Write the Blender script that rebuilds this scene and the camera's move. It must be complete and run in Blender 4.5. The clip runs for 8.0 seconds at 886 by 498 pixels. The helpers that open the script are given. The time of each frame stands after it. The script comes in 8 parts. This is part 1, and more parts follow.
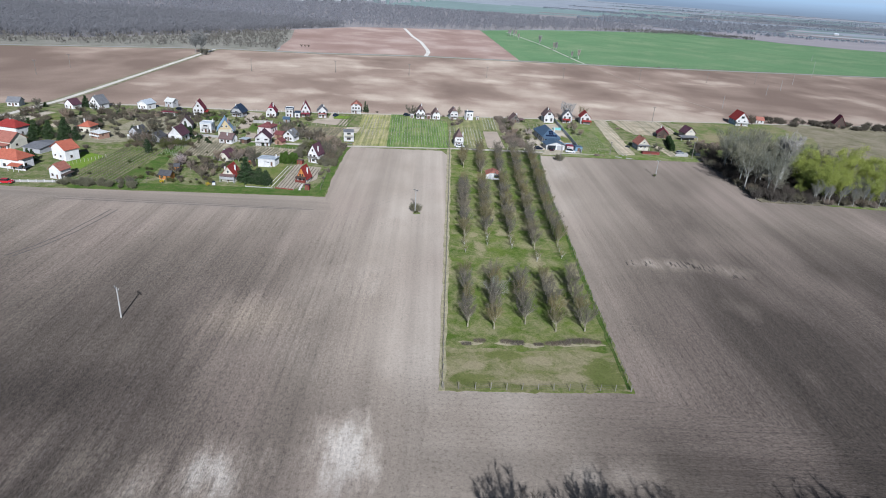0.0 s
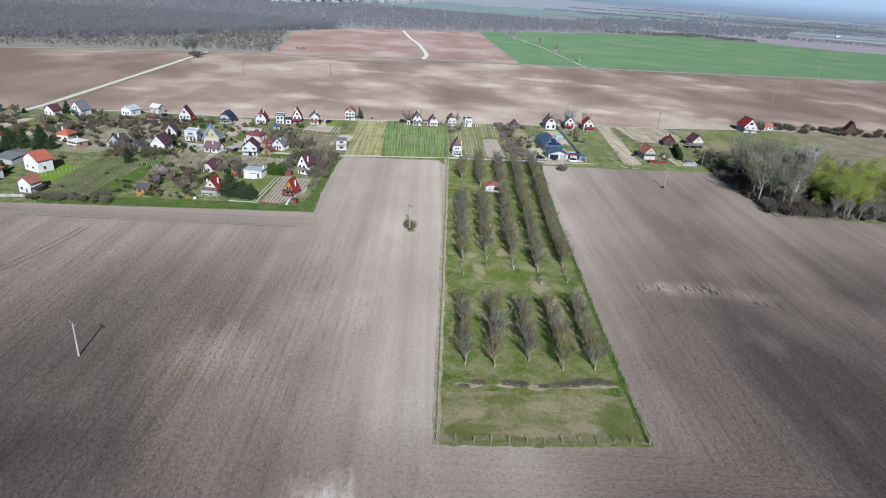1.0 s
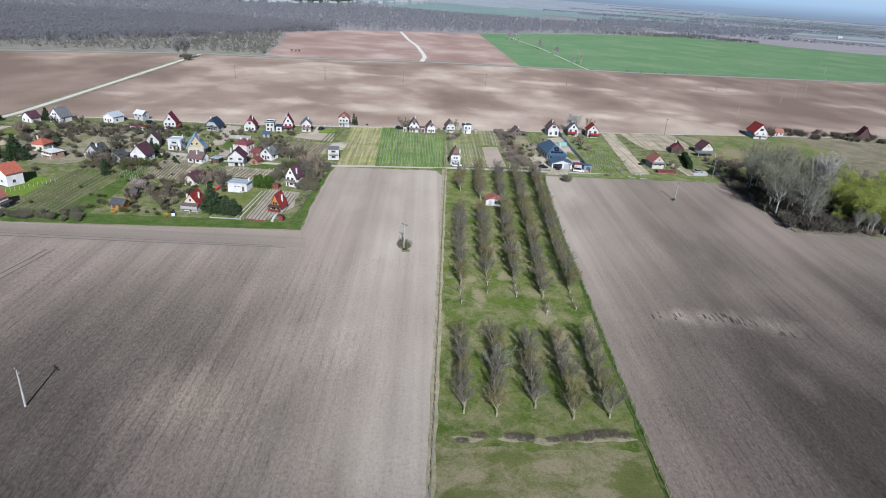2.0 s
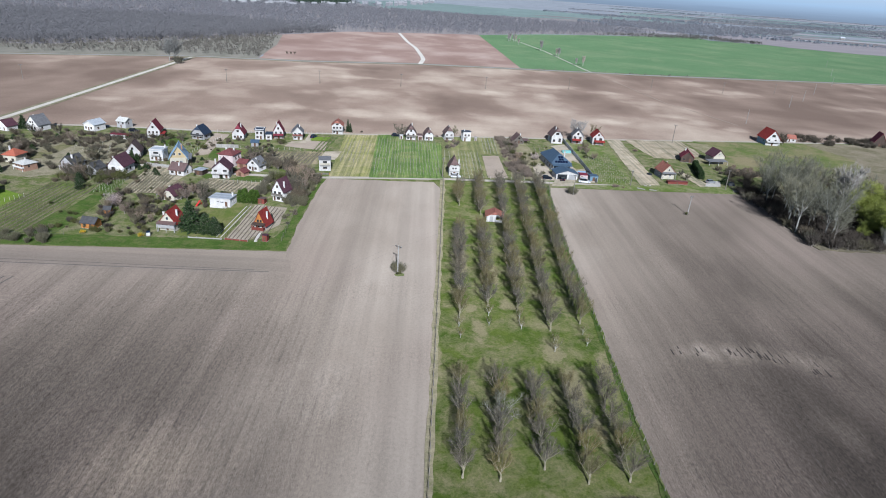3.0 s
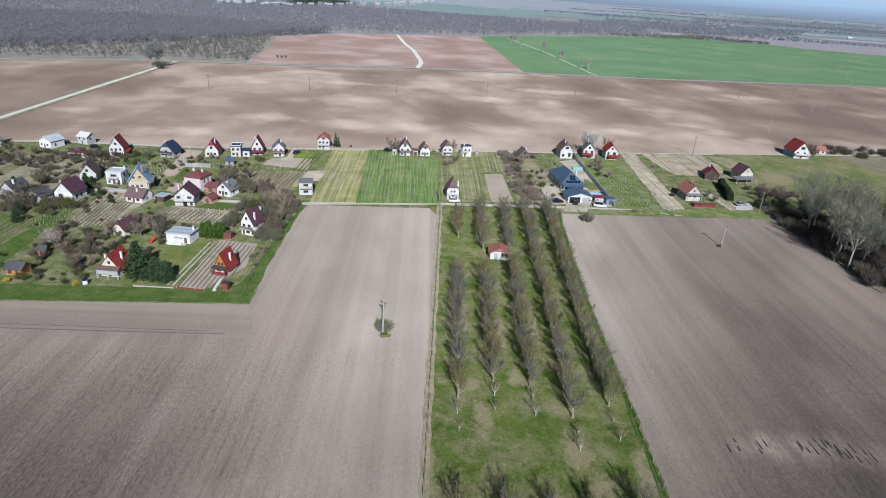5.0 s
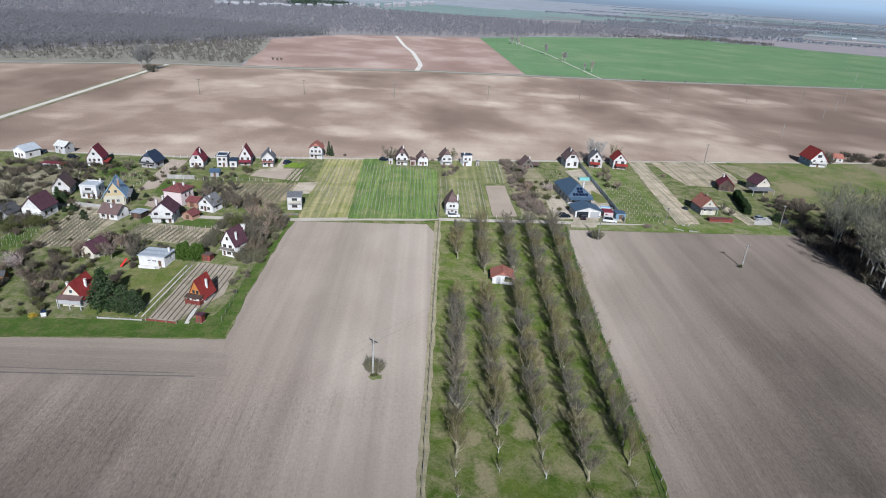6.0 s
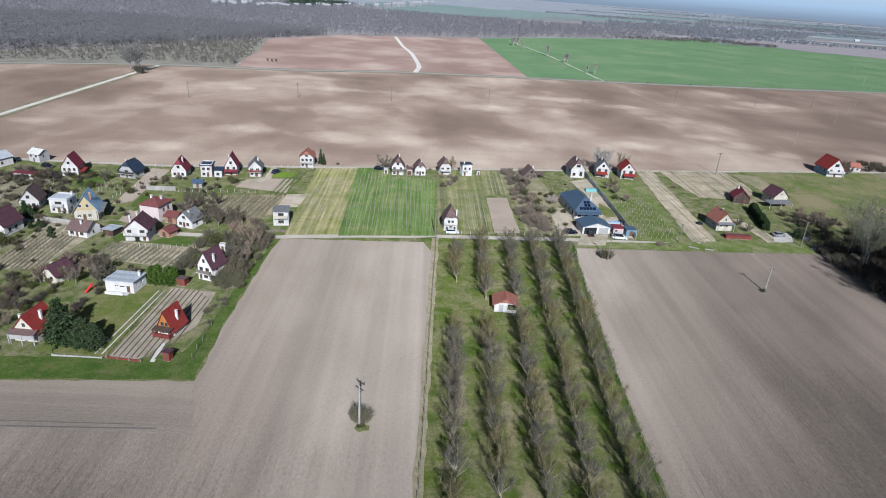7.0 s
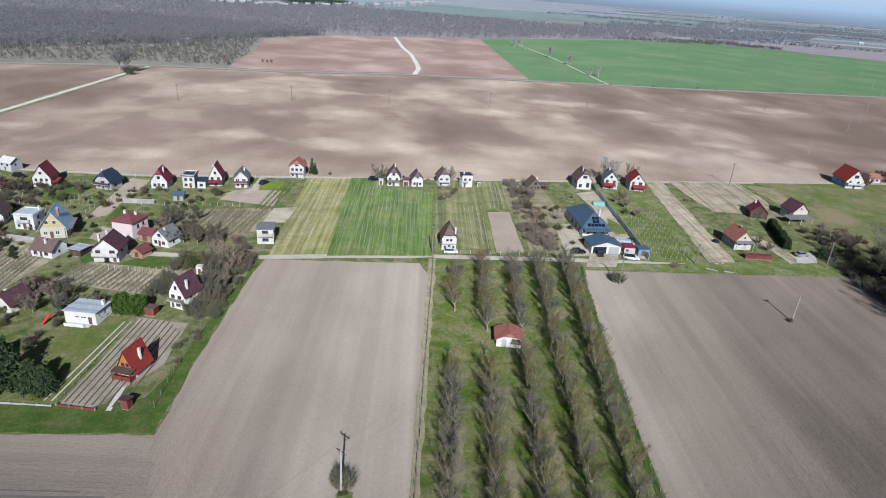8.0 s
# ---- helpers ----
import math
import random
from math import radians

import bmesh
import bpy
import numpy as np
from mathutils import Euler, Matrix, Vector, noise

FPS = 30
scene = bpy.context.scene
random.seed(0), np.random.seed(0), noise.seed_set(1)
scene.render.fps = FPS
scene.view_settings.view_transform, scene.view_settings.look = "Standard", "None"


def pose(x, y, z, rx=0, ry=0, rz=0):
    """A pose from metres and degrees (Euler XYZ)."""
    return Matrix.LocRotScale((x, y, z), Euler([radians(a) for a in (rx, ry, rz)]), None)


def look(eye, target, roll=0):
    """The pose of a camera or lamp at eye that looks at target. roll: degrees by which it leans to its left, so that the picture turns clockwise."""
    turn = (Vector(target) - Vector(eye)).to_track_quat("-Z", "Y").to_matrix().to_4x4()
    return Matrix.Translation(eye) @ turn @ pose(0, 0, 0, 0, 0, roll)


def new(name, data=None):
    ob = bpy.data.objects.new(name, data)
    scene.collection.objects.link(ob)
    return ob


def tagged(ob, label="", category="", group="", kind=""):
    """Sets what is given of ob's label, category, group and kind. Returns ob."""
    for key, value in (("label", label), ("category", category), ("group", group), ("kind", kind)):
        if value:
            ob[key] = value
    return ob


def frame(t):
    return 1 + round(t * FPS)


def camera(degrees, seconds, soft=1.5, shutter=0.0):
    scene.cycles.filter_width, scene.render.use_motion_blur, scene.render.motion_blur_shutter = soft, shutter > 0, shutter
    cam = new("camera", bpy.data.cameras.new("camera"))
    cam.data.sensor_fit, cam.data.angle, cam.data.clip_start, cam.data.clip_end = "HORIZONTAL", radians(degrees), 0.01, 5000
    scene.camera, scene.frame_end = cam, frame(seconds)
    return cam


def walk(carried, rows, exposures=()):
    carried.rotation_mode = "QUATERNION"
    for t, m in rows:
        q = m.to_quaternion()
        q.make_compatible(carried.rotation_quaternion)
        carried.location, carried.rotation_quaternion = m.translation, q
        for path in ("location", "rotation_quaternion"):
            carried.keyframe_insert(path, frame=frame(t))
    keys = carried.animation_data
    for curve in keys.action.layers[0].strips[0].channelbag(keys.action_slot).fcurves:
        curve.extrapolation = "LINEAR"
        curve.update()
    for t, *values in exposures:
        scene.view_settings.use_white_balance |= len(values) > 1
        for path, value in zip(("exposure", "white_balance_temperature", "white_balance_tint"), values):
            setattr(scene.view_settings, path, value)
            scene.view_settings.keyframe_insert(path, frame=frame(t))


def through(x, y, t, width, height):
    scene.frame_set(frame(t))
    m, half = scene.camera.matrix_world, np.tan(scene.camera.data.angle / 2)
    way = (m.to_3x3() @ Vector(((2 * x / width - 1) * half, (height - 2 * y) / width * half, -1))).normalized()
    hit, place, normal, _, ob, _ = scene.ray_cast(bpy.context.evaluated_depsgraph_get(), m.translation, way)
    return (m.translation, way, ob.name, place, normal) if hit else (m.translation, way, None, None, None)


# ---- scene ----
cam = camera(71.5, 8.0, soft=0.95)
PATH = [
    (0, (0.341, -1.533, 73.35), (0.414, 0.298, 72.548), 4.0),
    (0.5, (0.848, 6.052, 73.285), (0.922, 7.884, 72.485), 4.0),
    (1, (1.349, 13.671, 73.224), (1.425, 15.503, 72.426), 4.1),
    (1.5, (1.815, 21.404, 73.177), (1.892, 23.236, 72.38), 4.1),
    (3, (3.234, 45.432, 73.059), (3.312, 47.266, 72.264), 4.0),
    (3.5, (3.646, 53.435, 72.996), (3.723, 55.269, 72.201), 4.0),
    (4, (4.07, 61.405, 72.894), (4.147, 63.239, 72.099), 3.9),
    (5.5, (5.517, 85.366, 72.279), (5.592, 87.2, 71.486), 3.8),
    (6, (5.93, 93.253, 72.136), (6.004, 95.088, 71.344), 3.8),
    (6.5, (6.293, 101.051, 71.997), (6.369, 102.886, 71.204), 3.9),
    (7, (6.677, 108.875, 71.879), (6.753, 110.71, 71.087), 4.0),
    (7.5, (7.07, 116.709, 71.809), (7.146, 118.544, 71.017), 4.2),
    (8, (7.452, 124.514, 71.779), (7.529, 126.348, 70.987), 4.3),
]
walk(cam, [(t, look(eye, target, roll)) for t, eye, target, roll in PATH], exposures=[(0.0, -0.13, 5650, 10), (4.0, -0.17, 5700, 10), (8.0, -0.18, 5800, 10)])

# ---- light ----
SUN_ELEV, SUN_AZ = 32.0, 175.0            # height of the sun; bearing clockwise from +y
world = bpy.data.worlds.new("world")
scene.world = world
world.use_nodes = True
wt = world.node_tree
sky = wt.nodes.new("ShaderNodeTexSky")
sky.sky_type, sky.sun_disc = "NISHITA", False
sky.sun_elevation, sky.sun_rotation = radians(SUN_ELEV), radians(SUN_AZ)
sky.air_density, sky.dust_density = 1.0, 0.8
bg = wt.nodes["Background"]
bg.inputs["Strength"].default_value = 0.05
wt.links.new(sky.outputs["Color"], bg.inputs["Color"])
sun_data = bpy.data.lights.new("sun", "SUN")
sun_data.energy, sun_data.angle, sun_data.color = 5.0, radians(0.5), (1.0, 0.98, 0.95)
sun = new("sun", sun_data)
sun_way = Vector((math.sin(radians(SUN_AZ)) * math.cos(radians(SUN_ELEV)), math.cos(radians(SUN_AZ)) * math.cos(radians(SUN_ELEV)), math.sin(radians(SUN_ELEV))))
sun.matrix_basis = look(sun_way * 200, (0, 0, 0))


# ---- materials ----
def ramp(tree, fac, stops):
    n = tree.nodes.new("ShaderNodeValToRGB")
    els = n.color_ramp.elements
    while len(els) < len(stops):
        els.new(0.5)
    for e, (p, c) in zip(els, stops):
        e.position, e.color = p, (*c, 1) if len(c) == 3 else c
    tree.links.new(fac, n.inputs["Fac"])
    return n.outputs["Color"]


def noise_out(tree, vec, scale, detail=4, rough=0.55, distort=0.0):
    n = tree.nodes.new("ShaderNodeTexNoise")
    n.inputs["Scale"].default_value, n.inputs["Detail"].default_value = scale, detail
    n.inputs["Roughness"].default_value, n.inputs["Distortion"].default_value = rough, distort
    tree.links.new(vec, n.inputs["Vector"])
    return n.outputs["Fac"]


def mapped(tree, vec, scale=(1, 1, 1), rot=0.0, loc=(0, 0, 0)):
    n = tree.nodes.new("ShaderNodeMapping")
    n.inputs["Scale"].default_value, n.inputs["Rotation"].default_value, n.inputs["Location"].default_value = scale, (0, 0, rot), loc
    tree.links.new(vec, n.inputs["Vector"])
    return n.outputs["Vector"]


def mixed(tree, fac, a, b, mode="MIX"):
    n = tree.nodes.new("ShaderNodeMix")
    n.data_type, n.blend_type = "RGBA", mode
    for sock, v in ((n.inputs[0], fac), (n.inputs[6], a), (n.inputs[7], b)):
        if isinstance(v, (int, float)):
            sock.default_value = v
        elif isinstance(v, tuple):
            sock.default_value = (*v, 1)
        else:
            tree.links.new(v, sock)
    return n.outputs[2]


def calc(tree, op, a, b=0.0, c=0.0):
    n = tree.nodes.new("ShaderNodeMath")
    n.operation = op
    for sock, v in zip(n.inputs, (a, b, c)):
        if isinstance(v, (int, float)):
            sock.default_value = v
        else:
            tree.links.new(v, sock)
    return n.outputs[0]


def start(name, rough=0.9, spec=0.3, metal=0.0):
    m = bpy.data.materials.new(name)
    m.use_nodes = True
    t = m.node_tree
    b = t.nodes["Principled BSDF"]
    b.inputs["Roughness"].default_value, b.inputs["Metallic"].default_value = rough, metal
    b.inputs["Specular IOR Level"].default_value = spec
    if rough >= 0.9:
        b.inputs["Diffuse Roughness"].default_value = 1.0
    return m, t, b, t.nodes.new("ShaderNodeNewGeometry").outputs["Position"]


def bump(tree, b, height, strength, dist):
    n = tree.nodes.new("ShaderNodeBump")
    n.inputs["Strength"].default_value, n.inputs["Distance"].default_value = strength, dist
    tree.links.new(height, n.inputs["Height"])
    tree.links.new(n.outputs["Normal"], b.inputs["Normal"])


def plain(name, c1, c2, big=0.4, fine=6.0, rough=0.85, spec=0.3, metal=0.0, relief=0.02, vary=0.15, dirt=0.2, stretch=(1, 1, 1)):
    """Two tones in large soft patches, a fine grain, a change from thing to thing, and a fine relief."""
    m, t, b, pos = start(name, rough, spec, metal)
    v = mapped(t, pos, stretch)
    col = ramp(t, noise_out(t, v, big, 4), [(0.3, c1), (0.7, c2)])
    grain = noise_out(t, v, fine, 5, 0.65)
    col = mixed(t, 1.0, col, ramp(t, grain, [(0.25, (1 - dirt,) * 3), (0.75, (1 + dirt * 0.6,) * 3)]), "MULTIPLY")
    if vary:
        info = t.nodes.new("ShaderNodeObjectInfo")
        col = mixed(t, 1.0, col, ramp(t, info.outputs["Random"], [(0, (1 - vary,) * 3), (1, (1 + vary,) * 3)]), "MULTIPLY")
    t.links.new(col, b.inputs["Base Color"])
    if relief:
        bump(t, b, grain, 0.6, relief)
    return m


def leafy(name, c1, c2, through=0.25, rough=0.7):
    """Foliage or twigs: tone changes from piece to piece."""
    m, t, b, pos = start(name, rough, 0.2)
    geo = t.nodes.new("ShaderNodeNewGeometry")
    col = ramp(t, geo.outputs["Random Per Island"], [(0, c1), (1, c2)])
    info = t.nodes.new("ShaderNodeObjectInfo")
    col = mixed(t, 1.0, col, ramp(t, info.outputs["Random"], [(0, (0.82, 0.84, 0.88)), (0.5, (1, 1, 1)), (1, (1.15, 1.1, 1.0))]), "MULTIPLY")
    t.links.new(col, b.inputs["Base Color"])
    if through:
        tr = t.nodes.new("ShaderNodeBsdfTranslucent")
        t.links.new(col, tr.inputs["Color"])
        mx = t.nodes.new("ShaderNodeMixShader")
        mx.inputs[0].default_value = through
        t.links.new(b.outputs[0], mx.inputs[1])
        t.links.new(tr.outputs[0], mx.inputs[2])
        t.links.new(mx.outputs[0], t.nodes["Material Output"].inputs["Surface"])
    return m


def field_soil(name, rot=0.0, rows=1.0):
    """Harrowed soil: moist and dried patches, flanks also darkened for lens falloff, broken drill lines, clods."""
    m, t, b, pos = start(name, 0.95, 0.12)
    sep = t.nodes.new("ShaderNodeSeparateXYZ")
    t.links.new(pos, sep.inputs[0])
    x, y = sep.outputs[0], sep.outputs[1]
    big = noise_out(t, mapped(t, pos, (1, 0.5, 1)), 0.022, 3, 0.5, 0.6)
    mid = noise_out(t, mapped(t, pos, (1, 0.5, 1)), 0.07, 4, 0.6, 0.4)
    # strip towards the track dried out; flanks carry moisture and painted lens falloff
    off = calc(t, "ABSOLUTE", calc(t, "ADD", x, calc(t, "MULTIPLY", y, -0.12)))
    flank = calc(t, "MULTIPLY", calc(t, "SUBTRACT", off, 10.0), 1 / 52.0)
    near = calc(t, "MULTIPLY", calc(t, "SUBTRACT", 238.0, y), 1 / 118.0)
    wet_falloff = calc(t, "MULTIPLY", calc(t, "MINIMUM", calc(t, "MAXIMUM", flank, 0.0), 1.0), calc(t, "MINIMUM", calc(t, "MAXIMUM", near, 0.3), 1.0))
    dry = calc(t, "SUBTRACT", 0.96, calc(t, "MULTIPLY", wet_falloff, 0.78))
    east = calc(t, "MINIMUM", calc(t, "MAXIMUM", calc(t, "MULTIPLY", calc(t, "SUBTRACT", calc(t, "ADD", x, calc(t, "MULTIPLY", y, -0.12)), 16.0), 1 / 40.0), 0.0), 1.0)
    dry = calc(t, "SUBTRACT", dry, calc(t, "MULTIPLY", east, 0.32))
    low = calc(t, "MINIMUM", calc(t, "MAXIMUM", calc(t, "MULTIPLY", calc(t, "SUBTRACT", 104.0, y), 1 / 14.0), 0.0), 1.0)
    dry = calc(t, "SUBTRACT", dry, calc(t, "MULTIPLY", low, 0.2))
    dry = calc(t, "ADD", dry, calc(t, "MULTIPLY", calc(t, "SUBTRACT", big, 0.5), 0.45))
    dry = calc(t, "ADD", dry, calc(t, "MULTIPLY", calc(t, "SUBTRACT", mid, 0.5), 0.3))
    # dried silt where water stood, and two darker patches
    warp = calc(t, "MULTIPLY", calc(t, "SUBTRACT", noise_out(t, mapped(t, pos, (1, 0.3, 1)), 0.25, 5, 0.7), 0.5), 2.2)
    for cx, cy, rx, ry, gain in ((-40, 124, 15, 13, 0.16), (-28, 112, 10, 8, 0.14), (-11, 78, 7, 12, 0.85), (-30, 73, 8, 9, 1.05), (-41, 70, 5, 8, 0.7), (-52, 74, 5, 9, 0.4), (-60, 76, 3, 12, 0.35), (78, 163, 13, 5, 0.42), (92, 160, 9, 5, 0.42), (68, 163, 6, 4, 0.25), (60, 255, 8, 12, 0.12), (86, 108, 5, 9, 0.35), (30, 76, 6, 5, 0.4), (39, 77, 6, 5, 0.4), (85, 137, 5, 7, 0.3), (74, 122, 5, 7, 0.15), (-60, 92, 16, 12, -0.16), (95, 205, 14, 20, -0.15), (-22, 140, 12, 16, 0.18)):
        dx = calc(t, "MULTIPLY", calc(t, "SUBTRACT", x, float(cx)), 1 / rx)
        dy = calc(t, "MULTIPLY", calc(t, "SUBTRACT", y, float(cy)), 1 / ry)
        dist = calc(t, "SQRT", calc(t, "ADD", calc(t, "MULTIPLY", dx, dx), calc(t, "MULTIPLY", dy, dy)))
        spot = calc(t, "MINIMUM", calc(t, "MAXIMUM", calc(t, "SUBTRACT", calc(t, "ADD", 1.1, warp), dist), 0.0), 1.0)
        dry = calc(t, "ADD", dry, calc(t, "MULTIPLY", spot, gain))
    col = ramp(t, calc(t, "MULTIPLY", dry, 0.72), [(0.0, (0.094, 0.077, 0.064)), (0.288, (0.182, 0.150, 0.122)), (0.54, (0.282, 0.236, 0.192)), (0.72, (0.395, 0.340, 0.284)), (1.0, (0.62, 0.56, 0.49))])
    brown = noise_out(t, mapped(t, pos, (1, 0.6, 1), 0, (40, 10, 0)), 0.022, 2)
    col = mixed(t, ramp(t, brown, [(0.46, (0, 0, 0)), (0.64, (0.5, 0.5, 0.5))]), col, (0.285, 0.228, 0.190))
    tdx = calc(t, "MULTIPLY", calc(t, "ADD", x, 38.0), 1 / 15.0)
    tdy = calc(t, "MULTIPLY", calc(t, "SUBTRACT", y, 122.0), 1 / 12.0)
    tan = calc(t, "SUBTRACT", calc(t, "ADD", 1.0, calc(t, "MULTIPLY", warp, 0.6)), calc(t, "SQRT", calc(t, "ADD", calc(t, "MULTIPLY", tdx, tdx), calc(t, "MULTIPLY", tdy, tdy))))
    col = mixed(t, calc(t, "MULTIPLY", calc(t, "MINIMUM", calc(t, "MAXIMUM", tan, 0.0), 1.0), 0.6), col, (0.335, 0.275, 0.210))
    turn = mapped(t, pos, (1, 1, 1), rot)
    lines = noise_out(t, mapped(t, turn, (1.0, 0.07, 1.0)), 1.8, 4, 0.75)
    broken = noise_out(t, mapped(t, turn, (1.0, 0.55, 1.0)), 2.4, 6, 0.8)
    soft = noise_out(t, mapped(t, turn, (1.0, 0.02, 1.0)), 0.16, 3, 0.6)
    streak = noise_out(t, mapped(t, turn, (1.0, 0.014, 1.0), 0.0, (3, 9, 0)), 0.55, 4, 0.65)
    clod = noise_out(t, pos, 1.6, 6, 0.75)
    rough = calc(t, "ADD", calc(t, "MULTIPLY", wet_falloff, 1.1), calc(t, "SUBTRACT", noise_out(t, pos, 0.05, 3, 0.6), 0.44))
    rough = calc(t, "MULTIPLY", calc(t, "MINIMUM", calc(t, "MAXIMUM", rough, 0.08), 1.0), rows)
    rough = calc(t, "MAXIMUM", rough, calc(t, "MULTIPLY", east, 0.6 * rows))
    worked = calc(t, "MINIMUM", calc(t, "MAXIMUM", calc(t, "MULTIPLY", calc(t, "SUBTRACT", 212.0, y), 1 / 30.0), 0.25), 1.0)
    worked = calc(t, "MAXIMUM", worked, calc(t, "MULTIPLY", calc(t, "MINIMUM", calc(t, "MAXIMUM", calc(t, "MULTIPLY", calc(t, "SUBTRACT", calc(t, "ADD", x, calc(t, "MULTIPLY", y, -0.12)), 30.0), 1 / 20.0), 0.0), 1.0), calc(t, "MINIMUM", calc(t, "MAXIMUM", calc(t, "MULTIPLY", calc(t, "SUBTRACT", 262.0, y), 1 / 75.0), 0.22), 0.9)))
    rough = calc(t, "MULTIPLY", rough, worked)
    # drill lines every couple of metres, broken into clods
    tsep = t.nodes.new("ShaderNodeSeparateXYZ")
    t.links.new(turn, tsep.inputs[0])
    sway = calc(t, "MULTIPLY", noise_out(t, mapped(t, turn, (0.4, 0.05, 1)), 0.5, 2), 1.6)
    comb = calc(t, "SINE", calc(t, "MULTIPLY", calc(t, "ADD", tsep.outputs[0], sway), 3.3))
    comb = calc(t, "ADD", calc(t, "MULTIPLY", comb, 0.09), calc(t, "ADD", calc(t, "MULTIPLY", lines, 0.5), calc(t, "MULTIPLY", broken, 0.5)))
    dash = ramp(t, comb, [(0.34, (0.6, 0.6, 0.6)), (0.43, (0, 0, 0))])
    col = mixed(t, calc(t, "MULTIPLY", dash, rough), col, (0.078, 0.066, 0.058))
    pale = ramp(t, calc(t, "ADD", calc(t, "MULTIPLY", lines, 0.5), calc(t, "MULTIPLY", broken, 0.5)), [(0.54, (0, 0, 0)), (0.72, (0.4, 0.4, 0.4))])
    col = mixed(t, calc(t, "MULTIPLY", pale, rough), col, (0.36, 0.325, 0.295))
    col = mixed(t, 1.0, col, ramp(t, soft, [(0.3, (0.83, 0.83, 0.83)), (0.7, (1.15, 1.15, 1.15))]), "MULTIPLY")
    col = mixed(t, calc(t, "ADD", 0.15, calc(t, "MULTIPLY", rough, 0.6)), col, mixed(t, 1.0, col, ramp(t, streak, [(0.34, (0.88, 0.87, 0.87)), (0.5, (1, 1, 1)), (0.66, (1.12, 1.11, 1.10))]), "MULTIPLY"))
    col = mixed(t, 1.0, col, ramp(t, clod, [(0.25, (0.86, 0.85, 0.84)), (0.5, (1, 1, 1)), (0.8, (1.12, 1.11, 1.10))]), "MULTIPLY")
    # the turning strip along the gardens is packed firmer and darker
    strip = calc(t, "MULTIPLY", calc(t, "MINIMUM", calc(t, "MAXIMUM", calc(t, "MULTIPLY", calc(t, "SUBTRACT", -30.0, x), 1 / 22.0), 0.0), 1.0), calc(t, "MINIMUM", calc(t, "MAXIMUM", calc(t, "MULTIPLY", calc(t, "SUBTRACT", y, 187.0), 1 / 5.0), 0.0), 1.0))
    rim_y = calc(t, "ADD", 204.6, calc(t, "MULTIPLY", x, 0.06))
    strip = calc(t, "MULTIPLY", strip, calc(t, "MINIMUM", calc(t, "MAXIMUM", calc(t, "MULTIPLY", calc(t, "SUBTRACT", rim_y, y), 1 / 1.5), 0.0), 1.0))
    col = mixed(t, calc(t, "MULTIPLY", strip, 0.28), col, (0.17, 0.146, 0.126))
    lump = noise_out(t, mapped(t, turn, (1.0, 0.42, 1.0)), 2.3, 5, 0.8)
    col = mixed(t, rough, col, mixed(t, 1.0, col, ramp(t, lump, [(0.34, (0.60, 0.59, 0.59)), (0.5, (1, 1, 1)), (0.66, (1.36, 1.35, 1.34))]), "MULTIPLY"))
    # coarser crumbs towards the low end of the field
    crumb = noise_out(t, mapped(t, turn, (1.0, 0.8, 1.0)), 1.5, 6, 0.85)
    coarse = calc(t, "MINIMUM", calc(t, "MAXIMUM", calc(t, "MULTIPLY", calc(t, "SUBTRACT", 135.0, y), 1 / 50.0), 0.0), 0.85)
    col = mixed(t, coarse, col, mixed(t, 1.0, col, ramp(t, crumb, [(0.36, (0.52, 0.51, 0.51)), (0.48, (1, 1, 1)), (0.56, (1, 1, 1)), (0.66, (1.32, 1.32, 1.31))]), "MULTIPLY"))
    t.links.new(col, b.inputs["Base Color"])
    relief = calc(t, "ADD", calc(t, "MULTIPLY", broken, 0.9), calc(t, "MULTIPLY", lines, 0.7))
    bump(t, b, calc(t, "MULTIPLY", relief, calc(t, "ADD", rough, 0.3)), 0.9, 0.36)
    return m


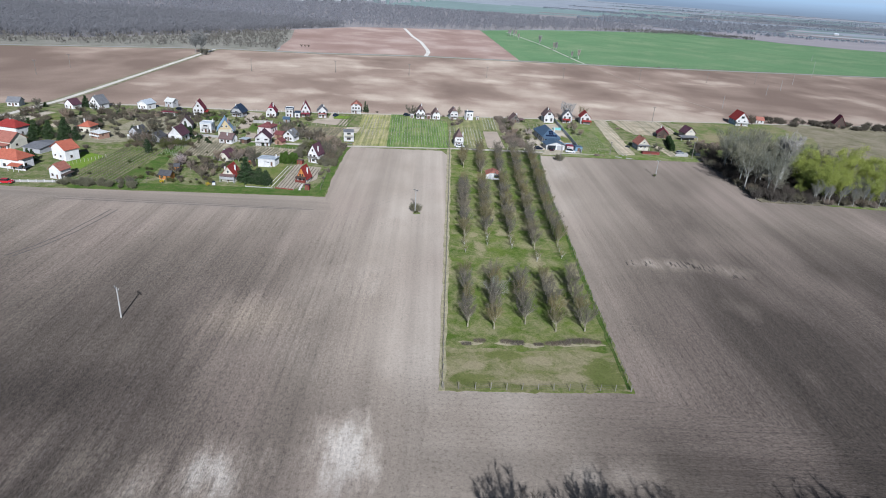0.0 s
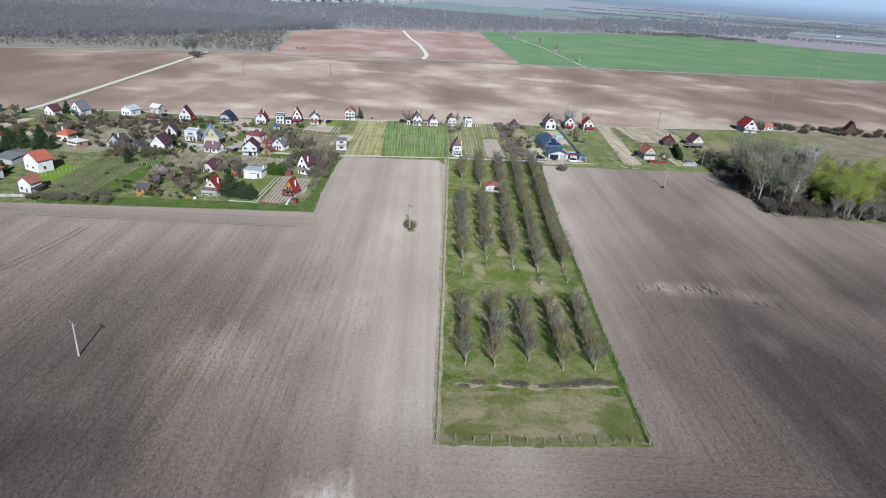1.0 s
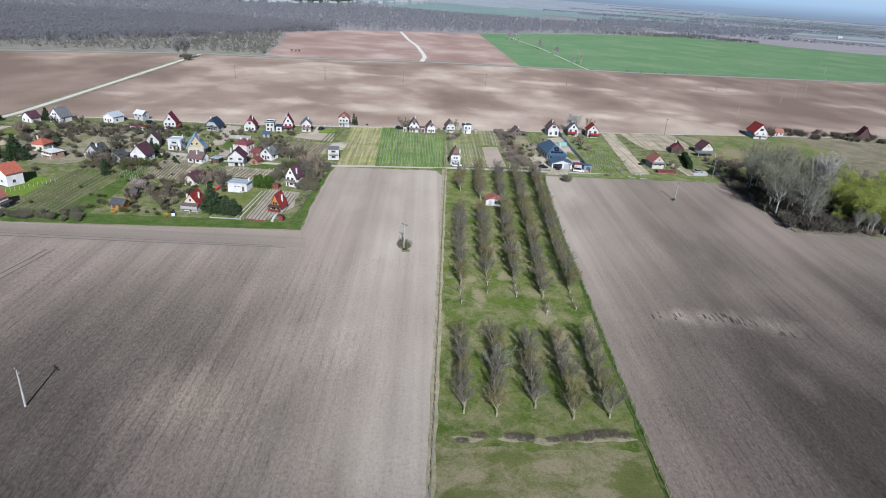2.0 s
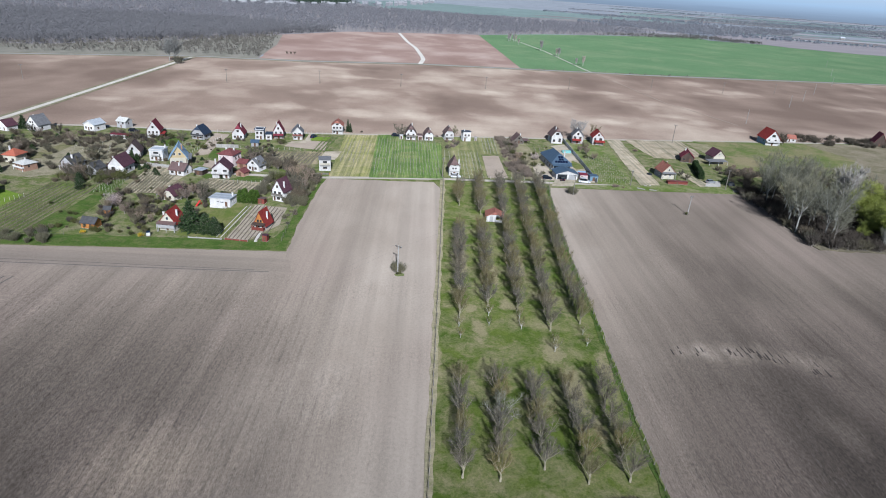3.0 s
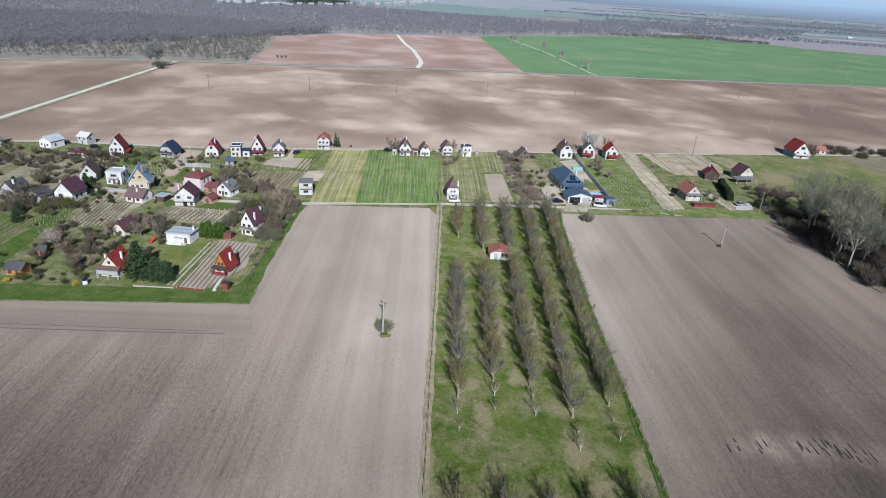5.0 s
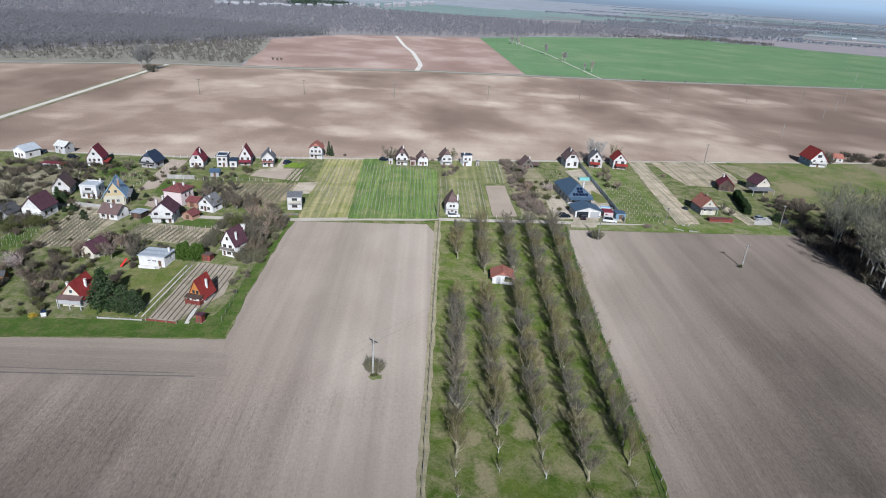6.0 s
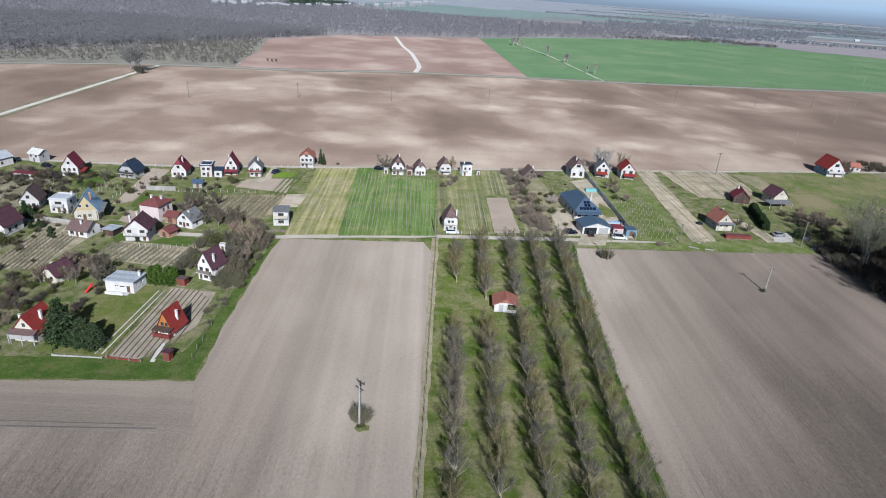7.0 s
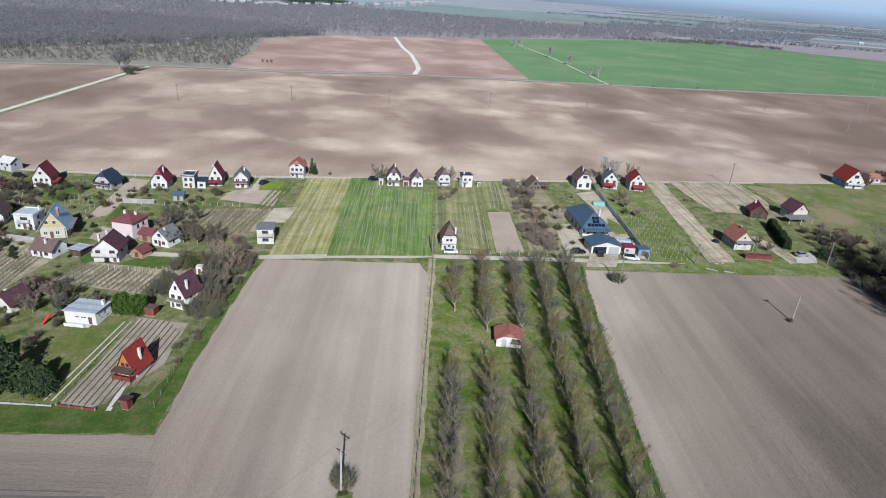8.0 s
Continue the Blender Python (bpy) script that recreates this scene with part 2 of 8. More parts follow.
def far_soil(name, c_dark, c_mid, c_pale, cover=0.62, sandy=False, spots=()):
    """A wide brown field with pale sandy patches drawn out along x."""
    m, t, b, pos = start(name, 0.95, 0.1)
    v = mapped(t, pos, (1.0, 0.72, 1), 0.10)
    patch = noise_out(t, v, 0.017, 3, 0.5, 0.2)
    small = noise_out(t, v, 0.04, 4, 0.6)
    if sandy:
        # sandier towards the gardens
        sp = t.nodes.new("ShaderNodeSeparateXYZ")
        t.links.new(pos, sp.inputs[0])
        rise = calc(t, "MULTIPLY", calc(t, "SUBTRACT", calc(t, "ADD", 430.0, calc(t, "MULTIPLY", sp.outputs[0], 0.17)), sp.outputs[1]), 1 / 90.0)
        patch = calc(t, "ADD", patch, calc(t, "MULTIPLY", calc(t, "MINIMUM", calc(t, "MAXIMUM", rise, 0.0), 1.0), calc(t, "MULTIPLY", calc(t, "MINIMUM", calc(t, "MAXIMUM", calc(t, "MULTIPLY", calc(t, "ADD", sp.outputs[0], 190.0), 1 / 140.0), 0.25), 1.0), 0.165)))
        # heavier, moister soil to the east of the path and west of the road
        gone = calc(t, "MULTIPLY", calc(t, "SUBTRACT", -185.0, sp.outputs[0]), 1 / 25.0)
        patch = calc(t, "SUBTRACT", patch, calc(t, "MULTIPLY", calc(t, "MINIMUM", calc(t, "MAXIMUM", gone, 0.0), 1.0), 0.12))
        moist = calc(t, "MULTIPLY", calc(t, "SUBTRACT", calc(t, "ADD", sp.outputs[0], calc(t, "MULTIPLY", sp.outputs[1], 0.16)), 235.0), 1 / 60.0)
        patch = calc(t, "SUBTRACT", patch, calc(t, "MULTIPLY", calc(t, "MINIMUM", calc(t, "MAXIMUM", moist, 0.0), 1.0), 0.11))
    if spots:
        sq = t.nodes.new("ShaderNodeSeparateXYZ")
        t.links.new(pos, sq.inputs[0])
        fray = calc(t, "MULTIPLY", calc(t, "SUBTRACT", noise_out(t, mapped(t, pos, (0.8, 0.8, 1), 0.1), 0.06, 5, 0.65), 0.5), 2.2)
        blot = 0.0
        for cx, cy, rx, ry in spots:
            dx = calc(t, "MULTIPLY", calc(t, "SUBTRACT", sq.outputs[0], float(cx)), 1 / rx)
            dy = calc(t, "MULTIPLY", calc(t, "SUBTRACT", sq.outputs[1], float(cy)), 1 / ry)
            dist = calc(t, "SQRT", calc(t, "ADD", calc(t, "MULTIPLY", dx, dx), calc(t, "MULTIPLY", dy, dy)))
            blot = calc(t, "MAXIMUM", blot, calc(t, "SUBTRACT", calc(t, "ADD", 1.25, fray), dist))
        patch = calc(t, "ADD", patch, calc(t, "MULTIPLY", calc(t, "MINIMUM", blot, 1.0), 0.165))
    col = ramp(t, patch, [(0.3, c_dark), (0.52, c_mid)])
    col = mixed(t, ramp(t, calc(t, "ADD", calc(t, "MULTIPLY", patch, 0.75), calc(t, "MULTIPLY", small, 0.25)), [(cover - 0.12, (0, 0, 0)), (cover + 0.13, (0.8, 0.8, 0.8))]), col, c_pale)
    lines = noise_out(t, mapped(t, pos, (0.08, 1, 1), 0.12), 0.3, 3, 0.6)
    fine = noise_out(t, pos, 0.9, 5, 0.7)
    col = mixed(t, 1.0, col, ramp(t, lines, [(0.3, (0.96, 0.96, 0.96)), (0.7, (1.03, 1.03, 1.03))]), "MULTIPLY")
    col = mixed(t, 1.0, col, ramp(t, fine, [(0.3, (0.88, 0.88, 0.88)), (0.7, (1.1, 1.1, 1.1))]), "MULTIPLY")
    t.links.new(col, b.inputs["Base Color"])
    bump(t, b, fine, 0.5, 0.15)
    return m


def turf(name, c1, c2, dry, cover=0.6, big=0.12, lines=0.0, spots=()):
    """Grass: two greens, dry straw patches, short blades as grain."""
    m, t, b, pos = start(name, 0.9, 0.15)
    col = ramp(t, noise_out(t, pos, big, 5, 0.6), [(0.3, c1), (0.68, c2)])
    straw = calc(t, "ADD", calc(t, "MULTIPLY", noise_out(t, mapped(t, pos, (1, 1, 1), 0, (7, 3, 0)), big * 1.2, 6, 0.68, 0.5), 0.8), calc(t, "MULTIPLY", noise_out(t, pos, 1.3, 4, 0.7), 0.2))
    if spots:
        sp = t.nodes.new("ShaderNodeSeparateXYZ")
        t.links.new(pos, sp.inputs[0])
        fray = calc(t, "MULTIPLY", calc(t, "SUBTRACT", noise_out(t, pos, 0.5, 5, 0.7), 0.5), 2.2)
    for cx, cy, rx, ry, *gain in spots:
        dx = calc(t, "MULTIPLY", calc(t, "SUBTRACT", sp.outputs[0], cx), 1 / rx)
        dy = calc(t, "MULTIPLY", calc(t, "SUBTRACT", sp.outputs[1], cy), 1 / ry)
        dist = calc(t, "SQRT", calc(t, "ADD", calc(t, "MULTIPLY", dx, dx), calc(t, "MULTIPLY", dy, dy)))
        straw = calc(t, "ADD", straw, calc(t, "MULTIPLY", calc(t, "MINIMUM", calc(t, "MAXIMUM", calc(t, "SUBTRACT", calc(t, "ADD", 1.3, fray), dist), 0.0), 1.0), gain[0] if gain else 0.24))
    col = mixed(t, ramp(t, straw, [(cover - 0.12, (0, 0, 0)), (cover + 0.11, (0.85, 0.85, 0.85))]), col, dry)
    grain = noise_out(t, pos, 2.6, 6, 0.78)
    col = mixed(t, 1.0, col, ramp(t, grain, [(0.28, (0.62, 0.64, 0.6)), (0.5, (1, 1, 1)), (0.75, (1.3, 1.28, 1.2))]), "MULTIPLY")
    if lines:
        rows = noise_out(t, mapped(t, pos, (1.0, 0.02, 1.0), 0.03), lines, 2, 0.5)
        col = mixed(t, 1.0, col, ramp(t, rows, [(0.35, (0.68, 0.72, 0.66)), (0.65, (1.25, 1.2, 1.16))]), "MULTIPLY")
    t.links.new(col, b.inputs["Base Color"])
    bump(t, b, grain, 0.9, 0.25)
    return m


def glass_pane():
    m, t, b, pos = start("window_glass", 0.06, 0.5)
    b.inputs["Base Color"].default_value = (0.30, 0.34, 0.36, 1)
    b.inputs["Transmission Weight"].default_value = 0.85
    b.inputs["IOR"].default_value = 1.45
    return m


def roofing(name, c1, c2, rough=0.75, spec=0.3, metal=0.0, courses=3.0):
    """Roof covering with courses, weathering and a little change of tone."""
    m, t, b, pos = start(name, rough, spec, metal)
    tex = t.nodes.new("ShaderNodeTexCoord").outputs["Object"]
    col = ramp(t, noise_out(t, tex, 0.7, 5, 0.65), [(0.3, c1), (0.72, c2)])
    w = t.nodes.new("ShaderNodeTexWave")
    w.bands_direction = "Z"
    w.inputs["Scale"].default_value, w.inputs["Distortion"].default_value = courses, 0.4
    t.links.new(tex, w.inputs["Vector"])
    col = mixed(t, 1.0, col, ramp(t, w.outputs["Fac"], [(0, (0.82, 0.82, 0.82)), (0.6, (1.04, 1.04, 1.04))]), "MULTIPLY")
    stain = noise_out(t, mapped(t, tex, (1.5, 1.5, 0.3)), 1.2, 5, 0.7)
    col = mixed(t, 1.0, col, ramp(t, stain, [(0.3, (0.78, 0.78, 0.8)), (0.6, (1.05, 1.04, 1.03))]), "MULTIPLY")
    t.links.new(col, b.inputs["Base Color"])
    bump(t, b, w.outputs["Fac"], 0.5, 0.04)
    return m


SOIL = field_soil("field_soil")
HEADLAND = field_soil("headland_soil", radians(90), 0.9)
SOIL_FAR = far_soil("far_soil", (0.172, 0.124, 0.097), (0.268, 0.199, 0.156), (0.56, 0.472, 0.375), 0.612, True, ((-148, 498, 18, 22), (-74, 588, 36, 11), (-57, 543, 35, 9), (-113, 524, 10, 7), (-77, 464, 11, 9), (-79, 411, 16, 11), (-35, 407, 14, 12), (1, 407, 17, 12), (45, 414, 23, 14), (96, 561, 30, 11), (50, 506, 20, 13), (91, 509, 18, 14), (145, 545, 13, 9), (167, 505, 19, 10), (166, 456, 12, 9), (182, 440, 10, 9), (198, 425, 9, 8), (265, 640, 40, 22), (270, 592, 26, 14), (345, 540, 20, 12), (-176, 404, 13, 9), (-118, 370, 18, 10), (117, 426, 17, 9), (-30, 480, 14, 10)))
SOIL_RED = far_soil("red_soil", (0.235, 0.158, 0.130), (0.285, 0.198, 0.165), (0.46, 0.37, 0.315), 0.60)
# far ground and fields carry distance haze as a blue-grey tint
PLAIN_FAR = plain("haze_tinted_farmland", (0.22, 0.235, 0.265), (0.265, 0.285, 0.305), 0.004, 0.03, 0.95, 0.05, 0, 0, 0, 0.25, (0.5, 1.6, 1))
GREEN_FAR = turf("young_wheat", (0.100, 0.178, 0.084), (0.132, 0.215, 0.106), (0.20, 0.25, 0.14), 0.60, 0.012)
PALE_FAR = plain("haze_tinted_fallow", (0.26, 0.250, 0.262), (0.32, 0.305, 0.31), 0.006, 0.05, 0.95, 0.05, 0, 0, 0.1, 0.15, (0.4, 2, 1))
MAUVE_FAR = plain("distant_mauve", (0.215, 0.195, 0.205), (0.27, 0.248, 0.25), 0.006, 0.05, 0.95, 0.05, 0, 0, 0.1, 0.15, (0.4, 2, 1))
MEADOW_FAR = plain("haze_tinted_meadow", (0.15, 0.20, 0.19), (0.19, 0.24, 0.23), 0.005, 0.05, 0.95, 0.05, 0, 0, 0.1, 0.15)
# floor paled towards lilac for the haze over the far wood
FOREST_FLOOR = plain("forest_floor", (0.20, 0.185, 0.185), (0.25, 0.23, 0.225), 0.012, 0.3, 0.95, 0.05, 0, 0.1, 0, 0.25)
TURF = turf("orchard_turf", (0.056, 0.094, 0.013), (0.116, 0.146, 0.029), (0.27, 0.232, 0.138), 0.55, 0.15, 0.0, ((18.0, 168.0, 1.6, 5.0), (26.0, 181.0, 2.2, 2.6), (35.5, 186.0, 3.0, 2.6), (13.0, 186.0, 1.8, 2.0), (36.0, 147.0, 1.7, 9.0), (33.4, 159.6, 2.4, 4.0), (37.8, 134.0, 1.0, 5.0), (44.0, 155.0, 1.4, 5.0), (16.6, 178.0, 1.4, 2.2), (8.2, 156.0, 1.0, 5.0), (24.4, 198.0, 1.0, 7.0), (32.4, 206.0, 1.0, 9.0), (16.0, 205.0, 0.9, 8.0)))
TURF_DRY = turf("dry_meadow", (0.100, 0.118, 0.032), (0.160, 0.162, 0.060), (0.29, 0.245, 0.155), 0.515, 0.16, 0.0, ((27.0, 109.0, 3.2, 1.6), (13.0, 106.0, 2.2, 1.3), (33.0, 103.0, 3.0, 1.2), (24.0, 101.0, 7.0, 0.9), (40.5, 104.8, 4.0, 5.0, -0.34), (12.0, 101.5, 4.0, 2.2, -0.2), (20.0, 110.5, 6.0, 1.6, -0.2)))
ROADSIDE = turf("roadside_grass", (0.11, 0.115, 0.06), (0.165, 0.155, 0.09), (0.27, 0.235, 0.17), 0.50, 0.08)
TURF_RICH = turf("rich_turf", (0.044, 0.085, 0.014), (0.080, 0.122, 0.025), (0.15, 0.14, 0.066), 0.585, 0.25)
LAWN = turf("garden_lawn", (0.074, 0.112, 0.021), (0.132, 0.152, 0.040), (0.215, 0.185, 0.095), 0.545, 0.14)
GARDEN = turf("garden_ground", (0.050, 0.082, 0.016), (0.128, 0.152, 0.044), (0.27, 0.228, 0.155), 0.545, 0.22)
MEADOW = turf("light_meadow", (0.172, 0.190, 0.060), (0.245, 0.245, 0.094), (0.36, 0.31, 0.20), 0.515, 0.1, 1.1)
VINE_GRASS = turf("vineyard_grass", (0.096, 0.162, 0.044), (0.156, 0.222, 0.070), (0.27, 0.245, 0.13), 0.60, 0.10, 1.6)
VINE_EARTH = turf("vineyard_earth", (0.31, 0.262, 0.198), (0.415, 0.36, 0.28), (0.105, 0.118, 0.046), 0.56, 0.22, 0.9)
DRY_TAN = turf("dry_tan_grass", (0.215, 0.188, 0.115), (0.31, 0.268, 0.185), (0.115, 0.128, 0.046), 0.55, 0.16)
VINE_TURF = turf("vine_row_turf", (0.066, 0.112, 0.024), (0.100, 0.148, 0.038), (0.22, 0.21, 0.10), 0.60, 0.1)
VINE_SOIL = turf("vineyard_soil", (0.335, 0.285, 0.22), (0.42, 0.365, 0.29), (0.11, 0.12, 0.05), 0.60, 0.15, 0.8)
TRACKSIDE = turf("trackside_grass", (0.078, 0.121, 0.0228), (0.138, 0.175, 0.0456), (0.28, 0.245, 0.165), 0.56, 0.16)
VERGE = turf("dry_verge", (0.20, 0.17, 0.10), (0.26, 0.225, 0.15), (0.09, 0.105, 0.03), 0.5, 0.3)
BED = plain("bare_bed", (0.30, 0.246, 0.195), (0.37, 0.308, 0.248), 0.1, 2.5, 0.95, 0.1, 0, 0.12, 0.1, 0.2)
DUST = turf("dusty_ground", (0.34, 0.29, 0.225), (0.45, 0.39, 0.315), (0.135, 0.135, 0.06), 0.62, 0.15)
GRAVEL = plain("track_gravel", (0.34, 0.30, 0.25), (0.44, 0.40, 0.345), 0.15, 3.0, 0.95, 0.1, 0, 0.05, 0, 0.2)
ROAD_GRAVEL = plain("road_gravel", (0.44, 0.405, 0.355), (0.56, 0.52, 0.46), 0.1, 2.0, 0.95, 0.1, 0, 0.05, 0, 0.2)
SPRING_LAWN = turf("spring_lawn", (0.112, 0.185, 0.0209), (0.157, 0.224, 0.0323), (0.20, 0.20, 0.07), 0.64, 0.12)
ASPHALT = plain("old_asphalt", (0.21, 0.205, 0.20), (0.28, 0.27, 0.26), 0.05, 2.0, 0.9, 0.2, 0, 0.02, 0, 0.12)
CHALK = plain("chalk_road", (0.48, 0.448, 0.4), (0.576, 0.544, 0.496), 0.05, 0.8, 0.95, 0.1, 0, 0.05, 0, 0.12)
CONCRETE = plain("concrete", (0.40, 0.38, 0.345), (0.50, 0.475, 0.435), 0.8, 8, 0.9, 0.2, 0, 0.01, 0.1, 0.15)
POLE = plain("pole_concrete", (0.348, 0.334, 0.312), (0.464, 0.45, 0.42), 0.8, 6, 0.9, 0.2, 0, 0.01, 0.1, 0.1)
POST_PALE = plain("whitewashed_post", (0.58, 0.556, 0.51), (0.70, 0.69, 0.64), 0.8, 6, 0.9, 0.2, 0, 0.01, 0.12, 0.1)
STEEL = plain("dark_steel", (0.117, 0.117, 0.124), (0.169, 0.169, 0.176), 2, 10, 0.55, 0.4, 0.6, 0, 0.1, 0.1)
CERAMIC = plain("insulator", (0.42, 0.40, 0.37), (0.5, 0.48, 0.45), 3, 10, 0.25, 0.5, 0, 0, 0.05, 0.05)
WHITE = plain("white_plaster", (0.60, 0.582, 0.552), (0.76, 0.742, 0.715), 0.6, 4, 0.9, 0.2, 0, 0.01, 0.08, 0.12, (1, 1, 0.5))
CREAM = plain("cream_plaster", (0.56, 0.521, 0.426), (0.65, 0.61, 0.504), 0.5, 5, 0.9, 0.2, 0, 0.01, 0.08, 0.08, (1, 1, 0.5))
YELLOW = plain("yellow_plaster", (0.56, 0.454, 0.263), (0.627, 0.515, 0.319), 0.5, 5, 0.9, 0.2, 0, 0.01, 0.03, 0.08, (1, 1, 0.5))
PINK = plain("pink_plaster", (0.616, 0.515, 0.493), (0.683, 0.582, 0.56), 0.5, 5, 0.9, 0.2, 0, 0.01, 0.05, 0.08, (1, 1, 0.5))
GREYWALL = plain("grey_and_shade_plaster", (0.381, 0.375, 0.37), (0.493, 0.487, 0.482), 0.5, 5, 0.9, 0.2, 0, 0.01, 0.12, 0.12, (1, 1, 0.5))
BLUEWALL = plain("blue_sheet_and_shade", (0.179, 0.291, 0.381), (0.235, 0.358, 0.448), 0.6, 5, 0.7, 0.3, 0, 0.01, 0.05, 0.1)
BRICKISH = plain("raw_brick", (0.34, 0.20, 0.14), (0.42, 0.27, 0.19), 0.8, 7, 0.9, 0.2, 0, 0.02, 0.1, 0.2)
R_RED = roofing("red_tiles", (0.312, 0.0377, 0.0319), (0.42, 0.0667, 0.0551))
R_DRED = roofing("dark_red_tiles", (0.239, 0.0377, 0.0609), (0.319, 0.0609, 0.0841))
R_BRICK = roofing("brick_tiles", (0.392, 0.152, 0.109), (0.522, 0.217, 0.16))
R_ORANGE = roofing("orange_tiles", (0.478, 0.133, 0.0798), (0.594, 0.191, 0.119))
R_BROWN = roofing("brown_tiles", (0.167, 0.109, 0.102), (0.239, 0.16, 0.145))
R_PURPLE = roofing("purple_tiles", (0.109, 0.0464, 0.0653), (0.167, 0.0798, 0.0986))
R_GREY = roofing("grey_slates", (0.196, 0.196, 0.203), (0.29, 0.29, 0.297))
R_MAROON = roofing("maroon_tiles", (0.196, 0.0653, 0.0653), (0.29, 0.104, 0.0986))
R_DGREY = roofing("dark_slates", (0.0798, 0.0798, 0.0841), (0.138, 0.135, 0.136))
R_NAVY = roofing("navy_sheet", (0.0319, 0.0493, 0.0841), (0.0508, 0.0725, 0.116), 0.45, 0.4)
R_BLUE = roofing("blue_sheet", (0.0798, 0.131, 0.196), (0.116, 0.174, 0.246), 0.45, 0.4)
R_LBLUE = roofing("light_blue_sheet", (0.403, 0.611, 0.832), (0.52, 0.715, 0.85), 0.45, 0.4, 0.0, 2)
R_LGREY = roofing("pale_grey_sheet", (0.546, 0.585, 0.624), (0.676, 0.715, 0.754), 0.5, 0.4, 0.0, 2)
R_WHITE = roofing("white_sheet", (0.734, 0.724, 0.67), (0.842, 0.832, 0.778), 0.5, 0.4, 0.0, 2)
WOOD_RED = plain("red_boards", (0.208, 0.0494, 0.039), (0.286, 0.078, 0.0585), 1.2, 8, 0.7, 0.3, 0, 0.01, 0.12, 0.2, (1, 1, 0.2))
WOOD_ORANGE = plain("varnished_boards", (0.494, 0.195, 0.052), (0.611, 0.267, 0.078), 1.2, 8, 0.55, 0.35, 0, 0.01, 0.08, 0.2, (1, 1, 0.2))
WOOD_DARK = plain("dark_boards", (0.0715, 0.0494, 0.039), (0.111, 0.078, 0.0624), 1.2, 8, 0.75, 0.3, 0, 0.01, 0.12, 0.2, (1, 1, 0.2))
WOOD_GREY = plain("weathered_wood", (0.19, 0.17, 0.145), (0.28, 0.255, 0.22), 1.2, 8, 0.9, 0.2, 0, 0.01, 0.2, 0.2, (1, 1, 0.2))
FRAME_W = plain("white_frame", (0.806, 0.795, 0.773), (0.85, 0.85, 0.84), 2, 9, 0.5, 0.4, 0, 0, 0.03, 0.05)
FRAME_B = plain("brown_frame", (0.13, 0.0715, 0.0455), (0.182, 0.104, 0.065), 2, 9, 0.6, 0.3, 0, 0, 0.1, 0.1)
GLASS = glass_pane()
SOLAR = plain("solar_cell", (0.010, 0.016, 0.040), (0.016, 0.025, 0.06), 2, 12, 0.15, 0.6, 0, 0, 0, 0.1)
PLASTIC_RED = plain("red_plastic", (0.65, 0.039, 0.039), (0.754, 0.065, 0.0585), 2, 8, 0.4, 0.5, 0, 0, 0.1, 0.1)
AQUA = plain("aqua_film", (0.182, 0.468, 0.442), (0.26, 0.559, 0.533), 1.5, 8, 0.3, 0.5, 0, 0.02, 0, 0.1)
TARP = plain("dark_tarpaulin_and_shade", (0.018, 0.022, 0.028), (0.03, 0.035, 0.04), 1.5, 8, 0.5, 0.4, 0, 0.02, 0.1, 0.2)
CAR_WHITE = plain("white_car_paint", (0.85, 0.85, 0.85), (0.85, 0.85, 0.85), 2, 9, 0.2, 0.5, 0, 0, 0, 0.03)
CAR_DARK = plain("dark_car_paint", (0.012, 0.016, 0.026), (0.018, 0.022, 0.034), 2, 9, 0.18, 0.5, 0, 0, 0, 0.05)
CAR_SILVER = plain("silver_car_paint", (0.546, 0.572, 0.598), (0.624, 0.65, 0.676), 2, 9, 0.25, 0.5, 0.5, 0, 0, 0.05)
CAR_RED = plain("red_car_paint", (0.52, 0.026, 0.039), (0.598, 0.039, 0.0455), 2, 9, 0.2, 0.5, 0, 0, 0, 0.05)
CAR_BLUE = plain("blue_car_paint", (0.015, 0.03, 0.075), (0.02, 0.04, 0.095), 2, 9, 0.2, 0.5, 0, 0, 0, 0.05)
RUBBER = plain("rubber", (0.018, 0.018, 0.018), (0.028, 0.028, 0.028), 3, 12, 0.85, 0.2, 0, 0, 0, 0.1)
BARK = plain("grey_bark", (0.25, 0.219, 0.188), (0.362, 0.325, 0.281), 1.5, 9, 0.95, 0.15, 0, 0.02, 0.12, 0.25, (1, 1, 0.3))
BARK_LICHEN = plain("lichen_bark", (0.25, 0.225, 0.155), (0.37, 0.335, 0.235), 1.5, 9, 0.95, 0.15, 0, 0.02, 0.12, 0.25, (1, 1, 0.3))
BARK_PALE = plain("pale_bark", (0.42, 0.41, 0.37), (0.56, 0.55, 0.50), 1.2, 9, 0.9, 0.2, 0, 0.02, 0.1, 0.2, (1, 1, 0.3))
TWIG_ORCHARD = leafy("orchard_twigs", (0.100, 0.088, 0.070), (0.195, 0.174, 0.138), 0.0, 0.9)
TWIG = leafy("brown_twigs", (0.088, 0.073, 0.054), (0.195, 0.165, 0.122), 0.0, 0.9)
TWIG_GREY = leafy("grey_twigs", (0.160, 0.158, 0.112), (0.310, 0.300, 0.222), 0.0, 0.9)
TWIG_ASH = leafy("ash_twigs", (0.20, 0.195, 0.18), (0.29, 0.285, 0.265), 0.0, 0.9)
TWIG_DUN = leafy("dun_twigs", (0.092, 0.086, 0.060), (0.180, 0.165, 0.118), 0.0, 0.9)
TWIG_PALE = leafy("pale_twigs", (0.34, 0.31, 0.28), (0.48, 0.45, 0.41), 0.0, 0.9)
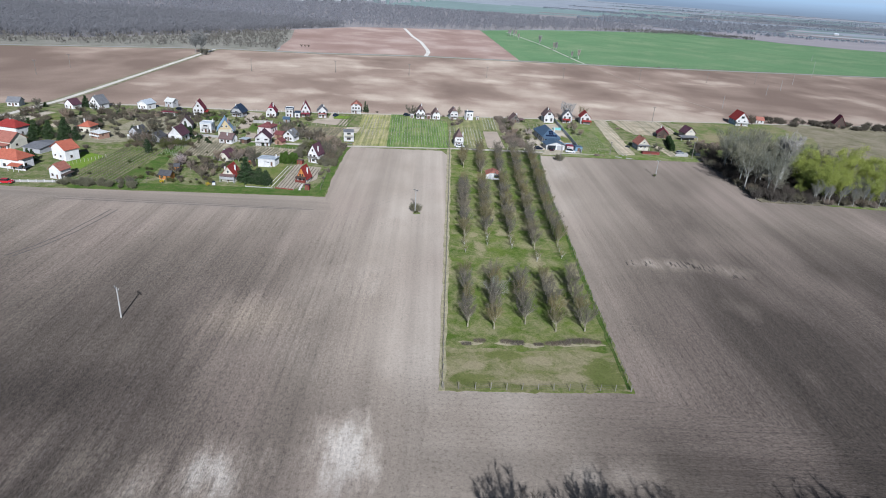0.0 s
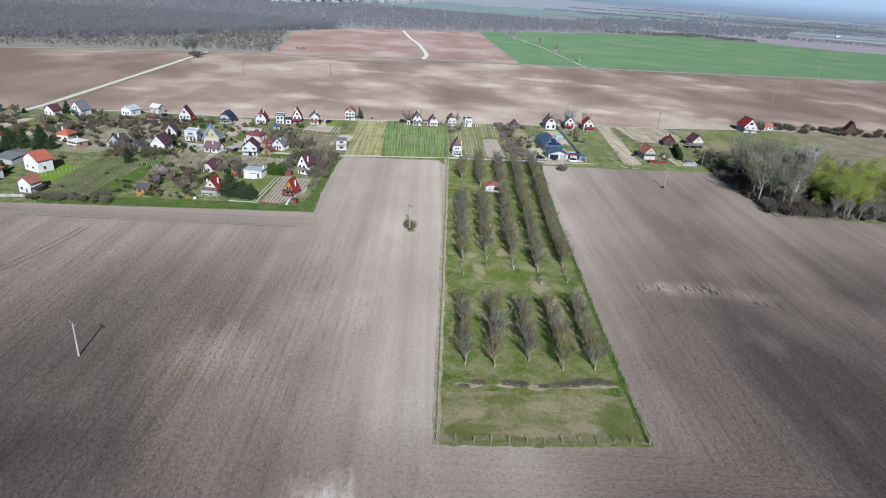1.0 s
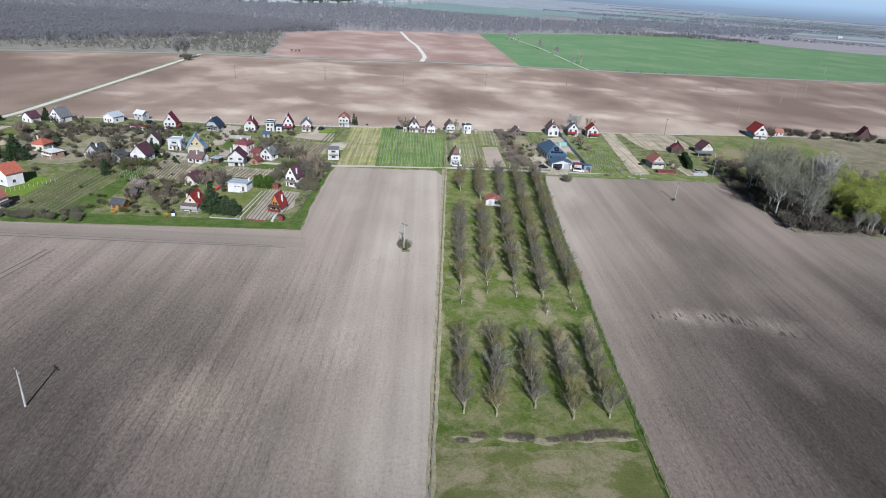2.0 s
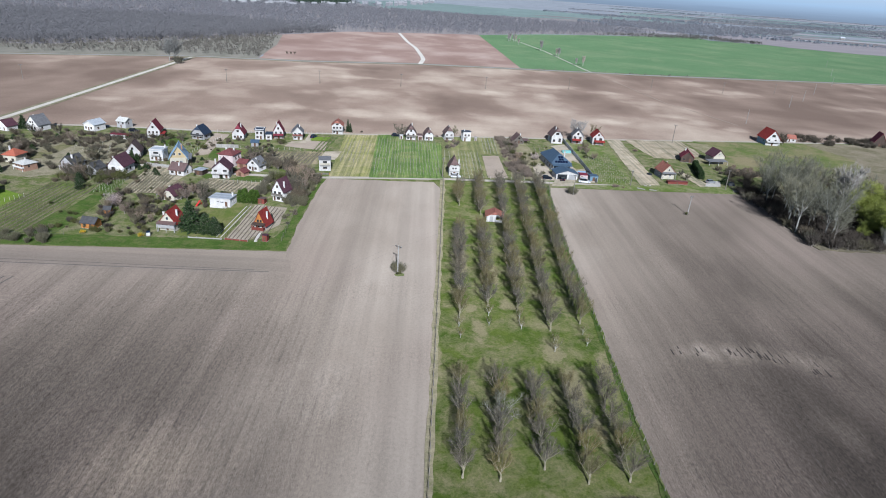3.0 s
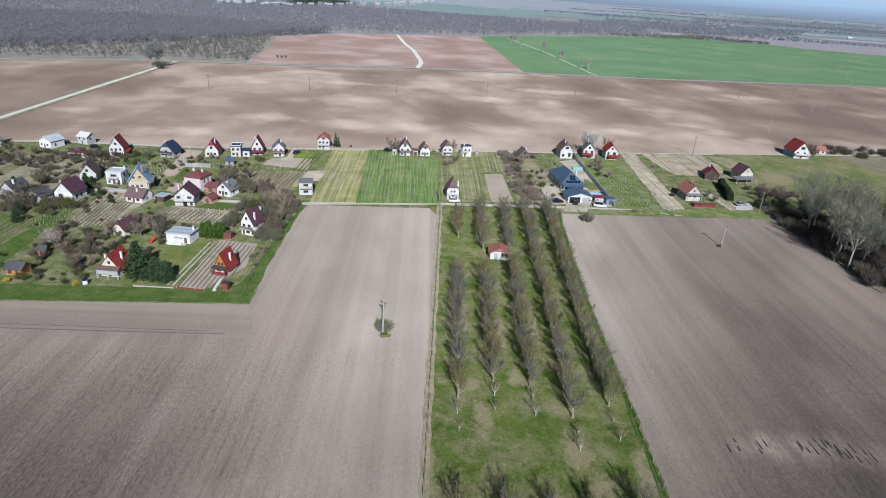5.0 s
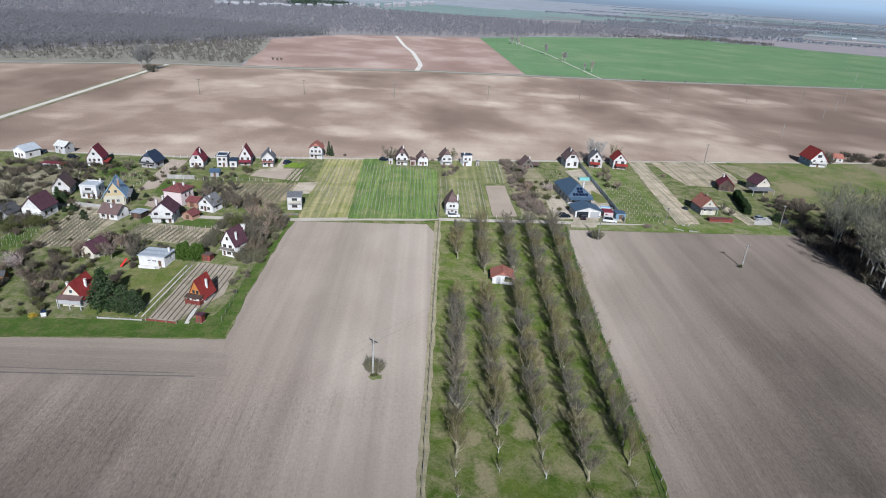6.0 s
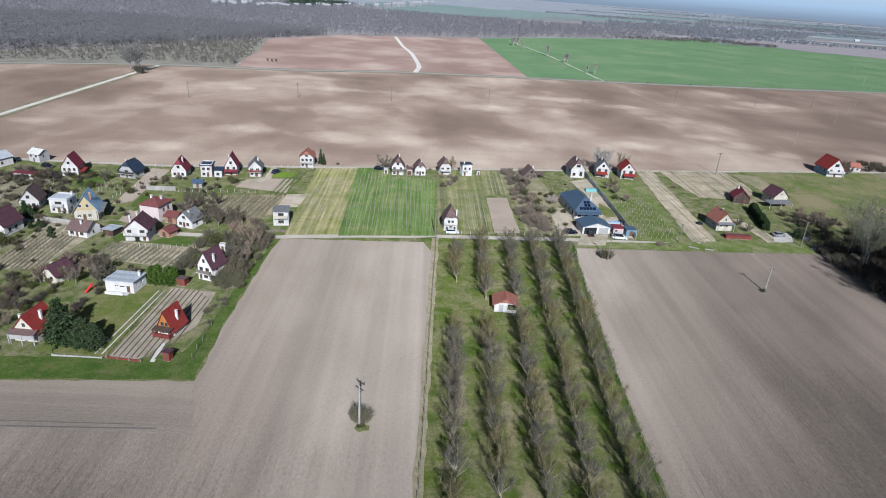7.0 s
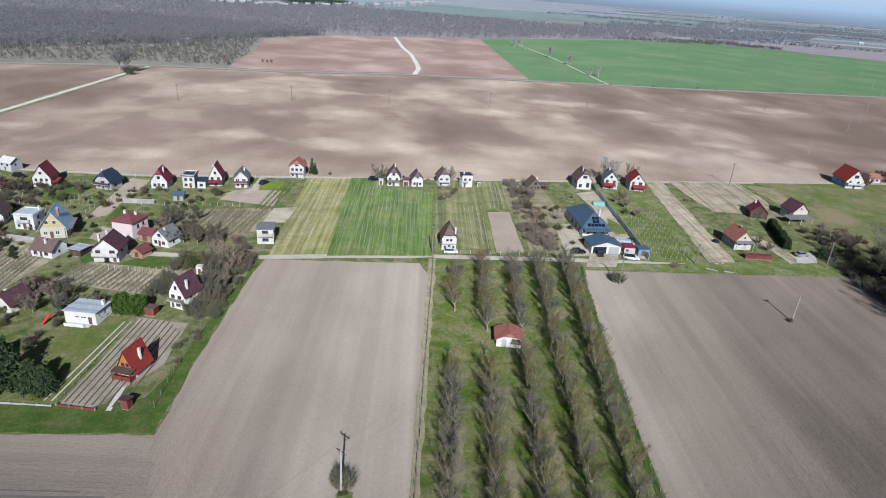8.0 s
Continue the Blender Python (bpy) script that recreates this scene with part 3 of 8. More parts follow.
TWIG_OCHRE = leafy("lichen_twigs", (0.125, 0.108, 0.052), (0.228, 0.194, 0.096), 0.0, 0.9)
TWIG_RED = leafy("reddish_twigs", (0.205, 0.162, 0.124), (0.345, 0.272, 0.210), 0.0, 0.9)
# woodland twigs paled and greyed to take in distance haze
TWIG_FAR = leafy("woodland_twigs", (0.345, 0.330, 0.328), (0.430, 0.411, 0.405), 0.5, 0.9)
BARK_MID = plain("ash_bark", (0.338, 0.325, 0.294), (0.463, 0.45, 0.406), 1.2, 9, 0.9, 0.2, 0, 0.02, 0.1, 0.2, (1, 1, 0.3))
BARK_WHITE = plain("white_bark", (0.58, 0.57, 0.52), (0.72, 0.71, 0.66), 1.2, 9, 0.9, 0.2, 0, 0.02, 0.0, 0.2, (1, 1, 0.3))
LITTER = turf("litter_and_row_shade", (0.085, 0.075, 0.055), (0.135, 0.118, 0.085), (0.24, 0.21, 0.14), 0.52, 0.1)
DRYBED = turf("dry_bed", (0.275, 0.234, 0.185), (0.345, 0.297, 0.24), (0.18, 0.165, 0.09), 0.62, 0.2)
# brown ridge soil, made darker in place of shade along the ridges
RIDGE = plain("ridge_soil_and_shade", (0.135, 0.112, 0.088), (0.19, 0.16, 0.13), 0.5, 4, 0.95, 0.1, 0, 0.08, 0.1, 0.3)
BLOSSOM = leafy("pale_blossom", (0.546, 0.442, 0.429), (0.728, 0.624, 0.611), 0.3, 0.8)
LEAF_SPRING = leafy("spring_leaves", (0.25, 0.30, 0.065), (0.45, 0.485, 0.135), 0.30)
LEAF_DARK = leafy("conifer_needles", (0.022, 0.048, 0.018), (0.070, 0.108, 0.040), 0.1)
LEAF_THUJA = leafy("thuja_scales", (0.065, 0.124, 0.0182), (0.117, 0.182, 0.0364), 0.15)
LEAF_YELLOW = leafy("forsythia_bloom", (0.715, 0.494, 0.026), (0.85, 0.624, 0.065), 0.3)
LEAF_BUSH = leafy("budding_leaves", (0.10, 0.115, 0.04), (0.16, 0.16, 0.065), 0.25)
SCRUB_FAR = leafy("pale_scrub", (0.205, 0.190, 0.170), (0.305, 0.285, 0.255), 0.4)
STRAW = turf("flattened_straw", (0.27, 0.235, 0.155), (0.36, 0.315, 0.215), (0.12, 0.14, 0.045), 0.60, 0.3)
TWIG_BRUSH = leafy("brushwood", (0.0585, 0.0494, 0.0416), (0.124, 0.104, 0.0858), 0.0, 0.9)
PINE_FAR = leafy("distant_pines", (0.035, 0.062, 0.045), (0.055, 0.085, 0.06), 0.0)


# ---- building tools ----
class Shape:
    """Collects plain polygons for one mesh."""

    def __init__(self):
        self.v, self.f = [], []

    def poly(self, *pts):
        n = len(self.v)
        self.v += [tuple(p) for p in pts]
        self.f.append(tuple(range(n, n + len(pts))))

    def prism(self, pts, way):
        """A closed slab: the outline pts and its copy moved by way."""
        a = [Vector(p) for p in pts]
        b = [p + Vector(way) for p in a]
        n, k = len(self.v), len(a)
        self.v += [tuple(p) for p in a + b]
        normal = (a[1] - a[0]).cross(a[2] - a[0])
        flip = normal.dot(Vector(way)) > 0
        top, low = list(range(n, n + k)), list(range(n + k, n + 2 * k))
        faces = [top, low[::-1]] + [[top[i], low[i], low[(i + 1) % k], top[(i + 1) % k]] for i in range(k)]
        self.f += [tuple(f[::-1]) if flip else tuple(f) for f in faces]
        return self

    def box(self, x0, x1, y0, y1, z0, z1):
        return self.prism([(x0, y0, z1), (x1, y0, z1), (x1, y1, z1), (x0, y1, z1)], (0, 0, z0 - z1))

    def tube(self, p0, p1, r0, r1, n=5):
        p0, p1 = Vector(p0), Vector(p1)
        d = (p1 - p0).normalized()
        u = d.orthogonal().normalized()
        w = d.cross(u)
        k = len(self.v)
        cs = [(math.cos(2 * math.pi * i / n), math.sin(2 * math.pi * i / n)) for i in range(n)]
        self.v += [tuple(p0 + (u * c + w * s) * r0) for c, s in cs]
        if r1 <= 0:
            self.v.append(tuple(p1))
            self.f += [(k + i, k + (i + 1) % n, k + n) for i in range(n)]
        else:
            self.v += [tuple(p1 + (u * c + w * s) * r1) for c, s in cs]
            self.f += [(k + i, k + (i + 1) % n, k + n + (i + 1) % n, k + n + i) for i in range(n)]
            self.f.append(tuple(range(k + n, k + 2 * n)))
        return self

    def welded(self):
        """Joins equal corners and drops the faces that two touching blocks share."""
        seen, index, faces = {}, [], {}
        for p in self.v:
            index.append(seen.setdefault(tuple(round(c, 4) for c in p), len(seen)))
        for f in self.f:
            g = tuple(index[i] for i in f)
            faces.setdefault(tuple(sorted(g)), []).append(g)
        out = Shape()
        out.v, out.f = list(seen), [g[0] for g in faces.values() if len(g) == 1]
        return out

    def twig(self, p0, p1, r, way):
        """A fine twig: one sliver, its broad side turned by way."""
        side = (p1 - p0).cross(way).normalized() * r * 1.5
        n = len(self.v)
        self.v += [tuple(p0 - side), tuple(p0 + side), tuple(p1)]
        self.f.append((n, n + 1, n + 2))

    def strip(self, p0, p1, r0, r1, way):
        side = (p1 - p0).cross(way).normalized() * 1.4
        self.poly(p0 - side * r0, p0 + side * r0, p1 + side * r1, p1 - side * r1)

    def mesh(self, name, material):
        me = bpy.data.meshes.new(name)
        me.from_pydata(self.v, [], self.f)
        me.materials.append(material)
        return me


def part(name, shape, material, parent=None, label="", at=None):
    ob = new(name, shape if isinstance(shape, bpy.types.Mesh) else shape.mesh(name, material))
    if parent:
        ob.parent = parent
    if at is not None:
        ob.matrix_basis = at
    return tagged(ob, label)


def thing(name, label, category, at, group="", kind=""):
    ob = new(name)
    ob.empty_display_size = 0.5
    ob.matrix_basis = at
    return tagged(ob, label, category, group, kind)


LAYER = [0.0]


def sheet(name, pts, z, material, label, category="ground", deep=0.5, rough_edge=0.0, seed=0):
    """A piece of ground: a polygon with its top at z, its edge wavering a little."""
    rng = random.Random(seed + len(pts))
    LAYER[0] += 0.0015
    z += LAYER[0]
    out = []
    for (x0, y0), (x1, y1) in zip(pts, pts[1:] + pts[:1]):
        d = math.hypot(x1 - x0, y1 - y0)
        n = max(1, int(d / 3)) if rough_edge else 1
        for i in range(n):
            k = i / n
            j = rough_edge if i else 0
            out.append((x0 + (x1 - x0) * k + rng.uniform(-j, j), y0 + (y1 - y0) * k + rng.uniform(-j, j), z))
    s = Shape().prism(out, (0, 0, -deep))
    return tagged(part(name, s, material), label, category, kind="structure")


def ribbon(name, pts, width, z, material, label, category="road", deep=0.4):
    """A road or track along a line of points."""
    s = Shape()
    left, right = [], []
    for i, p in enumerate(pts):
        a, b = Vector(pts[max(0, i - 1)]), Vector(pts[min(len(pts) - 1, i + 1)])
        d = (b - a).normalized()
        n = Vector((-d.y, d.x)) * width / 2
        left.append((p[0] + n.x, p[1] + n.y, z))
        right.append((p[0] - n.x, p[1] - n.y, z))
    s.prism(left + right[::-1], (0, 0, -deep))
    return tagged(part(name, s, material), label, category, kind="structure")


# ---- ground ----
def disc(r, n=96):
    return [(r * math.cos(2 * math.pi * i / n), r * math.sin(2 * math.pi * i / n), 0.0) for i in range(n)]


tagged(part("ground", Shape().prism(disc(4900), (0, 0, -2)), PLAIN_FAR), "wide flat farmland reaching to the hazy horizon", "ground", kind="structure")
FAR_EDGE = [(-205, 331), (-150, 341), (-93, 343.5), (-37.6, 353.3), (11, 361), (60, 369), (114, 378.5), (188, 392.6), (330, 418)]
FAR_ROAD = [(-900, 300), (-357, 540), (-202.5, 606), (-108, 620), (-7, 652), (93, 664), (222, 678), (536, 737), (1300, 880)]
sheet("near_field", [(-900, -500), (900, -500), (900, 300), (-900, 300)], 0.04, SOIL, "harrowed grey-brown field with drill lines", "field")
sheet("headland", [(-260, 191), (-60, 191.5), (-30, 192), (-34.2, 206), (-142, 199.6), (-260, 195)], 0.05, HEADLAND, "smooth headland along the garden verge", "field", rough_edge=0.8)
sheet("headland", [(-2, 48), (170, 48), (150, 62), (118, 74), (90, 86), (45, 97.5), (4, 96.5), (1, 74)], 0.05, HEADLAND, "headland with rows across below the orchard", "field", rough_edge=0.8)
sheet("far_field", [(-900, 290), (-290, 292)] + FAR_EDGE + [(900, 470), (1300, 880)] + FAR_ROAD[:-1][::-1], 0.05, SOIL_FAR, "wide brown ploughed field with pale sandy patches", "field")
sheet("red_field", [(-147, 612), (-150, 640), (-184, 854), (-113, 968), (79, 1072), (94, 664), (-7, 652)], 0.06, SOIL_RED, "reddish-brown bare field beyond the asphalt road", "field", rough_edge=0.6)
sheet("green_field", [(94, 664), (79, 1068), (200, 1180), (560, 1411), (556, 1323), (1000, 1250), (1500, 1180), (1400, 900), (536, 737), (222, 678)], 0.07, GREEN_FAR, "bright green field of young wheat", "field", rough_edge=0.6)
sheet("forest_floor", [(-900, 302), (-357, 543), (-230, 598), (-148, 616), (-184, 854), (-113, 968), (79, 1072), (200, 1190), (560, 1420), (700, 1900), (-2500, 2600), (-2500, 300)], 0.055, FOREST_FLOOR, "leaf-littered floor of a bare wood", "forest floor")
sheet("scrub_strip", [(-420, 516), (-357, 546), (-230, 601), (-150, 618), (-160, 740), (-180, 856), (-215, 790), (-262, 720), (-310, 660), (-340, 622), (-420, 596)], 0.075, turf("scrub_grass", (0.150, 0.148, 0.118), (0.195, 0.188, 0.155), (0.25, 0.228, 0.198), 0.52, 0.04), "pale rough grass at the edge of the wood", "grass")
sheet("garden_land", [(-34.4, 206.2), (-68, 204.0), (-121, 200.2), (-142, 199.4), (-260, 194), (-285, 292)] + FAR_EDGE + [(330, 300), (160, 287), (134, 287.5), (96, 284), (56, 281.5), (30, 281), (11.7, 280), (-34, 276.6), (-34.8, 268.9), (-35.2, 246.6), (-35.3, 227.5), (-34.7, 218.4)], 0.09, GARDEN, "rough garden land with grass and dry weeds", "ground", rough_edge=0.25)
# settlement: verge along the field, plots, lawns
sheet("grass_verge", [(-34.7, 206.5), (-68, 204.3), (-121, 200.8), (-126, 206), (-98, 210.3), (-60, 212.0), (-46.7, 212.9), (-40, 215.5), (-38.6, 222), (-37.6, 245), (-35.6, 275), (-34.2, 276.2), (-35.1, 268.9), (-35.5, 246.6), (-35.6, 227.5), (-35.0, 218.4)], 0.12, TURF_RICH, "green grass verge along the garden fence", "grass", rough_edge=0.3)
sheet("lawn", [(-68, 213.5), (-53.8, 213), (-53.8, 239), (-58, 243), (-68, 243)], 0.13, LAWN, "mown lawn before a white flat-roofed house", "lawn", rough_edge=0.2)
sheet("lawn", [(-109, 209), (-100.7, 208.6), (-101.4, 235), (-104, 248), (-107.4, 243)], 0.13, TURF_RICH, "strip of bright green lawn", "lawn", rough_edge=0.2)
sheet("lawn", [(-137, 222), (-127.6, 222), (-127.6, 240), (-138.4, 245)], 0.13, SPRING_LAWN, "bright green lawn beside the orange-roofed houses", "lawn", rough_edge=0.2)
sheet("lawn", [(-81.1, 271.8), (-79.1, 278.7), (-74.1, 269.7), (-76.1, 265.9)], 0.13, TURF_RICH, "green lawn before a grey shed", "lawn", rough_edge=0.2)
sheet("lawn", [(-70, 265), (-69, 268.4), (-65.1, 274.3), (-57.7, 273.8), (-56.1, 267.3), (-64, 265.8)], 0.13, TURF_RICH, "green lawn beside a brown-roofed house", "lawn", rough_edge=0.2)
sheet("lawn", [(-86.2, 295.8), (-87.9, 307.9), (-82.7, 306.7), (-81.6, 295.3)], 0.13, TURF_RICH, "bright green lawn between allotments", "lawn", rough_edge=0.2)
sheet("lawn", [(-77.2, 304.2), (-78.1, 312.2), (-69.2, 311.4), (-66.5, 299.3)], 0.13, LAWN, "thin lawn below the concrete fence", "lawn", rough_edge=0.2)
sheet("lawn", [(-113.5, 311.9), (-110.8, 327.0), (-104.3, 325.8), (-104.7, 309.9)], 0.13, TURF_RICH, "green lawn below the far cottages", "lawn", rough_edge=0.2)
sheet("lawn", [(-136.3, 286.9), (-145.1, 305.7), (-129.4, 310.3), (-121.2, 288.3)], 0.13, DRY_TAN, "dry grass plot with garden stakes", "grass", rough_edge=0.4)
sheet("lawn", [(-108.8, 244.5), (-110.3, 263.3), (-105.2, 265.0), (-100.7, 247.3)], 0.13, TURF_RICH, "green plot with rows of stakes", "lawn", rough_edge=0.2)
sheet("garden_bed", [(-53.3, 212.6), (-47.6, 211.8), (-40.8, 226), (-41.8, 241.5), (-52.6, 242.8)], 0.135, DRYBED, "dug vegetable bed with ridges", "garden bed", rough_edge=0.15)
sheet("garden_bed", [(-100.2, 247.5), (-102.6, 279.0), (-96, 281), (-85.6, 271.1), (-88.3, 248.9)], 0.13, VINE_EARTH, "bare vineyard soil", "garden bed", rough_edge=0.15)
sheet("garden_bed", [(-79.9, 257.4), (-76.4, 269.0), (-50.0, 266.2), (-53.7, 252.7)], 0.128, VINE_EARTH, "bare vineyard soil behind a flat-roofed house", "garden bed", rough_edge=0.15)
sheet("garden_bed", [(-60.4, 321.4), (-59, 331), (-53, 333), (-42.6, 334.2), (-41.5, 317.6)], 0.13, BED, "dry dug bed of pale earth", "garden bed", rough_edge=0.15)
sheet("garden_bed", [(-96.7, 338.0), (-89.5, 336.8), (-87.8, 300.9), (-92.4, 297.3)], 0.135, BED, "long brown dug bed with a bare tree", "garden bed", rough_edge=0.2)
sheet("garden_bed", [(-84.2, 283.6), (-85.0, 292.7), (-80.2, 290.4), (-79.6, 281.5)], 0.135, BED, "brown earth beside a pink house", "garden bed", rough_edge=0.3)
sheet("garden_bed", [(-70.5, 309), (-58, 312.6), (-40.5, 316.6), (-40.9, 296), (-48, 290.5), (-60, 288.5)], 0.125, turf("old_vineyard_ground", (0.120, 0.130, 0.058), (0.200, 0.188, 0.105), (0.29, 0.24, 0.17), 0.51, 0.2, 0.7), "brown-green ground of an old vineyard", "garden bed", rough_edge=0.5)
sheet("garden_bed", [(-41.5, 303), (-34.8, 304), (-33.8, 318), (-41, 316)], 0.13, DUST, "small square of bare earth", "garden bed", rough_edge=0.15)
sheet("vineyard_plot", [(-127, 209), (-109.4, 209), (-108, 226), (-110.5, 254), (-126.5, 254)], 0.12, turf("olive_vineyard", (0.078, 0.118, 0.028), (0.122, 0.150, 0.044), (0.17, 0.15, 0.085), 0.56, 0.12, 1.2), "grassed vineyard rows running to the houses", "vineyard", rough_edge=0.2)
sheet("meadow", [(-33.5, 279), (-18, 281), (-20.6, 354.5), (-36.5, 352)], 0.12, MEADOW, "yellow-green mown meadow strip", "meadow", rough_edge=0.2)
sheet("vineyard_plot", [(-18, 281), (11.3, 285), (11.4, 344), (-7, 344), (-7, 357), (-20.6, 354.5)], 0.13, VINE_GRASS, "green grassed vineyard", "vineyard", rough_edge=0.2)
sheet("vineyard_plot", [(19.5, 288), (30, 289), (29.8, 328), (40, 330), (38, 364), (12, 358), (12, 288)], 0.12, turf("olive_rows", (0.120, 0.145, 0.048), (0.170, 0.185, 0.074), (0.29, 0.255, 0.16), 0.54, 0.12, 0.5), "olive-green vineyard with dry grass", "vineyard", rough_edge=0.2)
sheet("garden_bed", [(30.2, 290), (38.6, 291.5), (37.9, 326.4), (30.2, 325)], 0.135, BED, "bare brown rectangular bed", "garden bed", rough_edge=0.15)
sheet("dry_grass", [(40.2, 292.5), (50.5, 291), (52, 306), (58, 324), (55, 349), (52, 366), (38.4, 364), (39, 336), (41, 312)], 0.118, DRY_TAN, "dry tan grass under a thicket", "grass", rough_edge=0.4)
sheet("yard", [(51, 290.6), (58.4, 292), (59.4, 318.5), (52.2, 316)], 0.124, DUST, "dusty yard beside a blue-roofed house", "yard", rough_edge=0.4)
sheet("yard", [(68.8, 292), (75.6, 292), (75.6, 357), (67.2, 353), (70, 335), (69, 320)], 0.124, DUST, "dusty driveway behind a blue-roofed house", "yard", rough_edge=0.3)
sheet("lawn", [(71.4, 310.5), (75.5, 312), (75.5, 320), (72.6, 326), (70.6, 318)], 0.14, LAWN, "narrow lawn beside the panel fence", "lawn", rough_edge=0.2)
sheet("vineyard_plot", [(76.5, 290), (92, 291), (98, 350), (97, 360), (76.5, 360)], 0.12, TRACKSIDE, "green vineyard beside a panel fence", "vineyard", rough_edge=0.2)
sheet("dug_strip", [(95, 292), (103.4, 293), (109.4, 376), (101.4, 374.6)], 0.13, VINE_SOIL, "long strip of pale dug earth", "garden bed", rough_edge=0.35)
sheet("dusty_plot", [(112.4, 376.5), (114.6, 353.7), (116.7, 340.3), (133.3, 340.6), (145.6, 352), (145.0, 382)], 0.13, turf("dusty_rows", (0.30, 0.252, 0.19), (0.40, 0.345, 0.275), (0.165, 0.15, 0.08), 0.58, 0.15, 0.8), "dusty bare plot with faint rows", "ground", rough_edge=0.6)
sheet("garden_bed", [(147, 379), (150, 352), (141, 345), (133, 338), (140, 336), (156, 350), (159, 378)], 0.128, DRY_TAN, "dry trodden grass beside the dusty plot", "grass", rough_edge=0.8)
sheet("meadow", [(153, 384), (150, 352), (138, 303), (160, 295), (220, 310), (250, 400)], 0.12, turf("rough_pasture", (0.066, 0.110, 0.024), (0.128, 0.160, 0.044), (0.25, 0.205, 0.125), 0.515, 0.07, 0.0, ((150, 340, 5, 8), (156, 320, 8, 6), (166, 345, 7, 10))), "rough green pasture beside the red-roofed house", "meadow", rough_edge=0.4)
sheet("grass_verge", [(56, 282), (134, 287), (134, 296), (106, 293.5), (80, 289), (56, 286)], 0.14, TRACKSIDE, "green verge between track and field", "grass", rough_edge=0.3)
sheet("yard", [(-60.5, 327.6), (-52.5, 328.6), (-50.5, 334), (-52, 349), (-54, 349), (-53.4, 335)], 0.14, DUST, "pale dusty drive beside a red-fronted cottage", "yard", rough_edge=0.1)
sheet("lawn", [(-51.0, 335), (-43.6, 336), (-42.6, 343), (-51, 342)], 0.14, SPRING_LAWN, "bright lawn with a parked car", "lawn", rough_edge=0.2)
sheet("yard", [(123.8, 295.6), (131.0, 296.6), (134.4, 304.8), (128.4, 304.0)], 0.15, CONCRETE, "pale concrete pad beside the evergreen hedge", "yard", rough_edge=0.1)
sheet("yard", [(55.6, 283.6), (64.4, 284.6), (67.6, 294.0), (58.6, 293.2)], 0.176, DUST, "dusty apron before the garage", "yard", rough_edge=0.3)
sheet("garden_bed", [(118.6, 316), (121.8, 317), (128.4, 294.6), (121.4, 293.6)], 0.128, VINE_SOIL, "strip of bare trodden earth behind a cottage", "garden bed", rough_edge=0.5)
sheet("rough_gardens", [(-178, 292), (-156, 316), (-122, 318), (-118, 292), (-122, 270), (-136, 258), (-150, 260)], 0.124, turf("grey_garden_ground", (0.135, 0.130, 0.072), (0.225, 0.205, 0.130), (0.31, 0.268, 0.198), 0.52, 0.2), "grey-brown winter gardens with dry weeds", "ground", rough_edge=0.6)
sheet("rough_scrub", [(206, 306), (330, 302), (330, 414), (222, 394), (232, 360)], 0.122, turf("brown_scrub_ground", (0.120, 0.112, 0.060), (0.20, 0.175, 0.115), (0.28, 0.235, 0.175), 0.53, 0.08), "brown rough ground with bare scrub", "ground", rough_edge=0.8)
sheet("grass_verge", [(138, 262), (141.5, 248), (145, 240), (150, 231.6), (164, 228.8), (184, 227.6), (240, 232.5), (240, 237), (184, 231.6), (160, 232.4), (149, 243), (143, 262)], 0.165, TRACKSIDE, "grass strip between wood and field", "grass", rough_edge=0.5)
# allotment strips between the lanes
rs = random.Random(11)
for x0, x1, y0, y1, lean in ((-200, -150, 276, 312, 0.1),):
    x = x0
    while x < x1:
        w = rs.uniform(4, 9)
        a, b = y0 + rs.uniform(0, 6), y1 - rs.uniform(0, 8)
        mat, what = rs.choice(((LAWN, "green grass"), (TURF_RICH, "lush grass"), (BED, "dug brown earth"), (VINE_SOIL, "stony vineyard soil"), (VERGE, "dry straw"), (LAWN, "green grass"), (DUST, "dusty earth")))
        sheet("allotment_strip", [(x, a), (x + w * 0.9, a + 0.4), (x + w * 0.9 + lean * (b - a), b), (x + lean * (b - a), b - 0.5)], 0.11, mat, "narrow allotment strip of " + what, "garden bed", rough_edge=0.5, seed=int(x))
        x += w
sheet("grass_corner", [(6.5, 282.6), (11.6, 284), (11.4, 266), (9.9, 274)], 0.12, TURF, "rounded grass corner where field meets track", "grass", rough_edge=0.3)
# orchard
sheet("orchard_grass", [(6.0, 97.1), (44.7, 98.9), (45.8, 135), (47.6, 178), (48.8, 210), (50.6, 240), (53.2, 272), (54.8, 284), (11.7, 283.5)], 0.10, TURF, "orchard grass with dry straw patches", "grass", rough_edge=0.25)
sheet("dry_meadow", [(6.2, 97.6), (44.2, 99.2), (45.1, 113.5), (6.7, 112.5)], 0.105, TURF_DRY, "dry olive meadow at the foot of the orchard", "grass", rough_edge=1.2)
for cx, cy, rx in ((12.6, 114.6, 2.6), (21.0, 115.2, 3.2), (26.2, 114.7, 2.4), (34.0, 115.8, 3.8), (40.4, 116.4, 2.6)):
    sheet("straw_patch", [(cx + rx * math.cos(a) * (1 + 0.25 * math.sin(3.1 * a + cx)), cy + 0.8 * math.sin(a) * (1 + 0.3 * math.cos(2.3 * a + cx))) for a in [k * 0.4488 for k in range(14)]], 0.11, STRAW, "patch of flattened straw under brushwood", "grass", rough_edge=0.2)
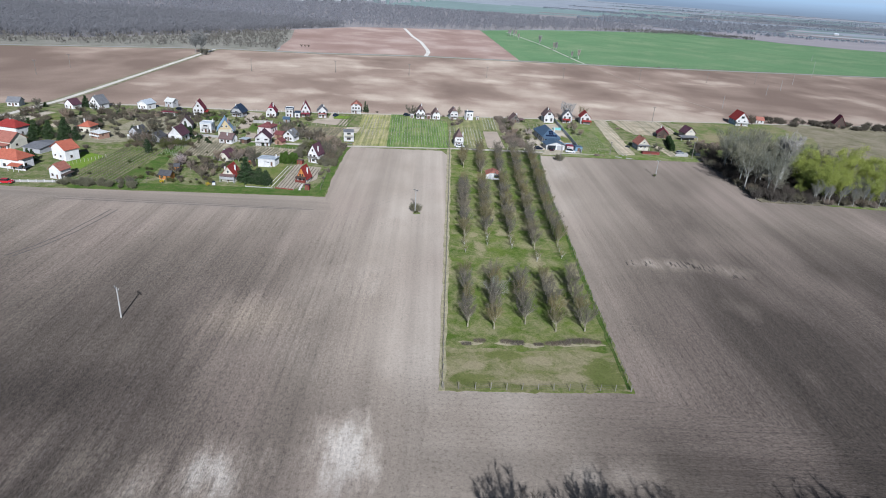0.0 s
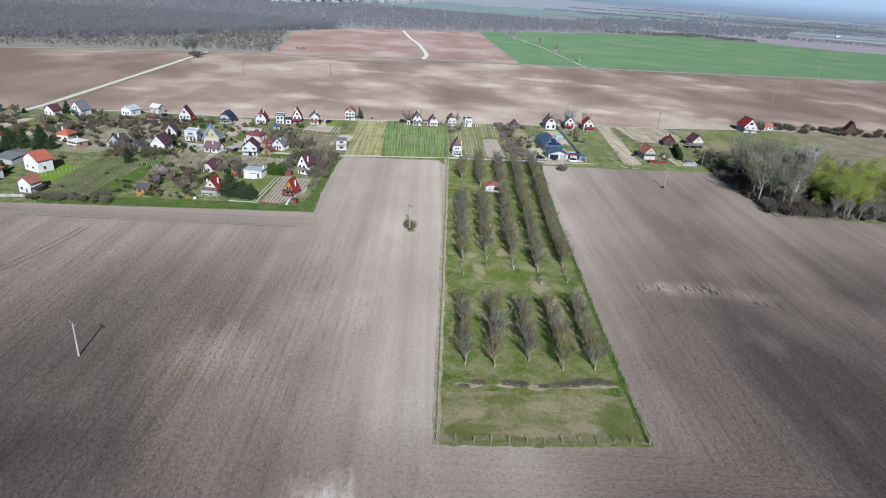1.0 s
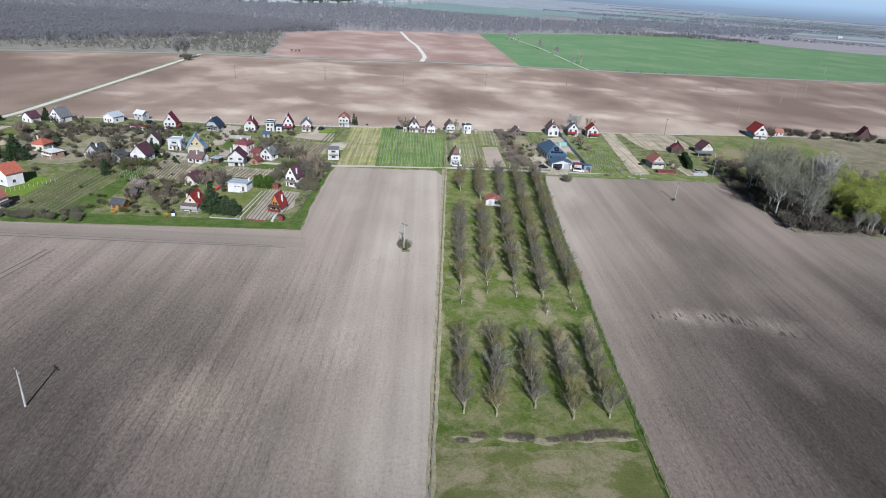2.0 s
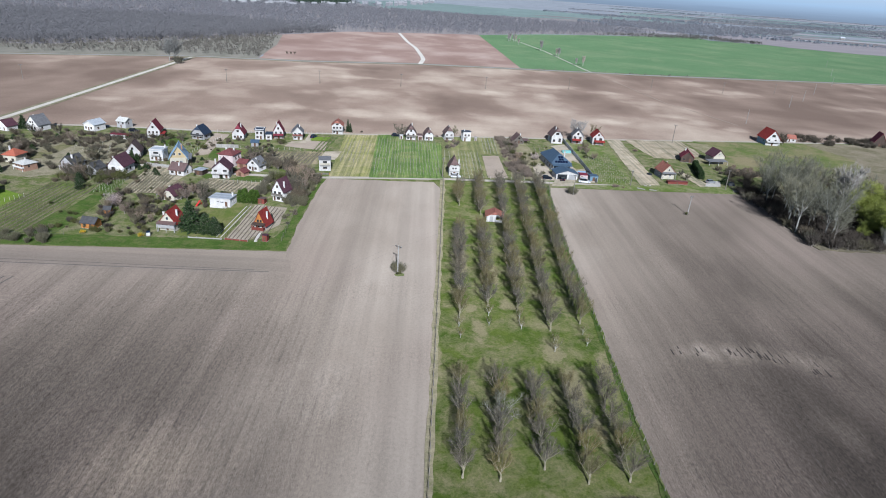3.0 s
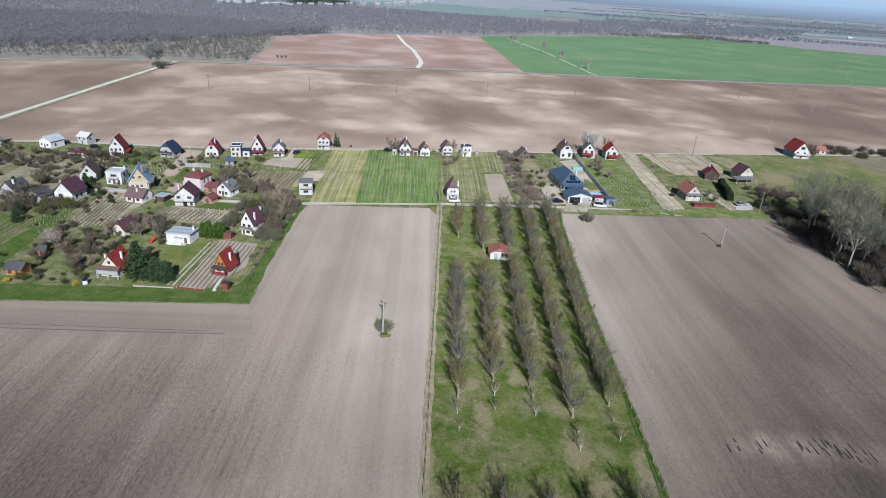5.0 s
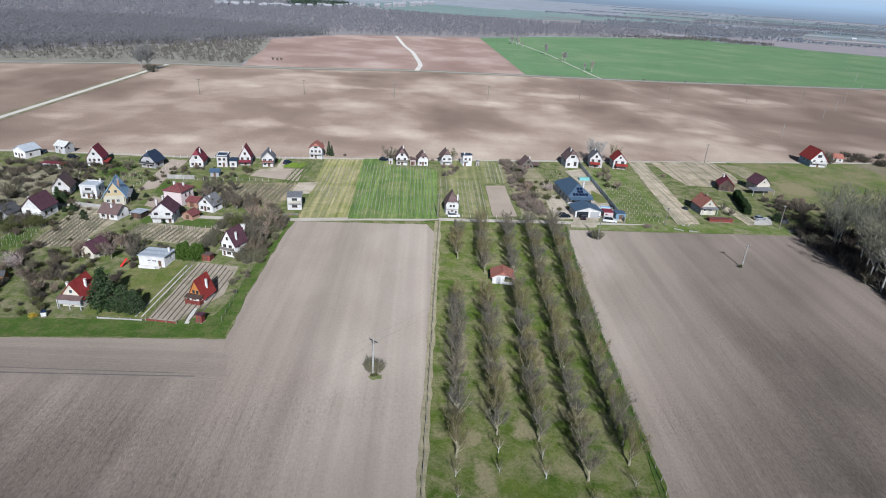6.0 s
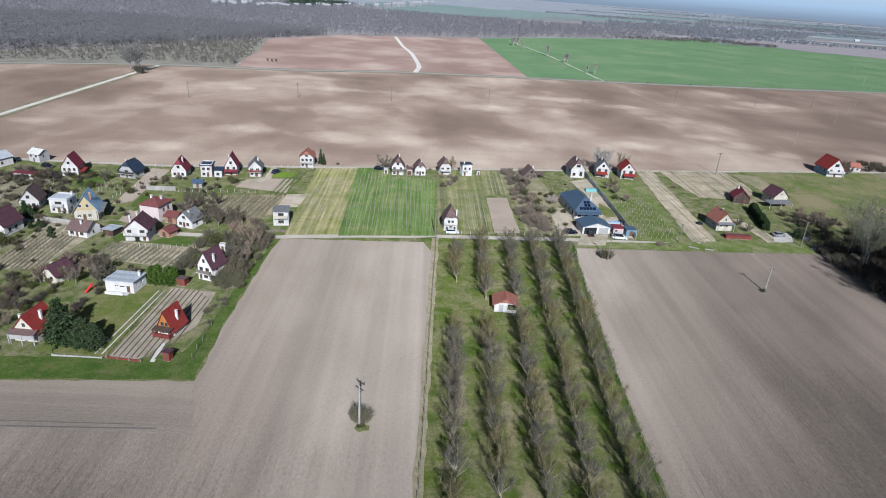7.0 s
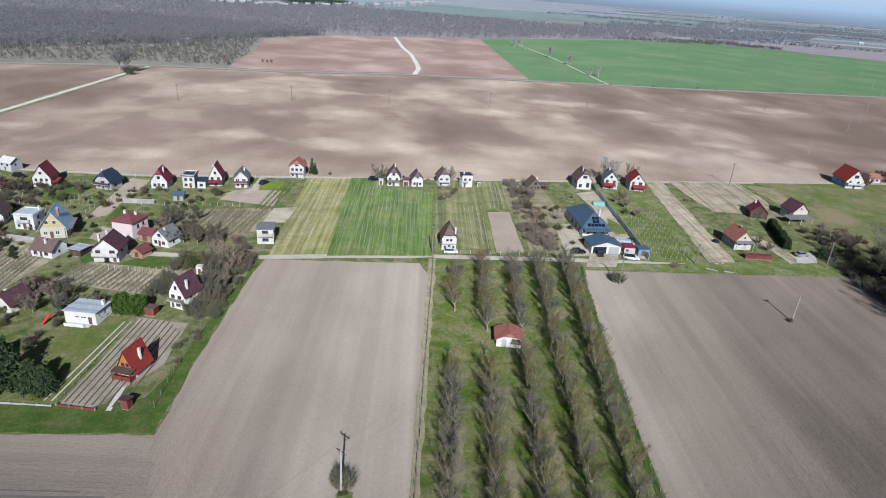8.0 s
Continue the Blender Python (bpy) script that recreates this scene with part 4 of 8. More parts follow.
sheet("dry_verge", [(5.3, 97), (6.6, 97), (12.4, 283), (10.4, 283)], 0.115, STRAW, "strip of dry grass along the orchard fence", "grass", rough_edge=0.25)
# tractor ruts and a dead furrow
RUT = plain("rut_soil", (0.115, 0.10, 0.092), (0.16, 0.142, 0.13), 0.3, 2.5, 0.95, 0.1, 0, 0.08, 0, 0.2)
for i in range(2):
    ribbon("tractor_rut", [(-108 + i * 2, 146), (-104 + i * 2, 154), (-101 + i * 2, 164), (-99 + i * 2, 176), (-98 + i * 2, 183)], 0.35, 0.09, RUT, "dark tractor rut in the soil", "rut")
ribbon("dead_furrow", [(-120, 190.2), (-70, 191.4), (-46, 192.2), (-36, 192.6)], 0.35, 0.09, RUT, "dark furrow along the headland", "furrow")
ribbon("dead_furrow", [(-120, 192.2), (-80, 192.9), (-56, 193.1), (-40, 193.4)], 0.22, 0.09, RUT, "thin dark furrow along the headland", "furrow")
sheet("grass_tuft", [(-1.6 + 1.1 * math.cos(a) * (1 + 0.3 * math.sin(2.3 * a)), 194.9 + 1.0 * math.sin(a) * (1 + 0.3 * math.cos(3.1 * a))) for a in [k * 0.42 for k in range(15)]], 0.1, TRACKSIDE, "tuft of green grass round a pole", "grass", rough_edge=0.3)
rc = random.Random(9)
clods = Shape()
for cx, cy, n in ((63.4, 163, 3), (68.4, 163, 3), (77, 164, 9), (82, 163.6, 9), (86, 162, 5), (92, 158.5, 5)):
    for _ in range(n):
        x, y, l, w = cx + rc.uniform(-2.2, 2.2), cy + rc.uniform(-2, 2), rc.uniform(0.5, 1.3), rc.uniform(0.10, 0.20)
        clods.prism([(x - w, y - l, 0.04), (x + w, y - l, 0.04), (x + w * 0.6, y + l, 0.04), (x - w * 0.6, y + l, 0.04)], (0, 0, rc.uniform(0.05, 0.09)))
DAMP = plain("damp_soil", (0.045, 0.038, 0.034), (0.075, 0.064, 0.057), 0.5, 4, 0.9, 0.2, 0, 0.05, 0, 0.3)
tagged(part("damp_clods", clods, DAMP), "dark damp clods in broken drill rows", "soil", kind="stuff")
# roads
TRACK = [(-34.3, 277.8), (-11.5, 281.8), (10.8, 284.6), (33.8, 286.4), (52, 287.9), (70, 288.5), (88, 288.9), (107, 290), (131.6, 291), (156, 292)]
ribbon("farm_track", TRACK, 2.6, 0.17, GRAVEL, "pale gravel farm track", "track")
ribbon("garden_track", [(-33, 277.8), (-50, 276), (-84, 275.5), (-98, 280), (-140, 283)], 2.4, 0.182, GRAVEL, "narrow gravel lane between the gardens", "track")
ribbon("garden_path", [(-79.6, 213), (-81.2, 226.6), (-82.6, 240.0)], 1.2, 0.16, VERGE, "trodden garden path", "path")
ribbon("garden_path", [(-58.2, 252.8), (-57.4, 258), (-56.4, 267), (-55.8, 273.5)], 1.6, 0.16, BED, "trodden earth path beside a vineyard", "path")
ribbon("far_lane", [(x, y - 1.5) for x, y in FAR_EDGE], 2.4, 0.17, GRAVEL, "narrow lane behind the gardens", "track")
ribbon("road_verge", [(-200.6, 600), (-199.8, 534), (-198.5, 385), (-198.6, 337), (-203, 297), (-214, 240), (-240, 180)], 8.0, 0.175, ROADSIDE, "grassy verge of the gravel road", "verge")
ribbon("road_verge", FAR_ROAD, 12.0, 0.18, ROADSIDE, "grassy verge of the asphalt road", "verge")
ribbon("field_road", [(-200.6, 600), (-199.8, 534), (-198.5, 385), (-198.6, 337), (-203, 297), (-214, 240), (-240, 180)], 3.2, 0.19, ROAD_GRAVEL, "pale gravel road through the brown field", "road")
ribbon("asphalt_road", FAR_ROAD, 6.0, 0.2, ASPHALT, "grey asphalt country road", "road")
ribbon("chalk_road", [(-5, 653), (-2.5, 690), (-4, 715), (-13, 802), (-25.9, 874), (-37.2, 963), (-42, 1000)], 4.2, 0.22, CHALK, "winding white gravel road", "road")
ribbon("wheat_track", [(165, 671), (162, 700), (150, 869), (126.5, 1034), (122, 1062)], 1.5, 0.2, ROAD_GRAVEL, "pale farm track across the green field", "track")
ribbon("field_path", [(166.7, 669), (176, 580), (183, 509), (192, 488), (205, 440)], 0.7, 0.16, BED, "faint dry path across the ploughed field", "path")
# distance: fields and woods far off, haze painted into their colours
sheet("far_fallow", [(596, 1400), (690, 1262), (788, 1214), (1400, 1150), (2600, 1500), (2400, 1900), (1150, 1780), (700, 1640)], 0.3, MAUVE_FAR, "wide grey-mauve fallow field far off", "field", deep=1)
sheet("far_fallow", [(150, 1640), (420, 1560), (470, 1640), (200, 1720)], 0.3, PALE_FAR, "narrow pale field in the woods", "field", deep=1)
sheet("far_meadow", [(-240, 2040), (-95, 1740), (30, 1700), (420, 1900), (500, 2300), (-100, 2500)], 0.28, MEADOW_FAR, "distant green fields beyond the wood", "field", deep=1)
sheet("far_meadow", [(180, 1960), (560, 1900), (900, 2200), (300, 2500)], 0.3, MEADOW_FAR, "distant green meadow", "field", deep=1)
sheet("far_meadow", [(700, 2500), (1700, 2300), (2300, 2700), (900, 3100)], 0.3, MEADOW_FAR, "distant meadow tinted blue-green by painted haze", "field", deep=1)
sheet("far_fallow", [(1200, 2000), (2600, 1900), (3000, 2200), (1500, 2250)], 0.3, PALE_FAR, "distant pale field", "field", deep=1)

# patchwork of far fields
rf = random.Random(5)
# ploughed brown greyed with painted haze
HAZE_BROWN = plain("haze_tinted_plough", (0.185, 0.165, 0.165), (0.22, 0.20, 0.195), 0.004, 0.05, 0.95, 0.05, 0, 0, 0.12, 0.12)
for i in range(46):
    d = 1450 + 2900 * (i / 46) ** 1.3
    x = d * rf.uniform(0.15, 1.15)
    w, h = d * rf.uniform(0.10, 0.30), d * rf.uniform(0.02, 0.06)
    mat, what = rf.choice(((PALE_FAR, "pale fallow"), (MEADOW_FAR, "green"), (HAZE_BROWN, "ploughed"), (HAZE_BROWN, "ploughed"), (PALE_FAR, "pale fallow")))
    sheet("distant_field", [(x, d), (x + w, d - w * 0.15), (x + w * 1.05, d - w * 0.15 + h), (x + w * 0.1, d + h)], 0.35, mat, "distant " + what + " field with haze in its tint", "field", deep=1)

# glowing backdrop: far plain, haze and pale sky painted by height
haze = bpy.data.materials.new("painted_distance")
haze.use_nodes = True
ht = haze.node_tree
hb = ht.nodes["Principled BSDF"]
hb.inputs["Base Color"].default_value = (0.0, 0.0, 0.0, 1)
hb.inputs["Specular IOR Level"].default_value = 0.0
hb.inputs["Emission Strength"].default_value = 1.0
hp = ht.nodes.new("ShaderNodeNewGeometry").outputs["Position"]
hsep = ht.nodes.new("ShaderNodeSeparateXYZ")
ht.links.new(hp, hsep.inputs[0])
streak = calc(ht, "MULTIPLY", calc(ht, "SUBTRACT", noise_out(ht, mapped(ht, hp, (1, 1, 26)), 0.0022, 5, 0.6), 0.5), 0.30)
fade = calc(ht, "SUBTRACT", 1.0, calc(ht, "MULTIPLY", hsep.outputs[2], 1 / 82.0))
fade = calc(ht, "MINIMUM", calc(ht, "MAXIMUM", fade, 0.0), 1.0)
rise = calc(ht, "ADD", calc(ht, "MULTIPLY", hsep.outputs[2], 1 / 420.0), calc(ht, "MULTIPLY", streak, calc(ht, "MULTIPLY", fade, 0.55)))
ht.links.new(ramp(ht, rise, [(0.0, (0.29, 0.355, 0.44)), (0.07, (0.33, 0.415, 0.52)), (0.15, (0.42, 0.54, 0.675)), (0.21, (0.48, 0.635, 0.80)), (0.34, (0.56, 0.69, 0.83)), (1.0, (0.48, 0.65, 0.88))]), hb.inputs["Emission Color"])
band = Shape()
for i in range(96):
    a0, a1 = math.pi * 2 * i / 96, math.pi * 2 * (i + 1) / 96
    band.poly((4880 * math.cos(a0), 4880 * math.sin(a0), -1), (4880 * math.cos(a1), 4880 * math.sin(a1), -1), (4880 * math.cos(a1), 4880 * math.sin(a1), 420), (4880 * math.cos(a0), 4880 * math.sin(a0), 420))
tagged(part("backdrop", band, haze), "glowing backdrop painted with hazy blue distance and pale sky", "backdrop", kind="structure")


# ---- plants ----
def turned(rng, d, angle, up=0.0):
    """A way that leaves d by about the angle, bent upwards."""
    side = d.orthogonal().normalized()
    side.rotate(Matrix.Rotation(rng.uniform(0, 6.283), 3, d))
    w = d * math.cos(angle) + side * math.sin(angle)
    w.z += up
    return w.normalized()


def bare_tree(seed, height, bole, limbs, subs, twigs, spread, r0=0.14, bole_sides=6, twig_r=0.016, up=0.28, leader=0.0):
    """A leafless tree: trunk with limbs in one shape, twigs in the other."""
    rng = random.Random(seed)
    wood, fine = Shape(), Shape()
    lean = Vector((rng.uniform(-0.04, 0.04), rng.uniform(-0.04, 0.04), 1)).normalized()
    top = lean * bole
    wood.tube((0, 0, -0.2), top, r0 * 1.15, r0 * 0.85, bole_sides)
    for i in range(limbs):
        az = 6.283 * (i + rng.uniform(-0.3, 0.3)) / limbs
        tilt = spread * rng.uniform(0.55, 1.15) if i else 0.12
        d = Vector((math.cos(az) * math.sin(tilt), math.sin(az) * math.sin(tilt), math.cos(tilt)))
        rise = leader * i / limbs if i else 0.0
        length = (height - bole) * rng.uniform(0.72, 1.0) / max(0.6, math.cos(tilt * 0.6)) * (1 - rise * 1.1)
        p, r, seg = top - lean * rng.uniform(0, bole * 0.25) + lean * rise * (height - bole), r0 * rng.uniform(0.42, 0.6), 4
        for k in range(seg):
            q = p + d * length / seg
            r1 = r * 0.62
            wood.tube(p, q, r, r1, 4)
            for _ in range(subs if k else subs // 3):
                base = p.lerp(q, rng.random())
                sd = turned(rng, d, rng.uniform(0.5, 1.1), up * 0.6)
                sl = length * rng.uniform(0.16, 0.36) * (1.15 - 0.18 * k)
                mid = base + sd * sl * 0.5
                sd2 = (sd + Vector((0, 0, up))).normalized()
                tip = mid + sd2 * sl * 0.5
                face = Vector((rng.gauss(0, 1), rng.gauss(0, 1), rng.gauss(0, 0.4)))
                fine.strip(base, mid, max(r1 * 0.5, twig_r * 1.3), twig_r * 1.1, face)
                fine.twig(mid, tip, twig_r * 0.9, face)
                for _ in range(twigs):
                    b = base.lerp(tip, rng.uniform(0.2, 1.0))
                    td = turned(rng, sd2, rng.uniform(0.35, 0.95), up * 0.7)
                    fine.twig(b, b + td * rng.uniform(0.35, 0.95) * (height / 7.0) ** 0.5, twig_r, Vector((rng.gauss(0, 1), rng.gauss(0, 1), rng.gauss(0, 0.4))))
            d = (d + Vector((rng.uniform(-0.15, 0.15), rng.uniform(-0.15, 0.15), up * rng.uniform(0.3, 1.0)))).normalized()
            p, r = q, r1
    return wood, fine


def shrub(seed, height, width, stems, twigs, twig_r=0.016):
    """A leafless multi-stemmed bush."""
    rng = random.Random(seed)
    wood, fine = Shape(), Shape()
    for _ in range(stems):
        a, out = rng.uniform(0, 6.283), rng.uniform(0, 1) ** 0.7
        foot = Vector((math.cos(a) * out * width * 0.25, math.sin(a) * out * width * 0.25, -0.1))
        d = Vector((math.cos(a) * out * width * 0.38 / height * 1.3, math.sin(a) * out * width * 0.38 / height * 1.3, 1)).normalized()
        ln = height * rng.uniform(0.65, 1.05)
        tip = foot + d * ln
        wood.tube(foot, tip, 0.035, 0.008, 3)
        for _ in range(twigs):
            b = foot.lerp(tip, rng.uniform(0.25, 1))
            fine.twig(b, b + turned(rng, d, rng.uniform(0.4, 1.0), 0.15) * rng.uniform(0.25, 0.8) * height ** 0.4, twig_r, Vector((rng.gauss(0, 1), rng.gauss(0, 1), rng.gauss(0, 0.4))))
    return wood, fine


def leaf(s, rng, p, size, droop=0.0):
    """One small folded leaf or leaf spray."""
    a, t = rng.uniform(0, 6.283), rng.uniform(-0.9, 0.9)
    u = Vector((math.cos(a) * math.cos(t), math.sin(a) * math.cos(t), math.sin(t) - droop)).normalized()
    w = u.orthogonal().normalized()
    w.rotate(Matrix.Rotation(rng.uniform(0, 3.14), 3, u))
    s.poly(p, p + u * size * 0.5 + w * size * 0.32, p + u * size, p + u * size * 0.5 - w * size * 0.32)


def leaf_crown(seed, wood, fine, count, size, clumps=0, puff=0.22):
    """Leaves set along the twigs of a bare crown."""
    rng = random.Random(seed)
    s = Shape()
    tips = [Vector(fine.v[f[2]]) for f in fine.f if len(f) == 3]
    if clumps:
        tips = rng.sample(tips, clumps)
    for _ in range(count):
        p = rng.choice(tips) + Vector((rng.gauss(0, puff), rng.gauss(0, puff), rng.gauss(0, puff * 0.8)))
        leaf(s, rng, p, size * rng.uniform(0.6, 1.4))
    return s


def conifer(seed, height, width, whorls, per, size, taper=0.8):
    """Whorls of drooping boughs set with needle sprays."""
    rng = random.Random(seed)
    wood, fine = Shape(), Shape()
    wood.tube((0, 0, -0.2), (0, 0, height * 0.97), height * 0.02, 0.02, 6)
    for k in range(whorls):
        f = k / whorls
        z = height * (0.06 + 0.92 * f)
        reach = width / 2 * (1 - f) ** taper * rng.uniform(0.85, 1.1) + 0.15
        n = max(5, int(per * (1 - f * 0.55)))
        for i in range(n):
            a = 6.283 * (i + rng.random()) / n
            ln = reach * rng.uniform(0.7, 1.15)
            tip = Vector((math.cos(a) * ln, math.sin(a) * ln, z - ln * rng.uniform(0.05, 0.35)))
            base = Vector((0, 0, z))
            wood.tube(base, tip, 0.03, 0.008, 3)
            for _ in range(int(4 + ln * 7)):
                q = base.lerp(tip, rng.uniform(0.15, 1.02)) + Vector((rng.gauss(0, 0.12), rng.gauss(0, 0.12), rng.gauss(0, 0.08)))
                leaf(fine, rng, q, size * rng.uniform(0.7, 1.4), 0.25)
    return wood, fine


def hedge_block(seed, length, width, height, count, size):
    """A dense clipped or grown-out evergreen block of many sprays."""
    rng = random.Random(seed)
    wood, fine = Shape(), Shape()
    n = max(2, int(length / 1.0))
    for i in range(n):
        x = -length / 2 + length * (i + 0.5) / n
        wood.tube((x, 0, -0.1), (x, 0, height * 0.85), 0.06, 0.02, 4)
    for _ in range(count):
        k = rng.randrange(n)
        x = -length / 2 + length * (k + 0.5) / n
        z = rng.random() ** 0.8 * height * (0.86 + 0.16 * math.sin(k * 2.3))
        a, taper = rng.uniform(0, 6.283), (1 - (z / height) ** 3 * 0.65)
        rr = (0.75 + 0.3 * rng.random()) * taper
        leaf(fine, rng, Vector((x + math.cos(a) * rr * min(width / 2, length / n * 0.8), math.sin(a) * rr * width / 2, z)), size * rng.uniform(0.7, 1.4), -0.5)
    return wood, fine


def kit(name, wood, fine, bark, twig, twig_name="crown"):
    """Meshes of one plant, ready to be set out many times."""
    return name, wood.mesh("trunk", bark), fine.mesh(twig_name, twig), twig_name


def plant(k, label, category, x, y, scale=1.0, rz=0.0, group="", z=0.1):
    name, a, b, crown = k
    e = thing(name, label, category, pose(x, y, z, 0, 0, rz) @ Matrix.Scale(scale, 4), group)
    part("trunk", a, None, e)
    part(crown, b, None, e)
    return e


rnd = random.Random(7)
POPLAR_KIT = kit("slim_poplar", *bare_tree(62, 10.0, 1.6, 8, 7, 8, 0.28, 0.16, 6, 0.06, 0.3, 0.5), BARK_WHITE, TWIG_PALE)
ASH_KIT = kit("bare_tree", *bare_tree(63, 16.0, 3.0, 9, 10, 11, 0.62, 0.25, 6, 0.05, 0.2, 0.3), BARK_MID, TWIG_ASH)
NEAR_KITS = [kit("bare_tree", *bare_tree(64 + i, 10.6, 2.2, 9, 10, 12, 0.6, 0.20, 6, 0.013, 0.24, 0.3), BARK, (TWIG, TWIG_BRUSH)[i % 2]) for i in range(2)]
ORCHARD_KITS = [kit("fruit_tree", *bare_tree(40 + i, 6.9, 1.0, 11, 7, 6, 0.62, 0.20, 6, 0.0115, 0.26, 0.42), BARK_LICHEN, (TWIG_ORCHARD, TWIG_OCHRE, TWIG_ORCHARD, TWIG_OCHRE, TWIG_ORCHARD)[i % 5]) for i in range(5)]
PALE_KIT = kit("pale_tree", *bare_tree(61, 11.0, 2.2, 9, 8, 9, 0.75, 0.18, 6, 0.045), BARK_PALE, TWIG_PALE)
WHITE_FRUIT = kit("fruit_tree", *bare_tree(66, 6.6, 1.3, 10, 7, 7, 0.9, 0.17, 6, 0.016, 0.2, 0.25), BARK_PALE, TWIG_GREY)
YOUNG_KIT = kit("fruit_tree", *bare_tree(60, 3.0, 0.8, 6, 4, 3, 0.6, 0.06, 5, 0.010), BARK_PALE, TWIG_OCHRE)
GARDEN_KITS = [kit("garden_tree", *bare_tree(70 + i, 5.0, 1.0, 8, 7, 9, 0.8, 0.12, 5, 0.021), BARK, (TWIG, TWIG_DUN, TWIG_RED)[i % 3]) for i in range(3)]
SHRUB_KITS = [kit("bare_shrub", *shrub(80 + i, 2.2, 3.0, 38, 24, 0.022), BARK, (TWIG, TWIG_DUN, TWIG_RED, TWIG)[i]) for i in range(4)]
# dark-twigged copy, also used to paint deep shade at the wood's edge
DARK_SHRUB = kit("bare_shrub", *shrub(88, 2.4, 3.0, 40, 26, 0.022), BARK, TWIG_BRUSH)
OLIVE_KIT = kit("olive_shrub", *shrub(87, 2.2, 2.6, 36, 26, 0.02), BARK, leafy("olive_twigs", (0.14, 0.135, 0.085), (0.25, 0.235, 0.155), 0.1), "twig_crown")
WOOD_KITS = [kit("bare_tree", *bare_tree(90 + i, 17.0, 4.5, 8, 9, 8, 0.55, 0.22, 6, 0.020, 0.2, 0.25), (BARK, BARK_MID, BARK_MID)[i % 3], TWIG_GREY) for i in range(4)]
WHITE_TREE = kit("white_poplar", *bare_tree(99, 20.0, 7.5, 12, 9, 8, 0.62, 0.50, 7, 0.040, 0.3, 0.35), BARK_WHITE, TWIG_PALE)
_w, _f = bare_tree(120, 13.0, 3.0, 8, 8, 8, 0.7, 0.25, 6, 0.022, 0.18)
WILLOW_KIT = kit("willow_tree", _w, leaf_crown(1, _w, _f, 12000, 0.26, 46, 0.72), BARK, LEAF_SPRING)
_w, _f = bare_tree(121, 6.0, 1.2, 7, 6, 8, 0.8, 0.12, 5, 0.016)
BUD_KIT = kit("budding_tree", _w, leaf_crown(2, _w, _f, 2600, 0.22), BARK, LEAF_BUSH)
BLOOM_KIT = kit("blossom_tree", _w, leaf_crown(3, _w, _f, 2200, 0.18), BARK, BLOSSOM)
_w, _f = shrub(122, 1.8, 2.0, 22, 14)
GOLD_KIT = kit("forsythia_bush", _w, leaf_crown(4, _w, _f, 1400, 0.16), BARK, LEAF_YELLOW, "bloom")
GREEN_KIT = kit("green_bush", _w, leaf_crown(5, _w, _f, 900, 0.26), BARK, LEAF_BUSH, "foliage")
PINE_KIT = kit("conifer", *conifer(130, 7.0, 5.8, 18, 15, 0.46), BARK, LEAF_DARK, "needles")
YEW_KIT = kit("evergreen_tree", *conifer(134, 7.0, 6.0, 20, 17, 0.42, 0.5), BARK, LEAF_DARK, "needles")
SPRUCE_KIT = kit("spruce", *conifer(131, 9.0, 4.2, 20, 11, 0.36), BARK, LEAF_DARK, "needles")
THUJA_KIT = kit("thuja_hedge", *hedge_block(132, 5.0, 2.6, 3.6, 6500, 0.30), BARK, LEAF_THUJA, "foliage")
DARK_HEDGE_KIT = kit("evergreen_hedge", *hedge_block(133, 6.0, 3.0, 4.6, 7000, 0.34), BARK, LEAF_DARK, "foliage")


def row_x(frac, y):
    k = (y - 97) / 187
    left, right = 6.0 + 5.7 * k, 43.9 + 11.7 * k
    return left + frac * (right - left)


n_tree = 0
for r, frac in enumerate((0.132, 0.305, 0.488, 0.662, 0.842)):
    for lo, hi in ((121.0 + (0.5, 0, 3, 0.2, 1)[r], 146), ((164, 170, 169, 160, 163)[r], 281)):
        y = lo
        while y < hi:
            n_tree += 1
            gap = (r == 0 and 226 < y < 250) or (r == 1 and 226 < y < 243 and n_tree % 2)
            young = (lo > 150 and y < lo + 7) or (r == 1 and 232 < y < 243) or (r == 0 and y > 268)
            if r == 2 and 234 < y < 242:
                gap = True
            if not gap:
                k = YOUNG_KIT if young else ORCHARD_KITS[rnd.randrange(5)]
                pale = r == 1 and lo < 150 and abs(y - 136) < 2.4
                if pale:
                    k = WHITE_FRUIT
                plant(k, "young pale bare fruit tree in orchard grass" if young else "whitish bare fruit tree with lichen-pale limbs" if pale else "bare brown orchard tree with upswept branches in a row", "tree", row_x(frac, y) + rnd.uniform(-0.35, 0.35), y, rnd.uniform(0.88, 1.12) if not young else rnd.uniform(0.8, 1.3), rnd.uniform(0, 360), "orchard trees")
            y += rnd.uniform(4.3, 5.1)

# row of pruned brushwood across the orchard
BRUSH_KIT = kit("brushwood_heap", *shrub(86, 1.5, 3.2, 60, 22, 0.02), BARK, TWIG, "brush")
for i, (x, y, sc) in enumerate([(11.6, 114.0, 0.5), (14.6, 115.4, 0.6), (20.6, 115.6, 0.6), (23, 115.2, 0.7), (27.8, 115.1, 0.5), (30.8, 115.6, 0.65), (33.6, 116.0, 0.7), (36, 116.9, 0.75), (38.6, 117.3, 0.75), (41, 117.0, 0.6)]):
    e = plant(BRUSH_KIT, "low heap of dark pruned brushwood on the grass", "brushwood", x, y, sc, i * 77, "brushwood heaps")
    e.rotation_euler.z = 0.1
    e.scale = (sc * 1.5, sc * 0.9, sc * 0.7)


